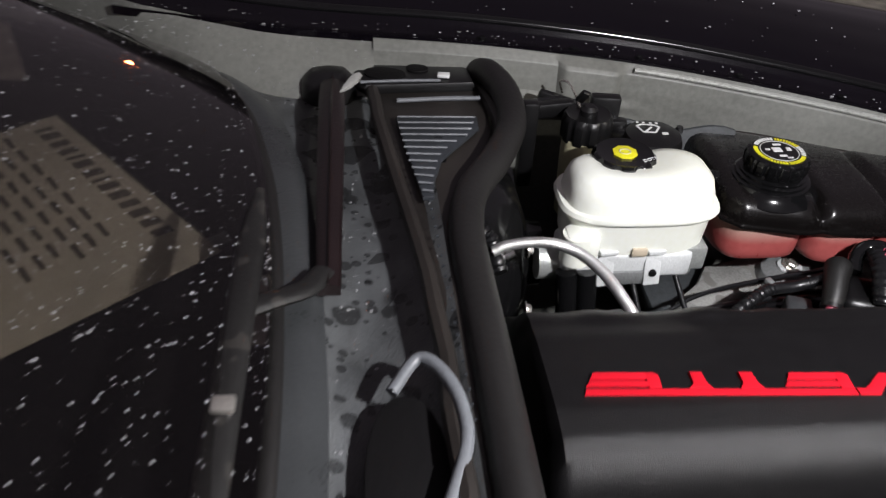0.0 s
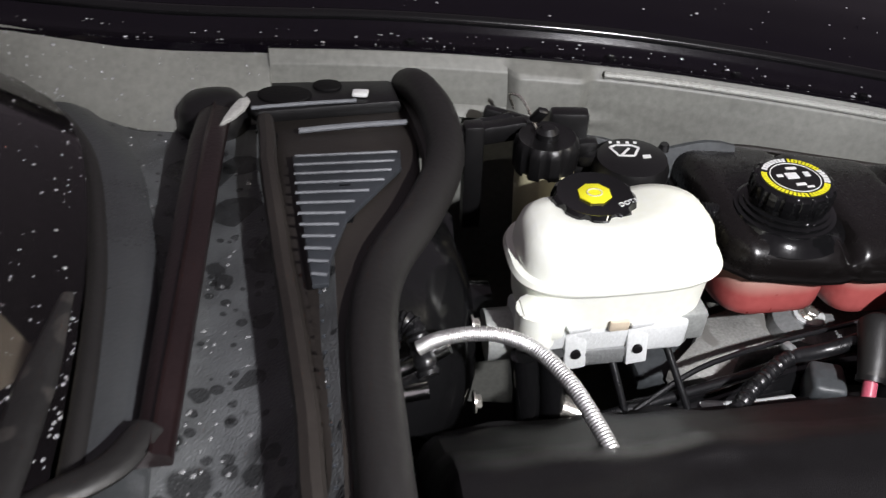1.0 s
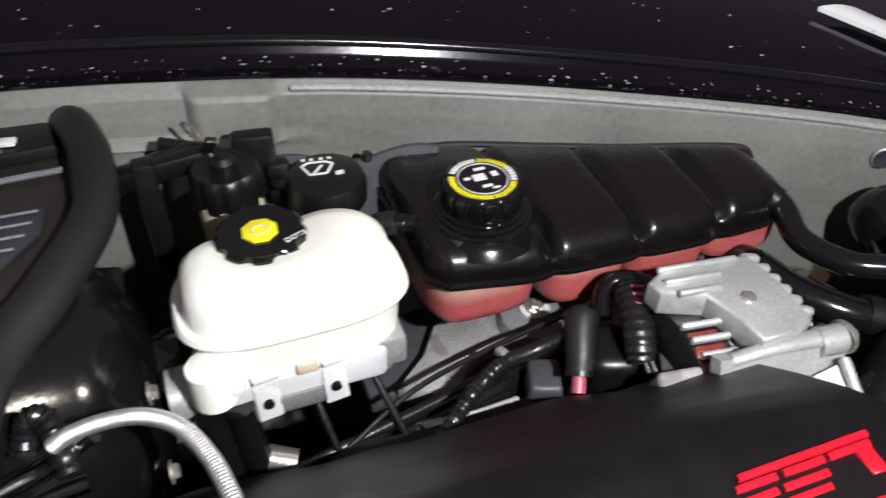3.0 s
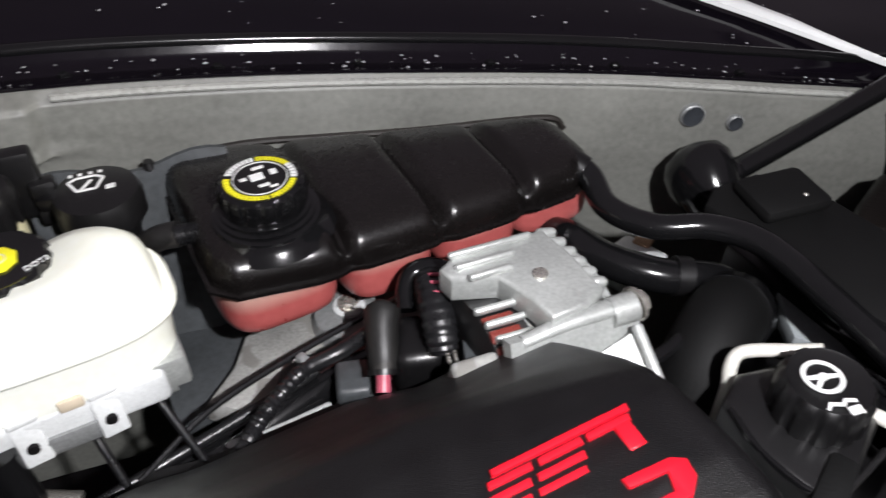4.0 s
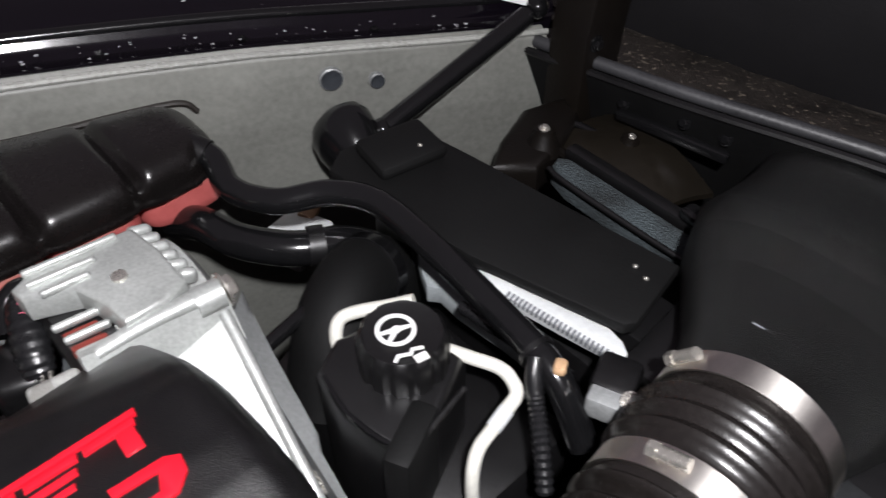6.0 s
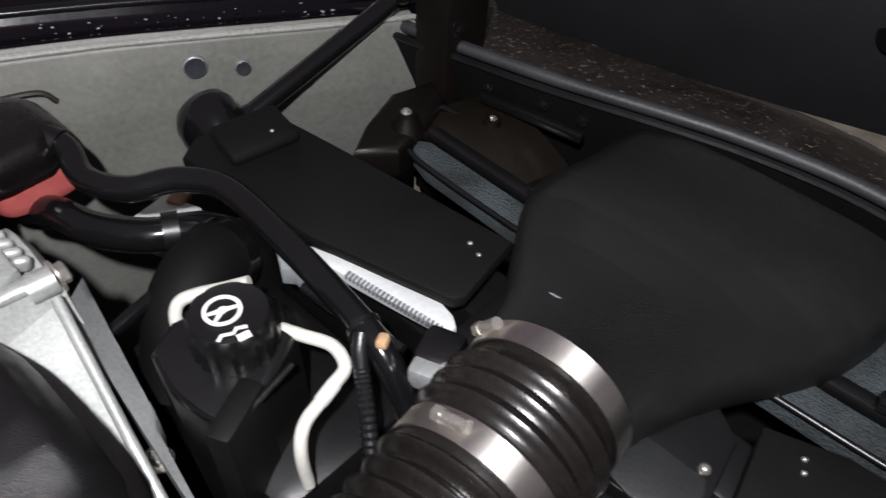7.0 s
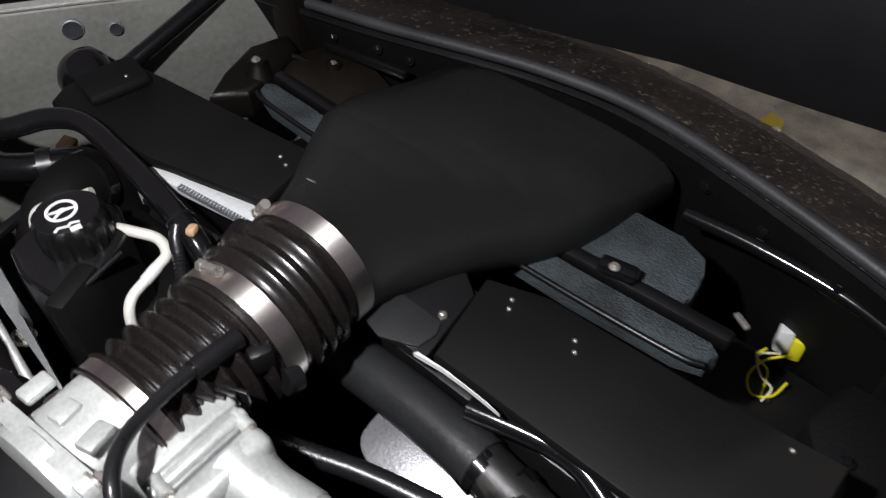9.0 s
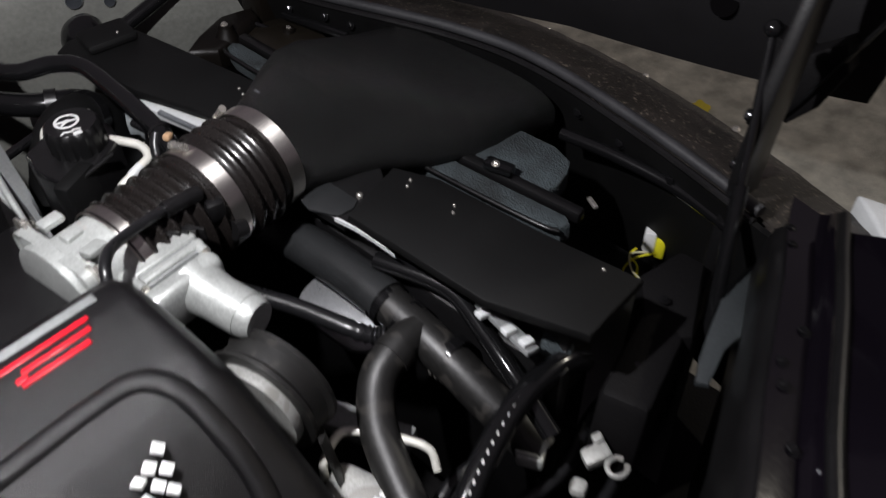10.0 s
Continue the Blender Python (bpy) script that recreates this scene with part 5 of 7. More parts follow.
        rbox(bm, (0.479 + dx, 0.544 - 0.3 * dx, 0.842), (0.0028, 0.022, 0.004), 0.001, (-10, 0, -20))
        part("wire_clip", bm, ZINC, ps, "bright wire clip")
    ha = thing("wiring_harness", (0.38, 0.56, 0.8), "ribbed black wiring conduit along the engine", "harness")
    bm = bmesh.new()
    tube(bm, [(0.450, 0.597, 0.838), (0.430, 0.600, 0.826), (0.412, 0.601, 0.820), (0.384, 0.597, 0.820), (0.355, 0.579, 0.820), (0.339, 0.568, 0.818), (0.319, 0.553, 0.812), (0.28, 0.535, 0.79)], 0.0062, 12, 16, radii=lambda t: 1 + (0.12 * math.sin(t * 260) if t > 0.4 else 0.0))
    part("conduit", bm, CABLE, ha)
    bm = bmesh.new()
    tube(bm, [(0.255, 0.580, 0.795), (0.313, 0.603, 0.810), (0.384, 0.621, 0.812), (0.455, 0.634, 0.812), (0.480, 0.628, 0.825), (0.492, 0.615, 0.845)], 0.0024, 8, 5)
    part("wire", bm, CABLE, ha, "thin straight lead")
    bm = bmesh.new()
    tube(bm, [(0.20, 0.575, 0.79), (0.27, 0.588, 0.792), (0.33, 0.600, 0.792), (0.40, 0.613, 0.795)], 0.0045, 10, 5)
    part("wire", bm, CABLE, ha)
    bm = bmesh.new()
    rbox(bm, (0.389, 0.606, 0.822), (0.008, 0.010, 0.008), 0.002, (0, 0, 20))
    part("tie", bm, STEEL, ha, "small grey cable tie")


# ---------------------------------------------------------------- engine
def cover_z(d):
    """Height of a fuel rail cover at the distance d from the engine's middle."""
    return curve_at([(0.085, 0.870), (0.092, 0.905), (0.100, 0.925), (0.110, 0.938), (0.125, 0.946), (0.15, 0.9485), (0.18, 0.947), (0.22, 0.944), (0.245, 0.938), (0.265, 0.926), (0.30, 0.900), (0.34, 0.868), (0.37, 0.835), (0.385, 0.79)], d)


def make_covers():
    for s, lab in ((1, "black grained engine rail cover with raised red blocks"), (-1, "black grained engine rail cover with a stepped ridge and red blocks")):
        co = thing("engine_cover", (0.32, AXIS + s * 0.2, 0.8), lab, "engine cover", "engine covers")

        def f(u, v):
            d = 0.085 + 0.30 * v
            y = AXIS + s * d
            xe = (0.549 if s > 0 else 0.563) - 0.012 * max(0, (0.11 - d) / 0.03)
            x = 0.075 + (xe - 0.075) * u
            k = max(0, (u - 0.955) / 0.045)
            kb = max(0, (0.03 - u) / 0.03)
            de = d + (0.030 * max(0, (x - 0.40) / 0.14) * min(1, max(0, (d - 0.16) / 0.05)) + 0.021 * min(1, max(0, (d - 0.25) / 0.04)) * min(1, max(0, (0.53 - x) / 0.08)) if s > 0 else 0)
            fold = 0.010 * min(1.0, max(0.0, (d - 0.235) / 0.03)) * min(1.0, max(0.0, (0.33 - x) / 0.08)) * (0.5 + noise.noise((x * 24, d * 16, 3))) if s > 0 else 0.0
            return (x, y, cover_z(de) - 0.030 * k ** 2.2 - 0.03 * kb ** 2 + fold)
        bm = bmesh.new()
        sheet(bm, f, 70, 60, (0, 0, -0.004))
        part("shell", bm, COVER, co)
        z = 0.9475
        if s > 0:
            # raised red blocks standing for the marque's name; plain shapes
            m = Matrix.Translation((0, 0, 0))
            def bars_of(x0, x1):
                return [[(x0, 0.40), (x1 - 0.008, 0.40), (x1 - 0.008, 0.62), (x0 + 0.003, 0.62)], [(x0 + 0.004, 0.72), (x1 - 0.008, 0.72), (x1 - 0.008, 1.02), (x0 + 0.007, 1.02)], [(x1 - 0.009, 0.28), (x1, 0.28), (x1 + 0.001, 0.92), (x1 - 0.003, 1.02), (x1 - 0.009, 1.02)]]
            blocks = [[(0.110, 0), (0.300, 0), (0.300, 0.27), (0.112, 0.27)], *bars_of(0.113, 0.165), [(0.183, 0.26), (0.201, 0.26), (0.198, 0.55), (0.197, 1.05), (0.188, 1.05), (0.188, 0.55)], [(0.219, 0.26), (0.237, 0.26), (0.234, 0.55), (0.233, 1.05), (0.223, 1.05), (0.223, 0.55)],
                      *bars_of(0.252, 0.300), [(0.301, 0), (0.316, 0), (0.334, 1), (0.324, 1), (0.308, 0.3), (0.301, 0.3)],
                      [(0.322, 0), (0.334, 0), (0.352, 1), (0.340, 1)], [(0.350, 0), (0.390, 0), (0.394, 1), (0.354, 1)],
                      [(0.398, 0), (0.440, 0), (0.444, 1), (0.436, 1), (0.432, 0.3), (0.408, 0.3), (0.410, 1), (0.401, 1)],
                      [(0.448, 0), (0.494, 0), (0.503, 0.4), (0.505, 0.9), (0.498, 1.1), (0.470, 1.1), (0.470, 0.8), (0.492, 0.78), (0.488, 0.3), (0.448, 0.3)]]
            blocks = [[(x, 0.354 + 0.0200 * k - 0.053 * (x - 0.112)) for x, k in b] for b in blocks]
            for b in blocks:
                bm = bmesh.new()
                prism(bm, b, z - 0.006, z + 0.0025, 0.001, m)
                part("raised_block", bm, RED, co, "raised glossy red block")
            bars = [(0.417, 0.500, 0.3885, 0.3925), (0.470, 0.497, 0.3830, 0.3872), (0.485, 0.495, 0.3680, 0.3835), (0.441, 0.467, 0.3830, 0.3870), (0.436, 0.464, 0.3755, 0.3798), (0.432, 0.460, 0.3685, 0.3725), (0.412, 0.437, 0.3830, 0.3870), (0.408, 0.432, 0.3755, 0.3798), (0.404, 0.428, 0.3685, 0.3725)]
            for x0, x1, y0, y1 in bars:
                bm = bmesh.new()
                prism(bm, [(x0, y0), (x1, y0), (x1 + 0.001, y1), (x0 + 0.001, y1)], z - 0.008, z + 0.0005, 0.0008, m)
                part("raised_bar", bm, RED, co, "raised red bar")
        else:
            for x0, x1, y0, y1 in ((0.40, 0.512, 0.0475, 0.0530), (0.455, 0.508, 0.0370, 0.0425), (0.450, 0.502, 0.0265, 0.0320), (0.4485, 0.4570, 0.0318, 0.0372), (0.30, 0.43, 0.0265, 0.045), (0.12, 0.29, 0.0265, 0.045)):
                bm = bmesh.new()
                prism(bm, [(x0, y0), (x1, y0), (x1, y1), (x0, y1)], z - 0.008, z + 0.0015, 0.0008)
                part("raised_bar", bm, RED, co, "raised red bar")
            # brushed strip, stepped ridge and a pale badge
            bm = bmesh.new()
            prism(bm, [(0.30, 0.061), (0.526, 0.061), (0.526, 0.070), (0.30, 0.070)], z - 0.006, z + 0.0002, 0.0005)
            part("brushed_strip", bm, STEEL, co, "brushed grey strip")

            def on(x, y, up=0.0):
                return V(x, y, cover_z(AXIS - y) + up)
            bm = bmesh.new()
            tube(bm, [on(0.20, -0.024, -0.005), on(0.40, -0.020, -0.003), on(0.465, -0.018, -0.003), on(0.503, -0.022, -0.003), on(0.520, -0.045, -0.003), on(0.525, -0.08, -0.003), on(0.523, -0.115, -0.003), on(0.512, -0.15, -0.004), on(0.50, -0.18, -0.008)], 0.010, 14, 8, flat=0.75)
            part("ridge", bm, COVER, co, "rounded raised ridge")
            for i in range(3):
                for j in range(3):
                    bm = bmesh.new()
                    x, y = 0.456 + 0.0105 * j + 0.004 * i + random.uniform(-0.001, 0.001), -0.100 + 0.0105 * i + 0.004 * j + random.uniform(-0.001, 0.001)
                    rbox(bm, on(x, y, 0.0075), (0.0078, 0.0090, 0.0030), 0.0010, (14 + random.uniform(-16, 16), random.uniform(-16, 16), 25 + random.uniform(-22, 22)))
                    part("badge_piece", bm, PRINT, co, "pale worn badge piece")


def make_engine():
    en = thing("engine_block", (0.3, AXIS, 0.5), "dark engine block and intake manifold between the covers", "engine")
    bm = bmesh.new()
    rbox(bm, (0.33, AXIS, 0.80), (0.46, 0.19, 0.16), 0.02)
    part("manifold", bm, BLACK, en)
    bm = bmesh.new()
    rbox(bm, (0.30, AXIS, 0.60), (0.50, 0.50, 0.30), 0.03)
    part("block", bm, STEEL, en)
    for x in (0.092, 0.118):
        bm = bmesh.new()
        lathe(bm, [(0.008, 0), (0.0085, 0.008), (0.006, 0.014), (0.002, 0.016)], Matrix.Translation((x, AXIS + 0.066, 0.888)), 18)
        part("pale_cap", bm, ALU, en, "pale plastic cap")
    bm = bmesh.new()
    tube(bm, [(0.205, 0.262, 0.900), (0.228, 0.262, 0.902), (0.245, 0.252, 0.895), (0.262, 0.235, 0.88)], 0.005, 10, 4)
    part("fuel_pipe", bm, ZINC, en)
    # near-black oval ring paints the shade of the recess round the hose
    gr = bmesh.new()
    lathe(gr, [(0.030, -0.004), (0.034, 0.0), (0.030, 0.004), (0.022, 0.003), (0.016, -0.004)], pose(0.184, 0.440, 0.926, -28, 0, 20) @ Matrix.Diagonal((0.9, 0.55, 1, 1)), 32)
    tagged(part("hose_recess_shade", gr, INTERIOR), "near-black ring painting the shaded recess where the braided hose enters", "grommet")
    # braided hose from the booster to the cover
    bh = thing("braided_hose", (0.13, 0.53, 0.9), "braided stainless steel hose arching onto the engine cover", "hose")
    pts = [(0.080, 0.560, 0.910), (0.092, 0.561, 0.9155), (0.112, 0.560, 0.9195), (0.133, 0.554, 0.922), (0.152, 0.538, 0.924), (0.166, 0.510, 0.925), (0.174, 0.478, 0.925), (0.180, 0.448, 0.920), (0.182, 0.42, 0.90)]
    bm = bmesh.new()
    tube(bm, pts, 0.0050, 20, 90, radii=lambda t: 1 + 0.05 * math.sin(t * 720))
    part("braid", bm, BRAID, bh, "bright woven steel braid")
    bm = bmesh.new()
    tube(bm, [(0.045, 0.555, 0.888), (0.070, 0.562, 0.890), (0.101, 0.566, 0.905)], 0.0066, 12, 4)
    part("end_nut", bm, CHROME, bh)
    bm = bmesh.new()
    tube(bm, [(0.060, 0.572, 0.895), (0.068, 0.582, 0.912), (0.079, 0.576, 0.912), (0.086, 0.548, 0.895)], 0.0075, 12, 12, radii=lambda t: 1 + 0.14 * math.sin(t * 85))
    tagged(part("corrugated_tube", bm, CABLE), "black corrugated tube crossing over the braided hose", "tube")
    bm = bmesh.new()
    tube(bm, [(0.04, 0.562, 0.857), (0.065, 0.565, 0.858), (0.088, 0.566, 0.86)], 0.0062, 14, 4)
    tagged(part("chrome_stub", bm, CHROME), "bright metal vacuum pipe stub below the braided hose", "pipe")


def make_power_steering():
    ps = thing("power_steering_reservoir", (0.66, 0.365, 0.7), "black power steering reservoir with a white steering wheel mark", "reservoir")
    bm = bmesh.new()
    out = [(0.612, 0.33), (0.634, 0.322), (0.695, 0.350), (0.708, 0.39), (0.698, 0.412), (0.640, 0.424), (0.614, 0.41), (0.606, 0.37)]
    prism(bm, out, 0.70, 0.856, 0.006, seg=3)
    part("body", bm, BLACK, ps)
    bm = bmesh.new()
    tube(bm, [(0.616, 0.404, 0.853), (0.610, 0.372, 0.853), (0.616, 0.334, 0.853), (0.636, 0.325, 0.853)], 0.0028, 8, 4)
    part("top_flange", bm, GLOSS, ps, "thin moulded seam")
    bm = bmesh.new()
    rbox(bm, (0.628, 0.33, 0.80), (0.05, 0.02, 0.12), 0.005, (0, 0, 25))
    part("bracket", bm, MATT, ps)
    for p in ((0.612, 0.318, 0.846),):
        hexbolt("bolt", p, 0.0035, ps)
    bm = bmesh.new()
    tube(bm, [(0.613, 0.321, 0.852), (0.676, 0.332, 0.857)], 0.0024, 10, 1)
    part("pin", bm, BLACK, ps)
    cap = ribbed_cap("cap", (0.662, 0.376, 0.855), 0.031, 0.032, ps, BLACK, 12, "black ribbed cap with white print", 0.07)
    at = (0.660, 0.380, 0.8868)
    bm = bmesh.new()
    ring(bm, at, 0.0105, 0.0135, 0, 0.0006)
    part("wheel_mark", bm, PRINT, cap, "white printed steering wheel")
    bm = bmesh.new()
    for a in (-22, 158, 208):
        m = Matrix.Translation(at) @ pose(0, 0, 0, 0, 0, a)
        prism(bm, [(0, -0.0020), (0.011, -0.0012), (0.011, 0.0012), (0, 0.0020)], 0, 0.0006, 0, m)
    prism(bm, [(0.0038 * math.cos(k * math.pi / 6), 0.0030 * math.sin(k * math.pi / 6)) for k in range(12)], 0, 0.0007, 0, Matrix.Translation(at))
    part("wheel_spokes", bm, PRINT, cap)
    for k in range(4):
        bm = bmesh.new()
        rbox(bm, (0.6455 + 0.0052 * k, 0.3615 - 0.0010 * k, 0.8872), (0.0062, 0.0024, 0.0007), 0, (0, 0, 30 - 60 * (k % 2)))
        part("print_wave", bm, PRINT, cap)
    bm = bmesh.new()
    prism(bm, [(-0.0045, -0.003), (0.0045, -0.003), (0.0045, 0.003), (-0.0045, 0.003)], 0.8869, 0.8876, 0, Matrix.Translation((0.6575, 0.352, 0)) @ pose(0, 0, 0, 0, 0, -12))
    part("print_book", bm, PRINT, cap)
    tu = thing("steering_tube", (0.65, 0.43, 0.85), "bent white aluminium tube behind the steering reservoir", "tube", "steering tubes")
    bm = bmesh.new()
    tube(bm, [(0.696, 0.404, 0.868), (0.682, 0.417, 0.862), (0.666, 0.431, 0.857), (0.655, 0.437, 0.853), (0.648, 0.435, 0.845), (0.645, 0.430, 0.830), (0.644, 0.428, 0.79)], 0.0050, 14, 6)
    part("tube", bm, WTUBE, tu)
    tv = thing("steering_tube", (0.69, 0.32, 0.85), "bent white aluminium tube beside the intake hose", "tube", "steering tubes")
    bm = bmesh.new()
    tube(bm, [(0.692, 0.365, 0.852), (0.698, 0.348, 0.854), (0.708, 0.328, 0.851), (0.704, 0.311, 0.847), (0.690, 0.307, 0.844)], 0.0050, 14, 6)
    part("tube", bm, WTUBE, tv)
    bm = bmesh.new()
    tube(bm, [(0.691, 0.3072, 0.844), (0.676, 0.305, 0.840)], 0.0056, 14, 1)
    part("collar", bm, ALU, tv)
    bm = bmesh.new()
    tube(bm, [(0.676, 0.305, 0.840), (0.662, 0.303, 0.836), (0.653, 0.299, 0.829), (0.648, 0.295, 0.812), (0.648, 0.293, 0.78)], 0.0048, 14, 5)
    part("lower_tube", bm, WTUBE, tv)
    # pump hump behind and ribbed lead
    pu = thing("steering_pump", (0.70, 0.46, 0.75), "dull black pump body with a rubber elbow", "pump")
    bm = bmesh.new()
    tube(bm, [(0.640, 0.452, 0.745), (0.668, 0.470, 0.798), (0.700, 0.488, 0.811), (0.735, 0.503, 0.795), (0.752, 0.512, 0.74)], 0.033, 22, 6, radii=lambda t: 1.05 - 0.12 * t)
    part("elbow", bm, MATT, pu, "dull black rubber elbow")
    bm = bmesh.new()
    tube(bm, [(0.716, 0.4945, 0.8075), (0.728, 0.4995, 0.802)], 0.0345, 22, 1)
    part("clamp", bm, GLOSS, pu)
    bm = bmesh.new()
    rbox(bm, (0.69, 0.40, 0.70), (0.14, 0.22, 0.14), 0.02)
    part("body", bm, BLACK, pu)
    bm = bmesh.new()
    tube(bm, [(0.605, 0.48, 0.815), (0.65, 0.485, 0.82), (0.69, 0.50, 0.815)], 0.006, 10, 4)
    part("pipe", bm, GLOSS, pu)
    le = thing("spiral_lead", (0.70, 0.29, 0.8), "spiral-wrapped black lead beside the intake hose", "cable")
    bm = bmesh.new()
    tube(bm, [(0.722, 0.312, 0.868), (0.714, 0.306, 0.86), (0.706, 0.295, 0.846), (0.694, 0.278, 0.832), (0.68, 0.26, 0.81)], 0.006, 10, 12, radii=lambda t: 1 + 0.16 * math.sin(t * 150))
    part("lead", bm, CABLE, le)
    bm = bmesh.new()
    rbox(bm, (0.726, 0.295, 0.870), (0.012, 0.009, 0.008), 0.003, (0, 10, 30))
    part("clip", bm, ORANGE, le, "orange plastic clip")
    bm = bmesh.new()
    rbox(bm, (0.756, 0.270, 0.852), (0.032, 0.030, 0.02), 0.005, (0, 0, 20))
    part("block", bm, BLACK, le)
    bm = bmesh.new()
    rbox(bm, (0.74, 0.262, 0.85), (0.02, 0.03, 0.02), 0.003, (0, 0, 20))
    part("steel_tab", bm, STEEL, le)
    hexbolt("bolt", (0.743, 0.250, 0.862), 0.0045, le, (-0.3, -0.2, 1))
    # orange rag-like plug and alloy bits between tank and radiator
    jb = thing("frame_bracket", (0.755, 0.64, 0.74), "grey alloy bracket with an orange tag", "bracket")
    bm = bmesh.new()
    rbox(bm, (0.735, 0.63, 0.742), (0.06, 0.05, 0.03), 0.005, (0, 10, 20))
    part("casting", bm, ALU, jb)
    bm = bmesh.new()
    rbox(bm, (0.762, 0.645, 0.752), (0.022, 0.018, 0.01), 0.003, (15, 0, 30))
    part("tag", bm, ORANGE, jb)


# ---------------------------------------------------------------- intake
def make_intake():
    yaw = 6.0
    o = V(0.689, 0.180, 0.870)
    M = Matrix.Translation(o) @ pose(0, 0, 0, 0, 0, yaw) @ pose(0, 0, 0, 0, 90, 0)

    def clamp(h, r, name="hose_clamp", screw=60, lab="shiny stainless worm-drive hose clamp"):
        cl = thing(name, M @ V(0, 0, h), lab, "hose clamp", "hose clamps")
        bm = bmesh.new()
        rings = []
        for rr, hh in ((r, -0.0085), (r + 0.0018, -0.009), (r + 0.0018, 0.009), (r, 0.0085)):
            rings.append([M @ V(rr * math.cos(a), rr * math.sin(a), h + hh) for a in (2 * math.pi * k / 64 for k in range(64))])
        loft(bm, rings, False)
        part("band", bm, BAND, cl)
        a = radians(screw)
        # local x is down, local y is towards the driver's side
        p = M @ V((r + 0.0045) * -math.cos(a), (r + 0.0045) * math.sin(a), h)
        d = (M.to_3x3() @ V(math.sin(a), math.cos(a), 0)).normalized()
        bm = bmesh.new()
        tube(bm, [p - d * 0.014, p + d * 0.003], 0.0042, 12, 1)
        part("screw_housing", bm, ZINC, cl)
        bm = bmesh.new()
        tube(bm, [p + d * 0.003, p + d * 0.009], 0.0050, 6, 1)
        part("screw_head", bm, ZINC, cl)

    be = thing("intake_hose", M @ V(0, 0, -0.05), "glossy black corrugated rubber intake hose", "intake hose")
    prof = []
    h = -0.105
    while h < -0.014:
        t = (h + 0.105) * 2 * math.pi / 0.0145
        prof.append((0.0520 + 0.0042 * math.cos(t) + (0.002 if h > -0.02 else 0), h))
        h += 0.0145 / 8
    prof += [(0.0545, -0.012), (0.0552, -0.009), (0.0552, 0.012)]
    h = 0.014
    while h < 0.058:
        t = (h - 0.014) * 2 * math.pi / 0.0150
        prof.append((0.0558 + 0.0028 * (1 - math.cos(t)), h))
        h += 0.0150 / 8
    prof += [(0.0555, 0.062), (0.0550, 0.090)]
    cut = next(i for i, (r, h) in enumerate(prof) if h >= 0.012)
    bm = bmesh.new()
    lathe(bm, prof[:cut + 1], M, 64)
    part("rear_bellows", bm, BELLOWS, be, "finely corrugated rear section")
    bm = bmesh.new()
    lathe(bm, prof[cut:], M, 64)
    part("front_ribs", bm, BELLOWS, be, "smoother front section with round ribs")
    clamp(0.0, 0.0555, screw=18)
    clamp(0.076, 0.0560, screw=52)
    clamp(-0.098, 0.0525, screw=200)

    # throttle body
    tb = thing("throttle_body", M @ V(0, 0, -0.13), "cast aluminium throttle body with a motor housing", "throttle body")
    bm = bmesh.new()
    lathe(bm, [(0.050, -0.165), (0.056, -0.163), (0.056, -0.150), (0.050, -0.146), (0.050, -0.104)], M, 48)
    part("barrel", bm, CAST, tb)
    bm = bmesh.new()
    rbox(bm, M @ V(0, 0, -0.152), (0.012, 0.108, 0.108), 0.012, (0, 0, yaw), 3)
    part("flange", bm, CAST, tb)
    for dy, dz in ((0.05, 0.05), (-0.05, 0.05), (0.05, -0.05)):
        hexbolt("bolt", M @ V(-dz, dy, -0.15), 0.007, tb, (1, 0.1, 0))
    for k in range(3):
        bm = bmesh.new()
        rbox(bm, M @ V(-0.0505, 0.036 - 0.030 * k, -0.130), (0.022 - 0.004 * (k % 2), 0.014, 0.007), 0.0025, (0, 4 * k, yaw + 6 * k))
        part("pad", bm, CAST, tb)
    for y, wy_, wz_, nm, mat_ in ((0.1235, 0.022, 0.050, "gear_case", CAST), (0.1110, 0.003, 0.046, "gasket", STEEL), (0.1045, 0.010, 0.052, "cover_flange", CAST), (0.0980, 0.003, 0.046, "gasket", STEEL), (0.0850, 0.024, 0.048, "gear_cover", CAST)):
        bm = bmesh.new()
        rbox(bm, (0.602, y, 0.872), (0.076 if mat_ is CAST else 0.072, wy_, wz_), 0.009 if nm == "gear_cover" else 0.0035 if mat_ is CAST else 0.001, (0, 0, 3), 3)
        part(nm, bm, mat_, tb, "dark gasket line" if mat_ is STEEL else "")
    for x, z in ((0.634, 0.893), (0.572, 0.895)):
        bm = bmesh.new()
        tube(bm, [(x, 0.110, z), (x, 0.094, z)], 0.0052, 14, 1)
        part("screw_boss", bm, CAST, tb)
        hexbolt("lid_screw", (x, 0.094, z), 0.0028, tb, (0, -1, 0.1))
    bm = bmesh.new()
    for k in range(5):
        rbox(bm, (0.620 + 0.006 * k, 0.138 - 0.004 * k, 0.893), (0.003, 0.020, 0.014), 0.0008, (0, 0, 25))
    part("plug_ribs", bm, BLACK, tb, "ribbed black plug shell")
    bm = bmesh.new()
    tube(bm, [(0.612, 0.092, 0.873), (0.617, 0.060, 0.870), (0.6225, 0.030, 0.867)], 0.0218, 28, 4, radii=lambda t: 1.18 - 0.2 * min(1, t * 2))
    part("motor", bm, CAST, tb, "round cast motor housing")
    bm = bmesh.new()
    tube(bm, [(0.622, 0.031, 0.867), (0.6235, 0.025, 0.8666), (0.6255, 0.017, 0.866)], 0.0205, 28, 4, radii=lambda t: 1.0 - 0.16 * t ** 3)
    part("motor_cap", bm, CAST, tb)
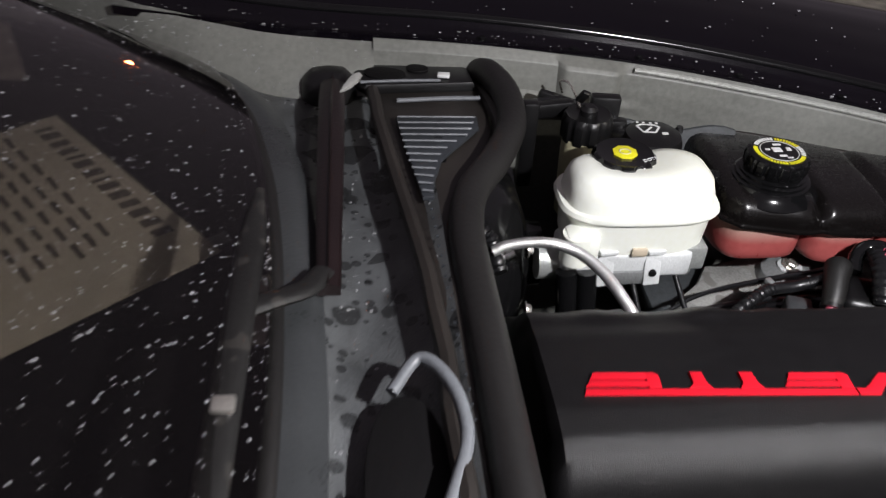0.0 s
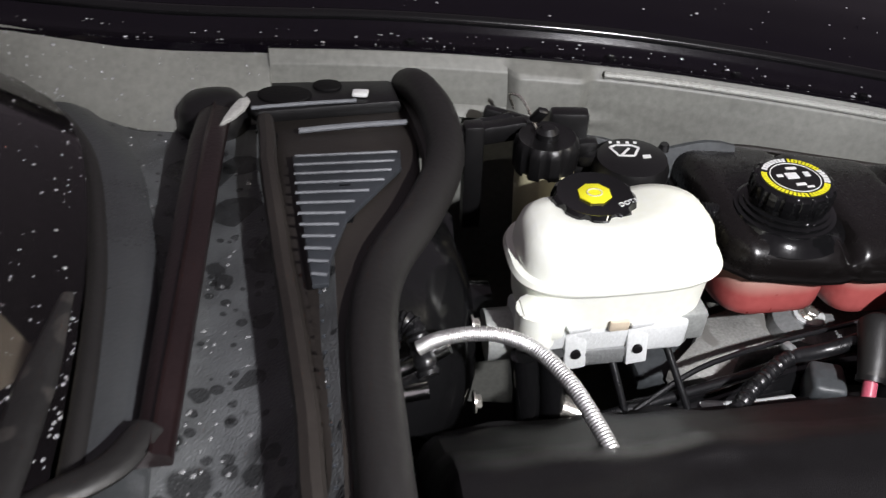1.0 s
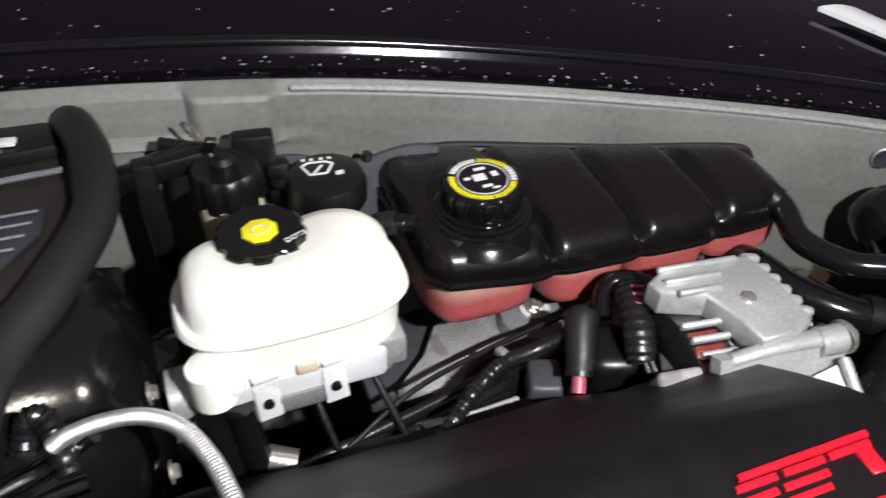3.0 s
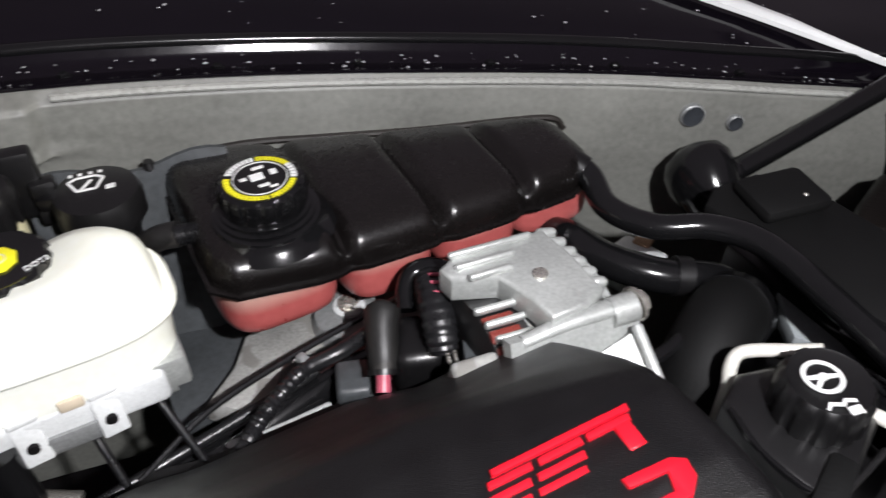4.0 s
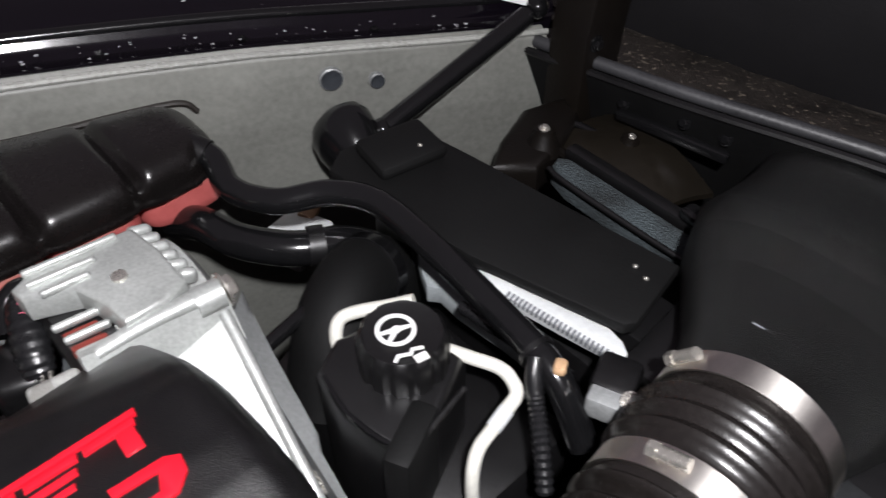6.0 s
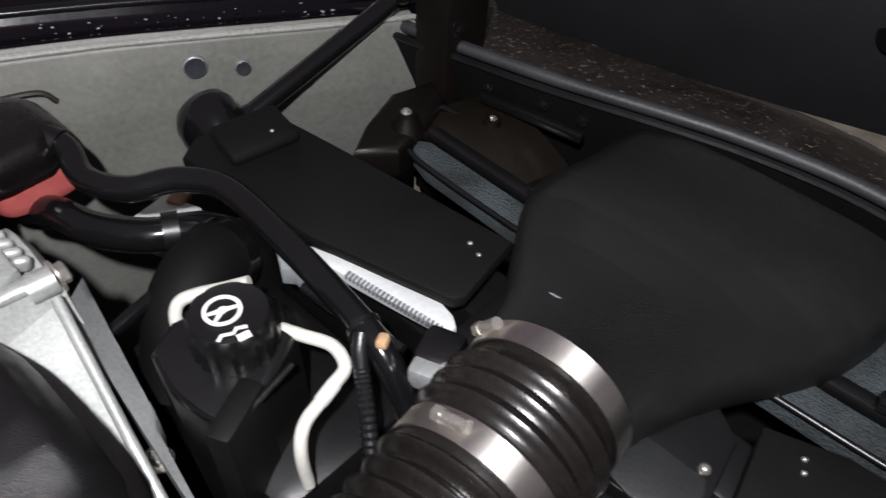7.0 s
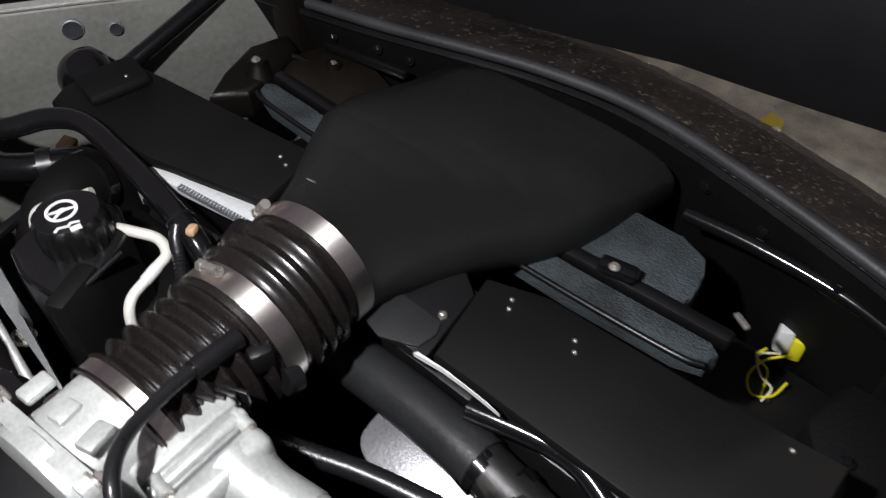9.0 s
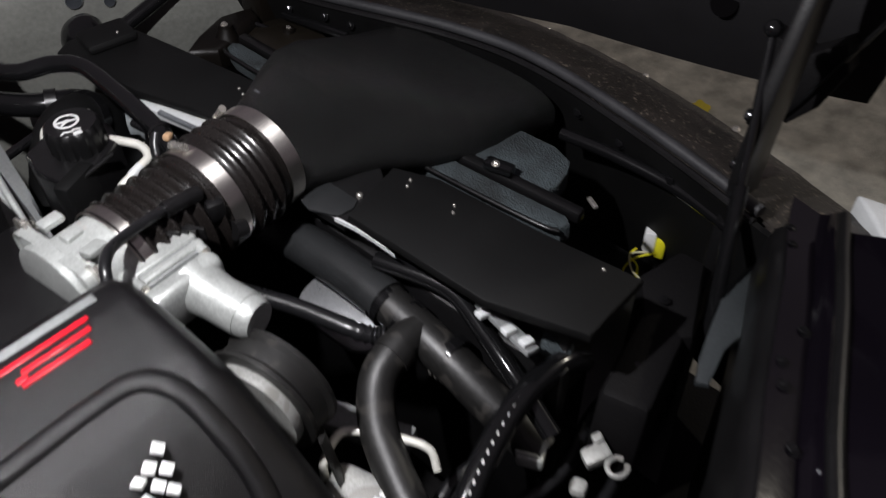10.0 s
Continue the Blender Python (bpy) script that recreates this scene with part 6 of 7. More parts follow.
    for k in range(4):
        bm = bmesh.new()
        rbox(bm, (0.560 + 0.009 * (k % 2), 0.215 - 0.034 * (k // 2) - 0.017 * (k % 2), 0.884), (0.010, 0.013, 0.008), 0.003, (0, 0, 6))
        part("boss", bm, CAST, tb)
    # sensor lead over the hose
    ml = thing("sensor_lead", (0.62, 0.13, 0.9), "black sensor cable crossing the intake hose", "cable")
    bm = bmesh.new()
    tube(bm, [(0.535, 0.070, 0.90), (0.546, 0.088, 0.935), (0.560, 0.108, 0.938), (0.583, 0.128, 0.927), (0.622, 0.139, 0.920), (0.662, 0.143, 0.914)], 0.0050, 12, 6)
    part("cable", bm, CABLE, ml)
    bm = bmesh.new()
    tube(bm, [(0.630, 0.1395, 0.919), (0.668, 0.144, 0.912)], 0.0075, 12, 1)
    rbox(bm, (0.674, 0.132, 0.894), (0.018, 0.014, 0.022), 0.004, (0, 0, -20))
    part("plug", bm, BLACK, ml)
    bm = bmesh.new()
    tube(bm, [(0.678, 0.118, 0.872), (0.690, 0.116, 0.868)], 0.010, 12, 4, radii=lambda t: 1 + 0.1 * math.sin(t * 30))
    part("sensor", bm, BLACK, ml)

    # moulded duct
    du = thing("intake_duct", (0.95, 0.19, 0.8), "wide grained black plastic air intake duct", "air duct")
    secs = [(0.752, 0.189, 0.055, 0.055, 0.868, 2.0), (0.772, 0.190, 0.056, 0.056, 0.868, 2.0), (0.80, 0.192, 0.063, 0.060, 0.870, 2.2), (0.84, 0.198, 0.082, 0.063, 0.868, 2.5), (0.88, 0.202, 0.104, 0.063, 0.861, 2.8), (0.92, 0.200, 0.122, 0.060, 0.851, 3.0), (0.96, 0.194, 0.132, 0.056, 0.839, 3.0), (1.0, 0.193, 0.138, 0.051, 0.827, 3.0), (1.04, 0.194, 0.144, 0.046, 0.815, 3.0), (1.075, 0.198, 0.148, 0.042, 0.805, 3.0), (1.11, 0.20, 0.152, 0.04, 0.796, 3.0)]
    line = []
    for i in range(len(secs) - 1):
        for k in range(3):
            t = k / 3
            line.append(tuple(a + (b - a) * t for a, b in zip(secs[i], secs[i + 1])))
    line.append(secs[-1])
    bm = bmesh.new()
    loft(bm, [[V(x, y + px, z + pz) for px, pz in stadium(a, b, 64, p)] for x, y, a, b, z, p in line], True)
    part("shell", bm, GRAIN, du)
    bm = bmesh.new()
    tube(bm, [(0.795 + 0.004 * k, 0.215 - 0.022 * k, 0.928 - 0.0025 * k * k) for k in range(4)], 0.0006, 6, 3)
    part("scuff", bm, SLATS, du, "pale scuffed moulding line")


# ---------------------------------------------------------------- radiator and front of the bay
def rivet(at, parent, r=0.0019):
    bm = bmesh.new()
    lathe(bm, [(r, 0), (r * 1.0, r * 0.5), (r * 0.6, r * 1.0), (r * 0.1, r * 1.15)], Matrix.Translation(at), 16)
    part("rivet", bm, ZINC, parent)


def make_radiator():
    rd = thing("radiator", (0.77, AXIS, 0.6), "white aluminium radiator under matt black cover plates", "radiator")
    bm = bmesh.new()
    rbox(bm, (0.835, 0.19, 0.68), (0.05, 0.74, 0.30), 0.004)
    part("core", bm, BLACK, rd, "dark radiator core")
    bm = bmesh.new()
    prism(bm, [(0.752, 0.425), (0.762, 0.42), (0.778, 0.37), (0.793, 0.306), (0.790, 0.290), (0.784, 0.281), (0.777, 0.280), (0.768, 0.33), (0.759, 0.385)], 0.836, 0.846, 0.001)
    part("top_tank", bm, ALU, rd, "bright aluminium top tank")
    for k in range(24):
        bm = bmesh.new()
        rbox(bm, (0.7625 + 0.00050 * k, 0.375 - 0.0038 * k, 0.8455), (0.006, 0.0019, 0.004), 0, (0, 0, 12))
        part("fin", bm, SLATS, rd)
    bm = bmesh.new()
    prism(bm, [(0.780, 0.500), (0.764, 0.478), (0.752, 0.455), (0.759, 0.446), (0.757, 0.425), (0.760, 0.380), (0.762, 0.330), (0.770, 0.328), (0.776, 0.39), (0.781, 0.432)], 0.78, 0.80, 0.002)
    part("side_bracket", bm, SATINGREY, rd, "pale side bracket")
    bm = bmesh.new()
    tube(bm, [(0.738, 0.40, 0.832), (0.743, 0.345, 0.834), (0.748, 0.30, 0.834)], 0.0050, 10, 14, radii=lambda t: 1 + 0.1 * math.sin(t * 180))
    part("ribbed_lead", bm, CABLE, rd, "ribbed black lead")
    sL = thing("shroud_plate", (0.81, 0.42, 0.85), "matt black radiator cover plate with rivets", "cover plate", "shroud plates")
    bm = bmesh.new()
    prism(bm, [(0.745, 0.57), (0.768, 0.585), (0.815, 0.582), (0.842, 0.55), (0.848, 0.50), (0.868, 0.30), (0.800, 0.288), (0.792, 0.293), (0.789, 0.304), (0.775, 0.36), (0.761, 0.416)], 0.848, 0.860, 0.003)
    part("plate", bm, MATT, sL)
    bm = bmesh.new()
    rbox(bm, (0.803, 0.543, 0.867), (0.066, 0.052, 0.014), 0.006, (0, 0, -10))
    part("raised_end", bm, MATT, sL)
    for p in ((0.8425, 0.322, 0.860), (0.838, 0.309, 0.860), (0.812, 0.528, 0.8735)):
        rivet(p, sL)
    sR = thing("shroud_plate", (0.82, -0.06, 0.85), "matt black radiator cover plate with paired rivets", "cover plate", "shroud plates")
    bm = bmesh.new()
    prism(bm, [(0.772, 0.062), (0.855, 0.080), (0.872, 0.03), (0.876, -0.10), (0.885, -0.205), (0.80, -0.205), (0.772, -0.11)], 0.848, 0.860, 0.003)
    part("plate", bm, MATT, sR)
    for p in ((0.850, 0.050, 0.860), (0.841, 0.046, 0.860), (0.850, -0.010, 0.860), (0.841, -0.016, 0.860), (0.871, -0.171, 0.860)):
        rivet(p, sR)
    mid = thing("shroud_step", (0.81, 0.12, 0.83), "lower satin black shroud step below the duct", "cover plate")
    bm = bmesh.new()
    prism(bm, [(0.775, 0.075), (0.850, 0.088), (0.872, 0.12), (0.87, 0.29), (0.785, 0.285), (0.772, 0.16)], 0.825, 0.837, 0.003)
    part("plate", bm, BLACK, mid)
    rivet((0.816, 0.093, 0.837), mid, 0.004)
    bm = bmesh.new()
    prism(bm, [(0.772, 0.142), (0.784, 0.154), (0.810, 0.146), (0.809, 0.088), (0.797, 0.083), (0.779, 0.086), (0.766, 0.117)], 0.8365, 0.8395, 0.001)
    part("bare_panel", bm, SATINBLACK, mid, "satin bare metal panel")
    bm = bmesh.new()
    prism(bm, [(0.769, 0.081), (0.7722, 0.079), (0.7740, 0.050), (0.7728, 0.012), (0.7712, -0.002), (0.7726, 0.030), (0.7722, 0.055)], 0.842, 0.8465)
    part("bright_edge", bm, ALU, mid, "bright bare metal edge")
    bm = bmesh.new()
    rbox(bm, (0.789, 0.02, 0.80), (0.010, 0.016, 0.012), 0.002)
    part("tab", bm, ALU, mid)

    # felt-like filter panels ahead of the shroud, one on each side of the duct
    def filter_panel(side, label):
        def my(y):
            return y if side < 0 else 2 * AXIS - y + 0.005
        fp = thing("air_filter_panel", (0.97, my(0.03), 0.80), label, "air filter", "air filter panels")
        front = [(0.920, 0.20), (0.948, 0.20), (0.947, 0.05), (0.951, -0.055), (0.952, -0.078), (0.945, -0.088), (0.934, -0.084), (0.926, -0.060), (0.921, 0.04)]
        back = [(0.966, 0.19), (1.03, 0.12), (1.042, 0.05), (1.042, 0.000), (1.031, -0.028), (1.012, -0.038), (0.985, -0.042), (0.970, -0.038), (0.966, 0.03)]
        for out in (front, back) if side < 0 else (front,):
            bm = bmesh.new()
            prism(bm, [(x, my(y)) for x, y in (out if side < 0 else out[::-1])], 0.79, 0.815, 0.002, seg=2)
            part("felt_panel", bm, FILTER, fp)
        bm = bmesh.new()
        rbox(bm, (0.959, my(0.06), 0.812), (0.015, 0.30, 0.016), 0.004, (0, 0, -2 * side))
        part("bar", bm, BLACK, fp, "black dividing bar")
        bm = bmesh.new()
        tube(bm, [(x, my(y), z) for x, y, z in ((0.915, 0.20, 0.815), (0.917, 0.04, 0.8155), (0.922, -0.06, 0.815), (0.929, -0.084, 0.813))], 0.0028, 10, 4)
        part("edge_trim", bm, BLACK, fp, "thin edge trim")
        return my
    filter_panel(-1, "grey-blue fibrous air filter panel split by a black bar")
    filter_panel(1, "grey-blue fibrous filter panel in shadow of the duct")
    la = thing("filter_latch", (0.955, 0.02, 0.83), "black plastic latch with a bright screw", "latch")
    bm = bmesh.new()
    rbox(bm, (0.958, 0.018, 0.828), (0.016, 0.036, 0.012), 0.004, (0, 0, 10))
    part("body", bm, GLOSS, la)
    hexbolt("screw", (0.954, 0.020, 0.833), 0.0034, la)
    bm = bmesh.new()
    rbox(bm, (0.992, -0.085, 0.81), (0.018, 0.006, 0.004), 0.0015, (0, 0, 60))
    tagged(part("bright_clip", bm, ZINC), "bright metal spring clip by the filter panel", "clip")
    lb = thing("filter_latch", (0.955, 0.33, 0.83), "black plastic latch with a bright screw by the duct", "latch")
    bm = bmesh.new()
    rbox(bm, (0.956, 0.332, 0.826), (0.018, 0.04, 0.012), 0.004, (0, 0, -10))
    part("body", bm, GLOSS, lb)
    hexbolt("screw", (0.953, 0.327, 0.831), 0.004, lb)
    # grimy lamp bracket in the corner beside the nose
    hb = thing("lamp_bracket", (0.96, 0.52, 0.78), "grimy brown-black lamp bracket bolted in the nose corner", "bracket")
    bm = bmesh.new()
    prism(bm, [(0.890, 0.520), (0.930, 0.545), (0.985, 0.566), (1.035, 0.552), (1.022, 0.520), (0.985, 0.506), (0.958, 0.496), (0.925, 0.490)], 0.770, 0.812, 0.010, seg=4)
    part("body", bm, GRIME, hb)
    bm = bmesh.new()

    def smoky(u, v):
        x, y = 0.972 + 0.105 * u - 0.02 * v, 0.528 - 0.135 * v - 0.02 * u
        return (x, y, 0.778 + 0.022 * math.sin(2.4 * v + 0.5) + 0.010 * math.sin(3 * u) - 0.012 * u * v)
    sheet(bm, smoky, 20, 20, (0, 0, -0.006))
    part("side_panel", bm, AMBER, hb, "smoky brown plastic panel")
    bm = bmesh.new()
    tube(bm, [(0.972, 0.525, 0.795), (0.966, 0.480, 0.802), (0.958, 0.430, 0.798), (0.952, 0.395, 0.788)], 0.0050, 8, 4)
    part("panel_lip", bm, GRIME, hb)
    for x, y, z, r, a in ((0.957, 0.512, 0.812, 0.014, 20), (1.024, 0.458, 0.798, 0.012, -15)):
        bm = bmesh.new()
        lathe(bm, [(r * 1.3, -0.012), (r * 1.1, 0.0), (r * 0.8, 0.008), (r * 0.75, 0.014), (r * 0.3, 0.015)], pose(x, y, z, 0, 8, a), 20)
        part("lug", bm, GRIME, hb)
    hexbolt("bolt", (0.957, 0.512, 0.827), 0.0036, hb)
    hexbolt("bolt", (1.025, 0.457, 0.812), 0.0030, hb)
    bm = bmesh.new()
    tube(bm, [(0.986, 0.545, 0.806), (1.012, 0.520, 0.802), (1.020, 0.486, 0.800), (1.046, 0.470, 0.795)], 0.0042, 10, 5)
    part("strap", bm, GLOSS, hb, "glossy black wire strap")
    bm = bmesh.new()
    rbox(bm, (1.052, 0.430, 0.815), (0.010, 0.12, 0.010), 0.002, (0, 0, 8))
    part("rail", bm, GLOSS, hb, "thin glossy edge rail")
    # dark floor of the nose and of the bay
    bm = bmesh.new()
    prism(bm, [(0.86, -0.28), (1.13, -0.20), (1.15, 0.2), (1.08, 0.58), (0.86, 0.64)], 0.60, 0.615)
    tagged(part("nose_undertray", bm, BLACK), "black plastic undertray inside the nose", "undertray")
    bm = bmesh.new()
    prism(bm, [(-0.45, -0.66), (1.22, -0.62), (1.26, 0.2), (1.22, 1.0), (-0.45, 1.05)], 0.30, 0.32)
    tagged(part("engine_undertray", bm, INTERIOR), "dark undertray below the engine", "undertray")
    bm = bmesh.new()
    sheet(bm, lambda u, v: (0.02, -0.55 + 1.5 * u, 0.30 + 0.62 * v), 8, 8, (-0.01, 0, 0))
    tagged(part("firewall", bm, BLACK), "black firewall behind the engine", "firewall", kind="structure")


def make_passenger_bits():
    # thick coolant pipe, tee and hoses in front of the engine
    rp = thing("radiator_hose", (0.76, 0.05, 0.75), "satin black radiator pipe with a rubber tee", "hose")
    bm = bmesh.new()
    tube(bm, [(0.762, 0.19, 0.775), (0.762, 0.10, 0.785), (0.760, 0.04, 0.788), (0.757, 0.0, 0.788)], 0.0235, 22, 4)
    part("pipe", bm, SATINBLACK, rp, "satin black pipe")
    bm = bmesh.new()
    tube(bm, [(0.758, 0.005, 0.788), (0.755, -0.04, 0.782), (0.752, -0.09, 0.772), (0.75, -0.14, 0.755), (0.752, -0.2, 0.73)], 0.021, 18, 5)
    part("tee", bm, RUBBER, rp)
    for y in (0.0, -0.03, -0.085):
        bm = bmesh.new()
        tube(bm, [(0.757, y + 0.006, 0.786 + 0.15 * min(0, y)), (0.756, y - 0.006, 0.784 + 0.15 * min(0, y))], 0.0235, 18, 1)
        part("clamp", bm, GLOSS, rp)
    bm = bmesh.new()
    tube(bm, [(0.752, -0.045, 0.785), (0.720, -0.046, 0.785), (0.690, -0.052, 0.775), (0.664, -0.075, 0.757), (0.645, -0.11, 0.745), (0.625, -0.16, 0.735), (0.60, -0.25, 0.72)], 0.0185, 18, 6)
    part("branch", bm, RUBBER, rp, "matt rubber branch hose")
    bm = bmesh.new()
    tube(bm, [(0.726, -0.046, 0.785), (0.712, -0.047, 0.783)], 0.0205, 18, 1)
    part("joint", bm, RUBBER, rp)
    hp = thing("rubber_pipe", (0.78, -0.08, 0.79), "thin glossy black pipe beside the cover plate", "pipe")
    bm = bmesh.new()
    tube(bm, [(0.775, 0.03, 0.815), (0.79, -0.03, 0.815), (0.792, -0.065, 0.812), (0.780, -0.105, 0.805), (0.764, -0.155, 0.795), (0.75, -0.21, 0.77)], 0.0095, 14, 6)
    part("pipe", bm, GLOSS, hp)
    fh = thing("fuel_hose", (0.73, -0.18, 0.79), "black rubber hose with rows of pale print", "hose")
    pts = [(0.835, -0.185, 0.775), (0.808, -0.178, 0.79), (0.757, -0.174, 0.796), (0.700, -0.182, 0.792), (0.648, -0.196, 0.780), (0.60, -0.215, 0.76)]
    bm = bmesh.new()
    tube(bm, pts, 0.0125, 18, 8)
    part("hose", bm, GLOSS, fh)
    line = spline(pts, 12)
    for i in range(8, 54, 2):
        p = line[i]
        d = (line[i + 1] - line[i - 1]).normalized()
        a = math.degrees(math.atan2(d.y, d.x))
        bm = bmesh.new()
        rbox(bm, p + V(-0.0058, -0.004, 0.0112), (0.0036, 0.0022, 0.0006), 0, (-32, 0, a))
        part("print_bar", bm, PRINT, fh)
    # loom with a bright spiral end
    bm = bmesh.new()
    tube(bm, [(0.66, 0.13, 0.80), (0.69, 0.06, 0.795), (0.712, -0.01, 0.79), (0.724, -0.03, 0.79)], 0.009, 12, 14, radii=lambda t: 1 + (0.12 * math.sin(t * 170) if t > 0.6 else 0))
    tagged(part("wiring_loom", bm, CABLE), "black wiring loom with a ribbed sleeve end", "cable")
    # fan shroud with a bright disc
    fs = thing("fan_shroud", (0.73, 0.08, 0.62), "black fan shroud with a satin grey panel", "fan shroud")
    bm = bmesh.new()
    rbox(bm, (0.796, 0.19, 0.62), (0.02, 0.76, 0.36), 0.006)
    part("frame", bm, BLACK, fs)
    bm = bmesh.new()
    prism(bm, stadium(0.030, 0.058, 32, 3), 0, 0.012, 0.003, pose(0.745, 0.055, 0.735, 0, -18, 0))
    part("panel", bm, SATIN, fs, "satin grey panel")
    # belt pulley and idlers
    pu = thing("belt_pulley", (0.60, -0.02, 0.8), "black belt pulley with a pale worn face", "pulley")
    m = Matrix.Translation((0.590, -0.012, 0.812)) @ pose(0, 0, 0, 0, 90, 0) @ pose(0, 0, 0, -12, 0, 0)
    bm = bmesh.new()
    lathe(bm, [(0.048, 0.0), (0.058, 0.0), (0.058, 0.004), (0.054, 0.008), (0.054, 0.024), (0.058, 0.028), (0.058, 0.032), (0.046, 0.032)], m, 40)
    part("rim", bm, RUBBER, pu)
    bm = bmesh.new()
    lathe(bm, [(0.046, -0.010), (0.047, -0.004), (0.046, 0.0), (0.01, -0.001)], m, 40)
    part("face", bm, WORN, pu, "pale worn face")
    bl = thing("drive_belt", (0.61, 0.0, 0.7), "black ribbed drive belt", "belt")
    for y0, y1 in ((0.046, 0.06), (-0.07, -0.09)):
        bm = bmesh.new()
        tube(bm, [(0.606, y0, 0.80), (0.606, y1, 0.72), (0.606, y1, 0.62)], 0.010, 8, 3, flat=0.3)
        part("belt_run", bm, RUBBER, bl)
    wb = thing("alloy_housing", (0.63, -0.12, 0.68), "dull cast alloy housing with a looped bright pipe", "pump housing")
    bm = bmesh.new()
    rbox(bm, (0.608, -0.115, 0.72), (0.055, 0.085, 0.05), 0.012, (0, -10, 15), 3)
    part("casting", bm, WORN, wb)
    bm = bmesh.new()
    tube(bm, [(0.602, -0.066, 0.73), (0.606, -0.064, 0.75), (0.632, -0.057, 0.756), (0.648, -0.070, 0.755), (0.668, -0.102, 0.752), (0.678, -0.127, 0.748), (0.672, -0.142, 0.735)], 0.0042, 12, 6)
    part("pipe", bm, WTUBE, wb, "bent bright pipe")
    for k in range(2):
        bm = bmesh.new()
        rbox(bm, (0.612 + 0.008 * k, -0.128, 0.7465), (0.005, 0.012, 0.0015), 0.0005, (0, -10, 15))
        part("mark", bm, PRINT, wb)
    fl = thing("frame_plate", (0.66, -0.02, 0.7), "dull grey frame plate beside the belt", "plate")
    bm = bmesh.new()
    rbox(bm, (0.665, -0.04, 0.715), (0.03, 0.12, 0.02), 0.004, (0, 0, 20))
    part("plate", bm, STEEL, fl)
    # fittings by the passenger's fender
    ft = thing("pipe_fitting", (0.755, -0.17, 0.70), "bright brass-ended pipe fitting on an alloy block", "fitting")
    bm = bmesh.new()
    lathe(bm, [(0.010, 0), (0.010, 0.010), (0.012, 0.012), (0.012, 0.020), (0.009, 0.022), (0.009, 0.026), (0.011, 0.028), (0.008, 0.040), (0.006, 0.046)], pose(0.752, -0.170, 0.726, 0, 24, 0) @ Matrix.Diagonal((0.75, 0.75, 0.85, 1)), 18)
    part("stub", bm, ZINC, ft)
    bm = bmesh.new()
    rbox(bm, (0.745, -0.194, 0.735), (0.036, 0.026, 0.014), 0.004, (0, 10, 25))
    part("block", bm, CAST, ft)
    for k in range(4):
        bm = bmesh.new()
        rbox(bm, (0.733 + 0.0075 * k, -0.196 + 0.002 * k, 0.744 - 0.001 * k), (0.003, 0.022, 0.006), 0.0012, (0, 10, 25))
        part("block_fin", bm, CAST, ft)
    pk = thing("pale_connector", (0.785, -0.245, 0.715), "pale grey plastic connector with a loop", "connector")
    bm = bmesh.new()
    rbox(bm, (0.783, -0.240, 0.728), (0.027, 0.018, 0.014), 0.003, (0, -12, -30))
    rbox(bm, (0.794, -0.233, 0.736), (0.011, 0.010, 0.009), 0.0025, (0, -12, -30))
    part("body", bm, WORN, pk)
    bm = bmesh.new()
    tube(bm, [(0.784 + 0.010 * math.cos(a), -0.262 + 0.009 * math.sin(a), 0.730) for a in np.linspace(0, 5.6, 12)], 0.0028, 10, 3)
    part("loop", bm, WORN, pk)
    pm = thing("pale_connector", (0.745, -0.238, 0.715), "small pale grey plastic connector low in the bay", "connector")
    bm = bmesh.new()
    rbox(bm, (0.748, -0.245, 0.722), (0.018, 0.016, 0.012), 0.005, (0, 10, 20))
    part("body", bm, WORN, pm)
    lm = thing("low_loom", (0.77, -0.22, 0.70), "black taped wiring loom running under the fittings", "cable")
    for k, (y, z, r) in enumerate(((-0.215, 0.703, 0.008), (-0.262, 0.708, 0.006), (-0.150, 0.690, 0.007))):
        bm = bmesh.new()
        tube(bm, [(0.60, y - 0.02, z - 0.03), (0.68, y + 0.006, z), (0.76, y - 0.004, z), (0.84, y + 0.012, z - 0.01), (0.92, y + 0.02, z - 0.05)], r, 12, 6)
        part("cable", bm, CABLE, lm)
    # bright stuff at the plate's rear edge
    cl = thing("radiator_clip", (0.80, -0.09, 0.8), "bright steel clip strip below the cover plate", "clip")
    bm = bmesh.new()
    rbox(bm, (0.785, -0.128, 0.825), (0.016, 0.075, 0.006), 0.002, (0, 15, -12))
    part("strip", bm, STEEL, cl)
    for y in (-0.105, -0.135, -0.155):
        bm = bmesh.new()
        rbox(bm, (0.779, y, 0.831), (0.014, 0.010, 0.006), 0.002, (0, 15, -12))
        part("lug", bm, ALU, cl)
    bb = thing("blue_connector", (0.80, -0.175, 0.8), "grey-blue plug under the printed hose", "connector")
    bm = bmesh.new()
    rbox(bm, (0.818, -0.165, 0.79), (0.03, 0.03, 0.05), 0.005, (0, 20, 20))
    part("body", bm, FILTER, bb)
    # yellow and white plug with wires in the nose
    yp = thing("yellow_connector", (1.14, -0.11, 0.63), "yellow and white plug on loose wires in the nose", "connector")
    bm = bmesh.new()
    rbox(bm, (1.130, -0.102, 0.662), (0.016, 0.016, 0.034), 0.003, (0, 0, 20))
    part("white_half", bm, PRINT, yp, "white label half")
    bm = bmesh.new()
    rbox(bm, (1.132, -0.117, 0.658), (0.017, 0.013, 0.032), 0.003, (0, 0, 20))
    part("yellow_half", bm, YELLOW, yp, "yellow half")
    bm = bmesh.new()
    rbox(bm, (1.135, -0.118, 0.685), (0.014, 0.014, 0.014), 0.004)
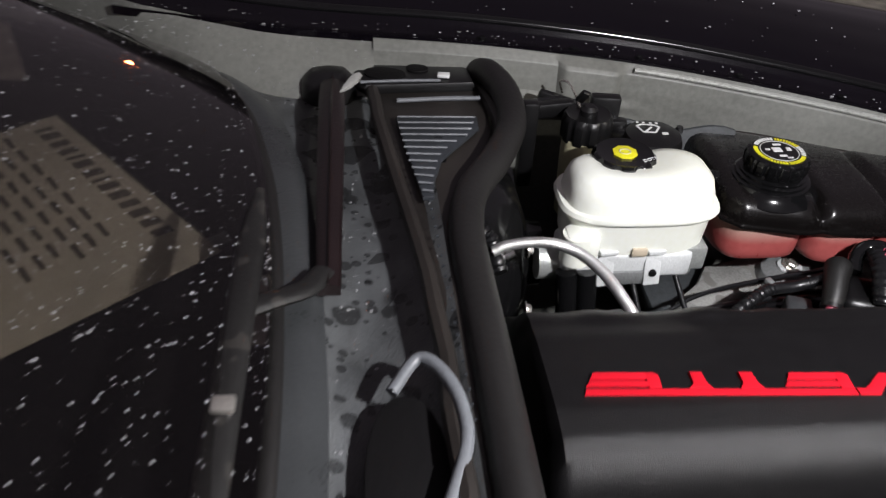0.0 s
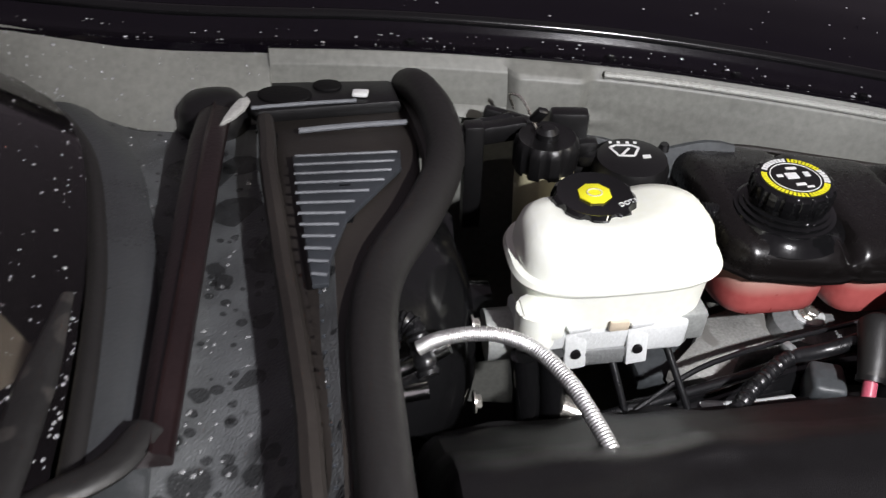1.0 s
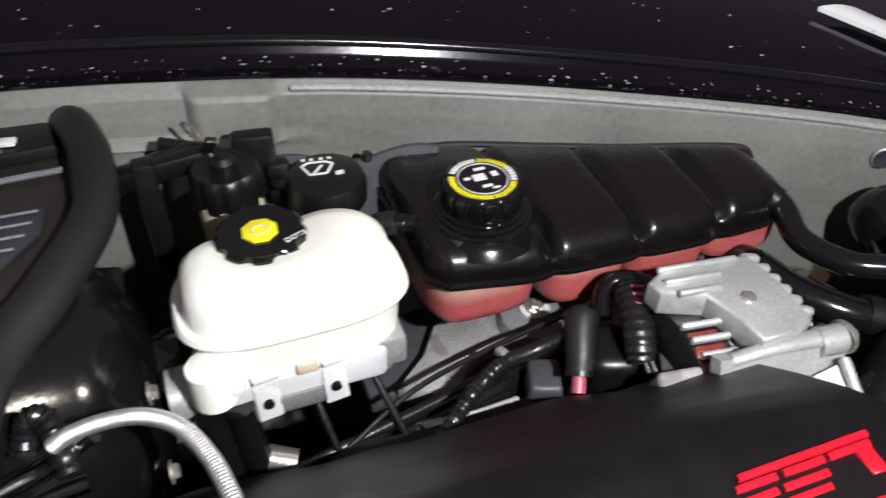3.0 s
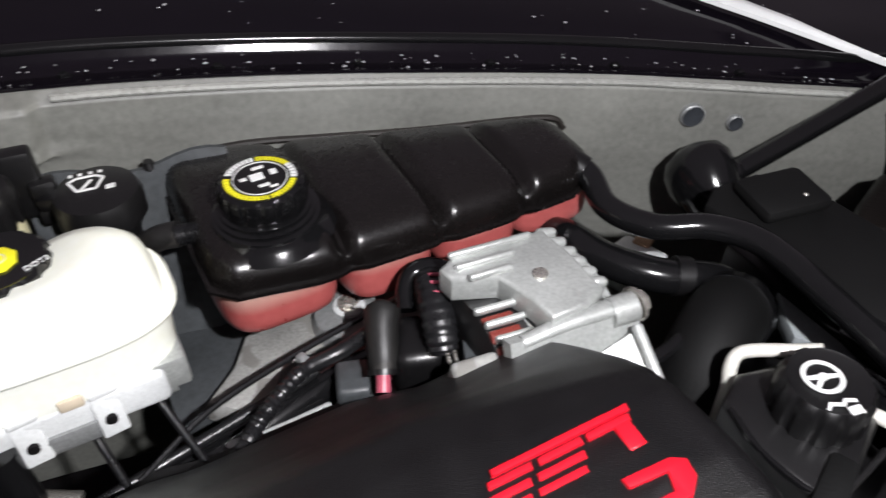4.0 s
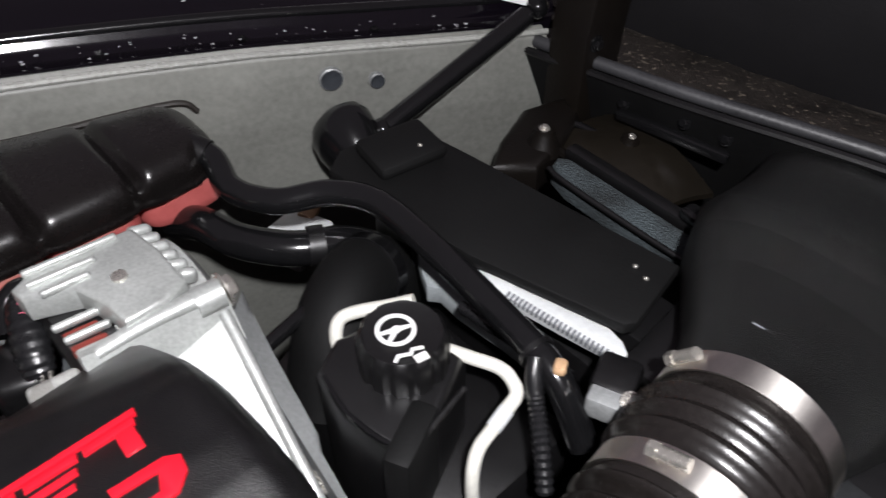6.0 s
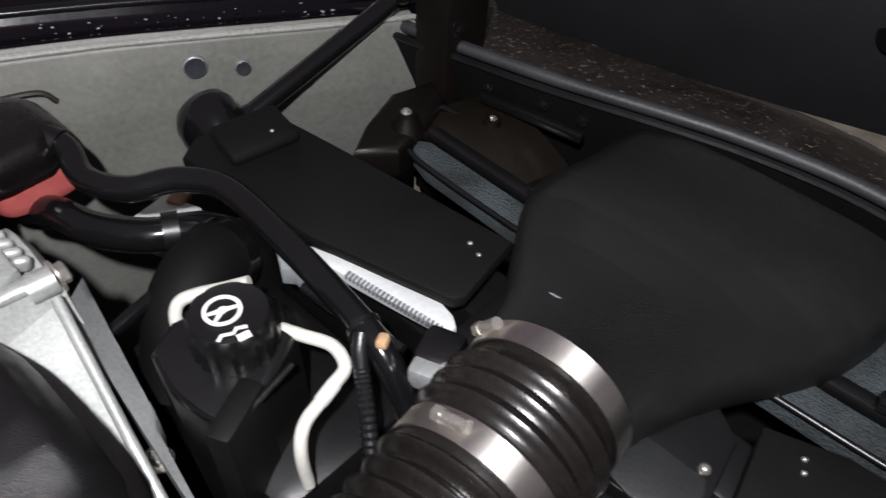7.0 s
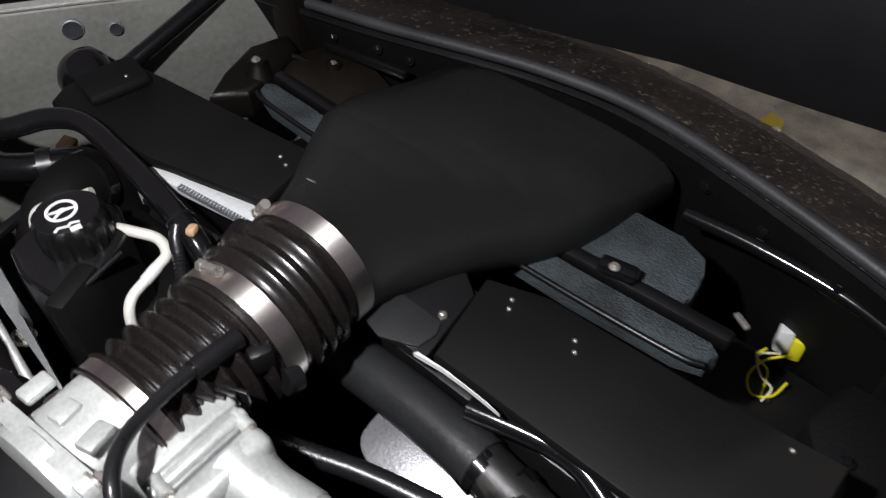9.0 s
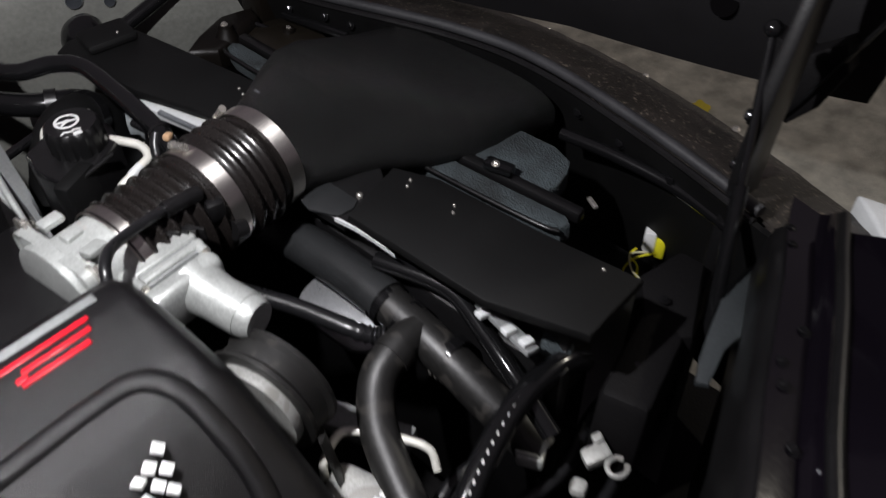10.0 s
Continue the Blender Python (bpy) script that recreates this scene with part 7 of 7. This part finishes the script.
    part("holder", bm, BLACK, yp)
    wires = (
        (YELLOW, ((1.122, -0.116, 0.652), (1.104, -0.098, 0.645), (1.088, -0.092, 0.630), (1.078, -0.104, 0.618), (1.084, -0.122, 0.625), (1.098, -0.128, 0.640))),
        (IVORY, ((1.118, -0.108, 0.652), (1.106, -0.090, 0.646), (1.092, -0.102, 0.636), (1.090, -0.118, 0.628), (1.076, -0.116, 0.618))),
        (YELLOW, ((1.112, -0.094, 0.655), (1.108, -0.088, 0.640), (1.098, -0.106, 0.640), (1.086, -0.112, 0.615))))
    for ma, line in wires:
        bm = bmesh.new()
        tube(bm, line, 0.0014, 8, 6)
        part("wire", bm, ma, yp)
    bm = bmesh.new()
    tube(bm, [(1.095, -0.118, 0.628), (1.075, -0.124, 0.605), (1.050, -0.130, 0.59), (1.01, -0.142, 0.60)], 0.0036, 8, 14, radii=lambda t: 1 + 0.15 * math.sin(t * 170))
    part("lead", bm, CABLE, yp, "ribbed black lead")
    # bracket and housing carry the darkness of the unlit void in their colour
    nb = thing("nose_bracket", (1.0, -0.19, 0.7), "bracket coloured near-black for the unlit void beside the cover plate", "bracket")
    bm = bmesh.new()
    prism(bm, [(0.90, -0.215), (0.97, -0.165), (1.03, -0.18), (1.03, -0.21), (0.93, -0.25)], 0.62, 0.77, 0.006)
    part("body", bm, INTERIOR, nb)
    bm = bmesh.new()
    rbox(bm, (0.92, -0.22, 0.72), (0.24, 0.05, 0.10), 0.01, (0, 8, 12))
    hlh = thing("headlamp_housing", (0.92, -0.22, 0.67), "headlamp housing coloured near-black for the void by the passenger fender", "housing")
    part("shell", bm, INTERIOR, hlh)
    for x, y in ((0.86, -0.228), (0.95, -0.205)):
        hexbolt("screw", (x, y, 0.775), 0.004, hlh, metal=GLOSS)
    # driver's side: horn-like dark dome and recess by the strut
    ho = thing("horn", (0.83, 0.63, 0.78), "glossy black horn trumpet by the inner fender wall", "horn")
    m = Matrix.Translation((0.812, 0.634, 0.818)) @ pose(0, 0, 0, -62, 18, 0) @ Matrix.Diagonal((0.78, 0.95, 0.9, 1))
    bm = bmesh.new()
    lathe(bm, [(0.015, -0.05), (0.030, -0.03), (0.038, 0.0), (0.038, 0.018), (0.032, 0.030), (0.018, 0.038), (0.004, 0.040)], m, 32)
    part("bell", bm, GLOSS, ho)
    # no clear cover is built: a white strip paints a reflection on the skin
    hl = thing("headlight", (1.03, 0.75, 0.85), "white strip painted as a reflection along the fender paint", "headlight")
    bm = bmesh.new()
    left = [V(1.066, 0.640, 0.872), V(0.958, 0.738, 0.910), V(0.860, 0.850, 0.939)]
    right = [V(1.067, 0.642, 0.872), V(0.994, 0.726, 0.905), V(0.900, 0.838, 0.937)]

    def reflection_strip(u, v):
        i, k = min(int(2 * u), 1), 2 * u - min(int(2 * u), 1)
        return tuple(left[i].lerp(left[i + 1], k).lerp(right[i].lerp(right[i + 1], k), v) + V(0, 0, 0.003 * math.sin(math.pi * v)))
    sheet(bm, reflection_strip, 16, 6, (0, 0, -0.005))
    part("bright_edge", bm, PRINT, hl, "white strip laid on as a painted reflection")
    hr = thing("headlight", (1.18, -0.32, 0.77), "pale blue-grey headlight corner by the bumper end", "headlight")
    bm = bmesh.new()
    prism(bm, [(1.205, -0.296), (1.212, -0.345), (1.150, -0.372), (1.140, -0.352), (1.180, -0.318)], 0.755, 0.800, 0.006, seg=3)
    part("lens_edge", bm, ALU, hr)
    # coiled spring clamp by the rubber tee
    bm = bmesh.new()
    tube(bm, [(0.747 + 0.012 * math.cos(a), -0.073 - 0.0022 * a * 0.5, 0.762 + 0.012 * math.sin(a)) for a in np.linspace(0, 22, 60)], 0.0016, 6, 2)
    tagged(part("spring_clamp", bm, ZINC), "bright coiled spring clamp under the rubber tee", "clamp")


make_ground()
wy, wz = make_fender(1)
make_fender(-1)
make_front()
make_hood()
gas_strut((0.852, 0.632, 0.815), (1.05, 0.612, 0.882), "black gas strut holding up the hood by the fender", 0.0105, 0.93)
gas_strut((0.96, -0.258, 0.72), (1.102, -0.184, 1.007), "black gas strut holding up the hood by the passenger fender", 0.008)
cowl_top, base_x = make_cowl()
make_side_corner(wy, wz)
make_windshield(base_x)
make_wiper()
make_grille()
make_brakes()
make_washer()
make_tank()
make_rail()
make_alternator()
make_covers()
make_engine()
make_power_steering()
make_intake()
make_radiator()
make_passenger_bits()


def on_fender():
    x = random.uniform(-0.3, 1.0)
    d = random.choice((random.uniform(0.02, 0.055), random.uniform(0.07, 0.2)))
    z = 0.002 if d < 0.06 else curve_at([(0.068, 0.012), (0.085, 0.0245), (0.12, 0.0405), (0.16, 0.0505), (0.20, 0.0505)], d)
    return V(x, wy(x) + d, wz(x) + z), (0, 0, 1)


drops("fender_raindrops", on_fender, 260, 0.0008, 0.0019, "raindrops on the black fender edge and paint")
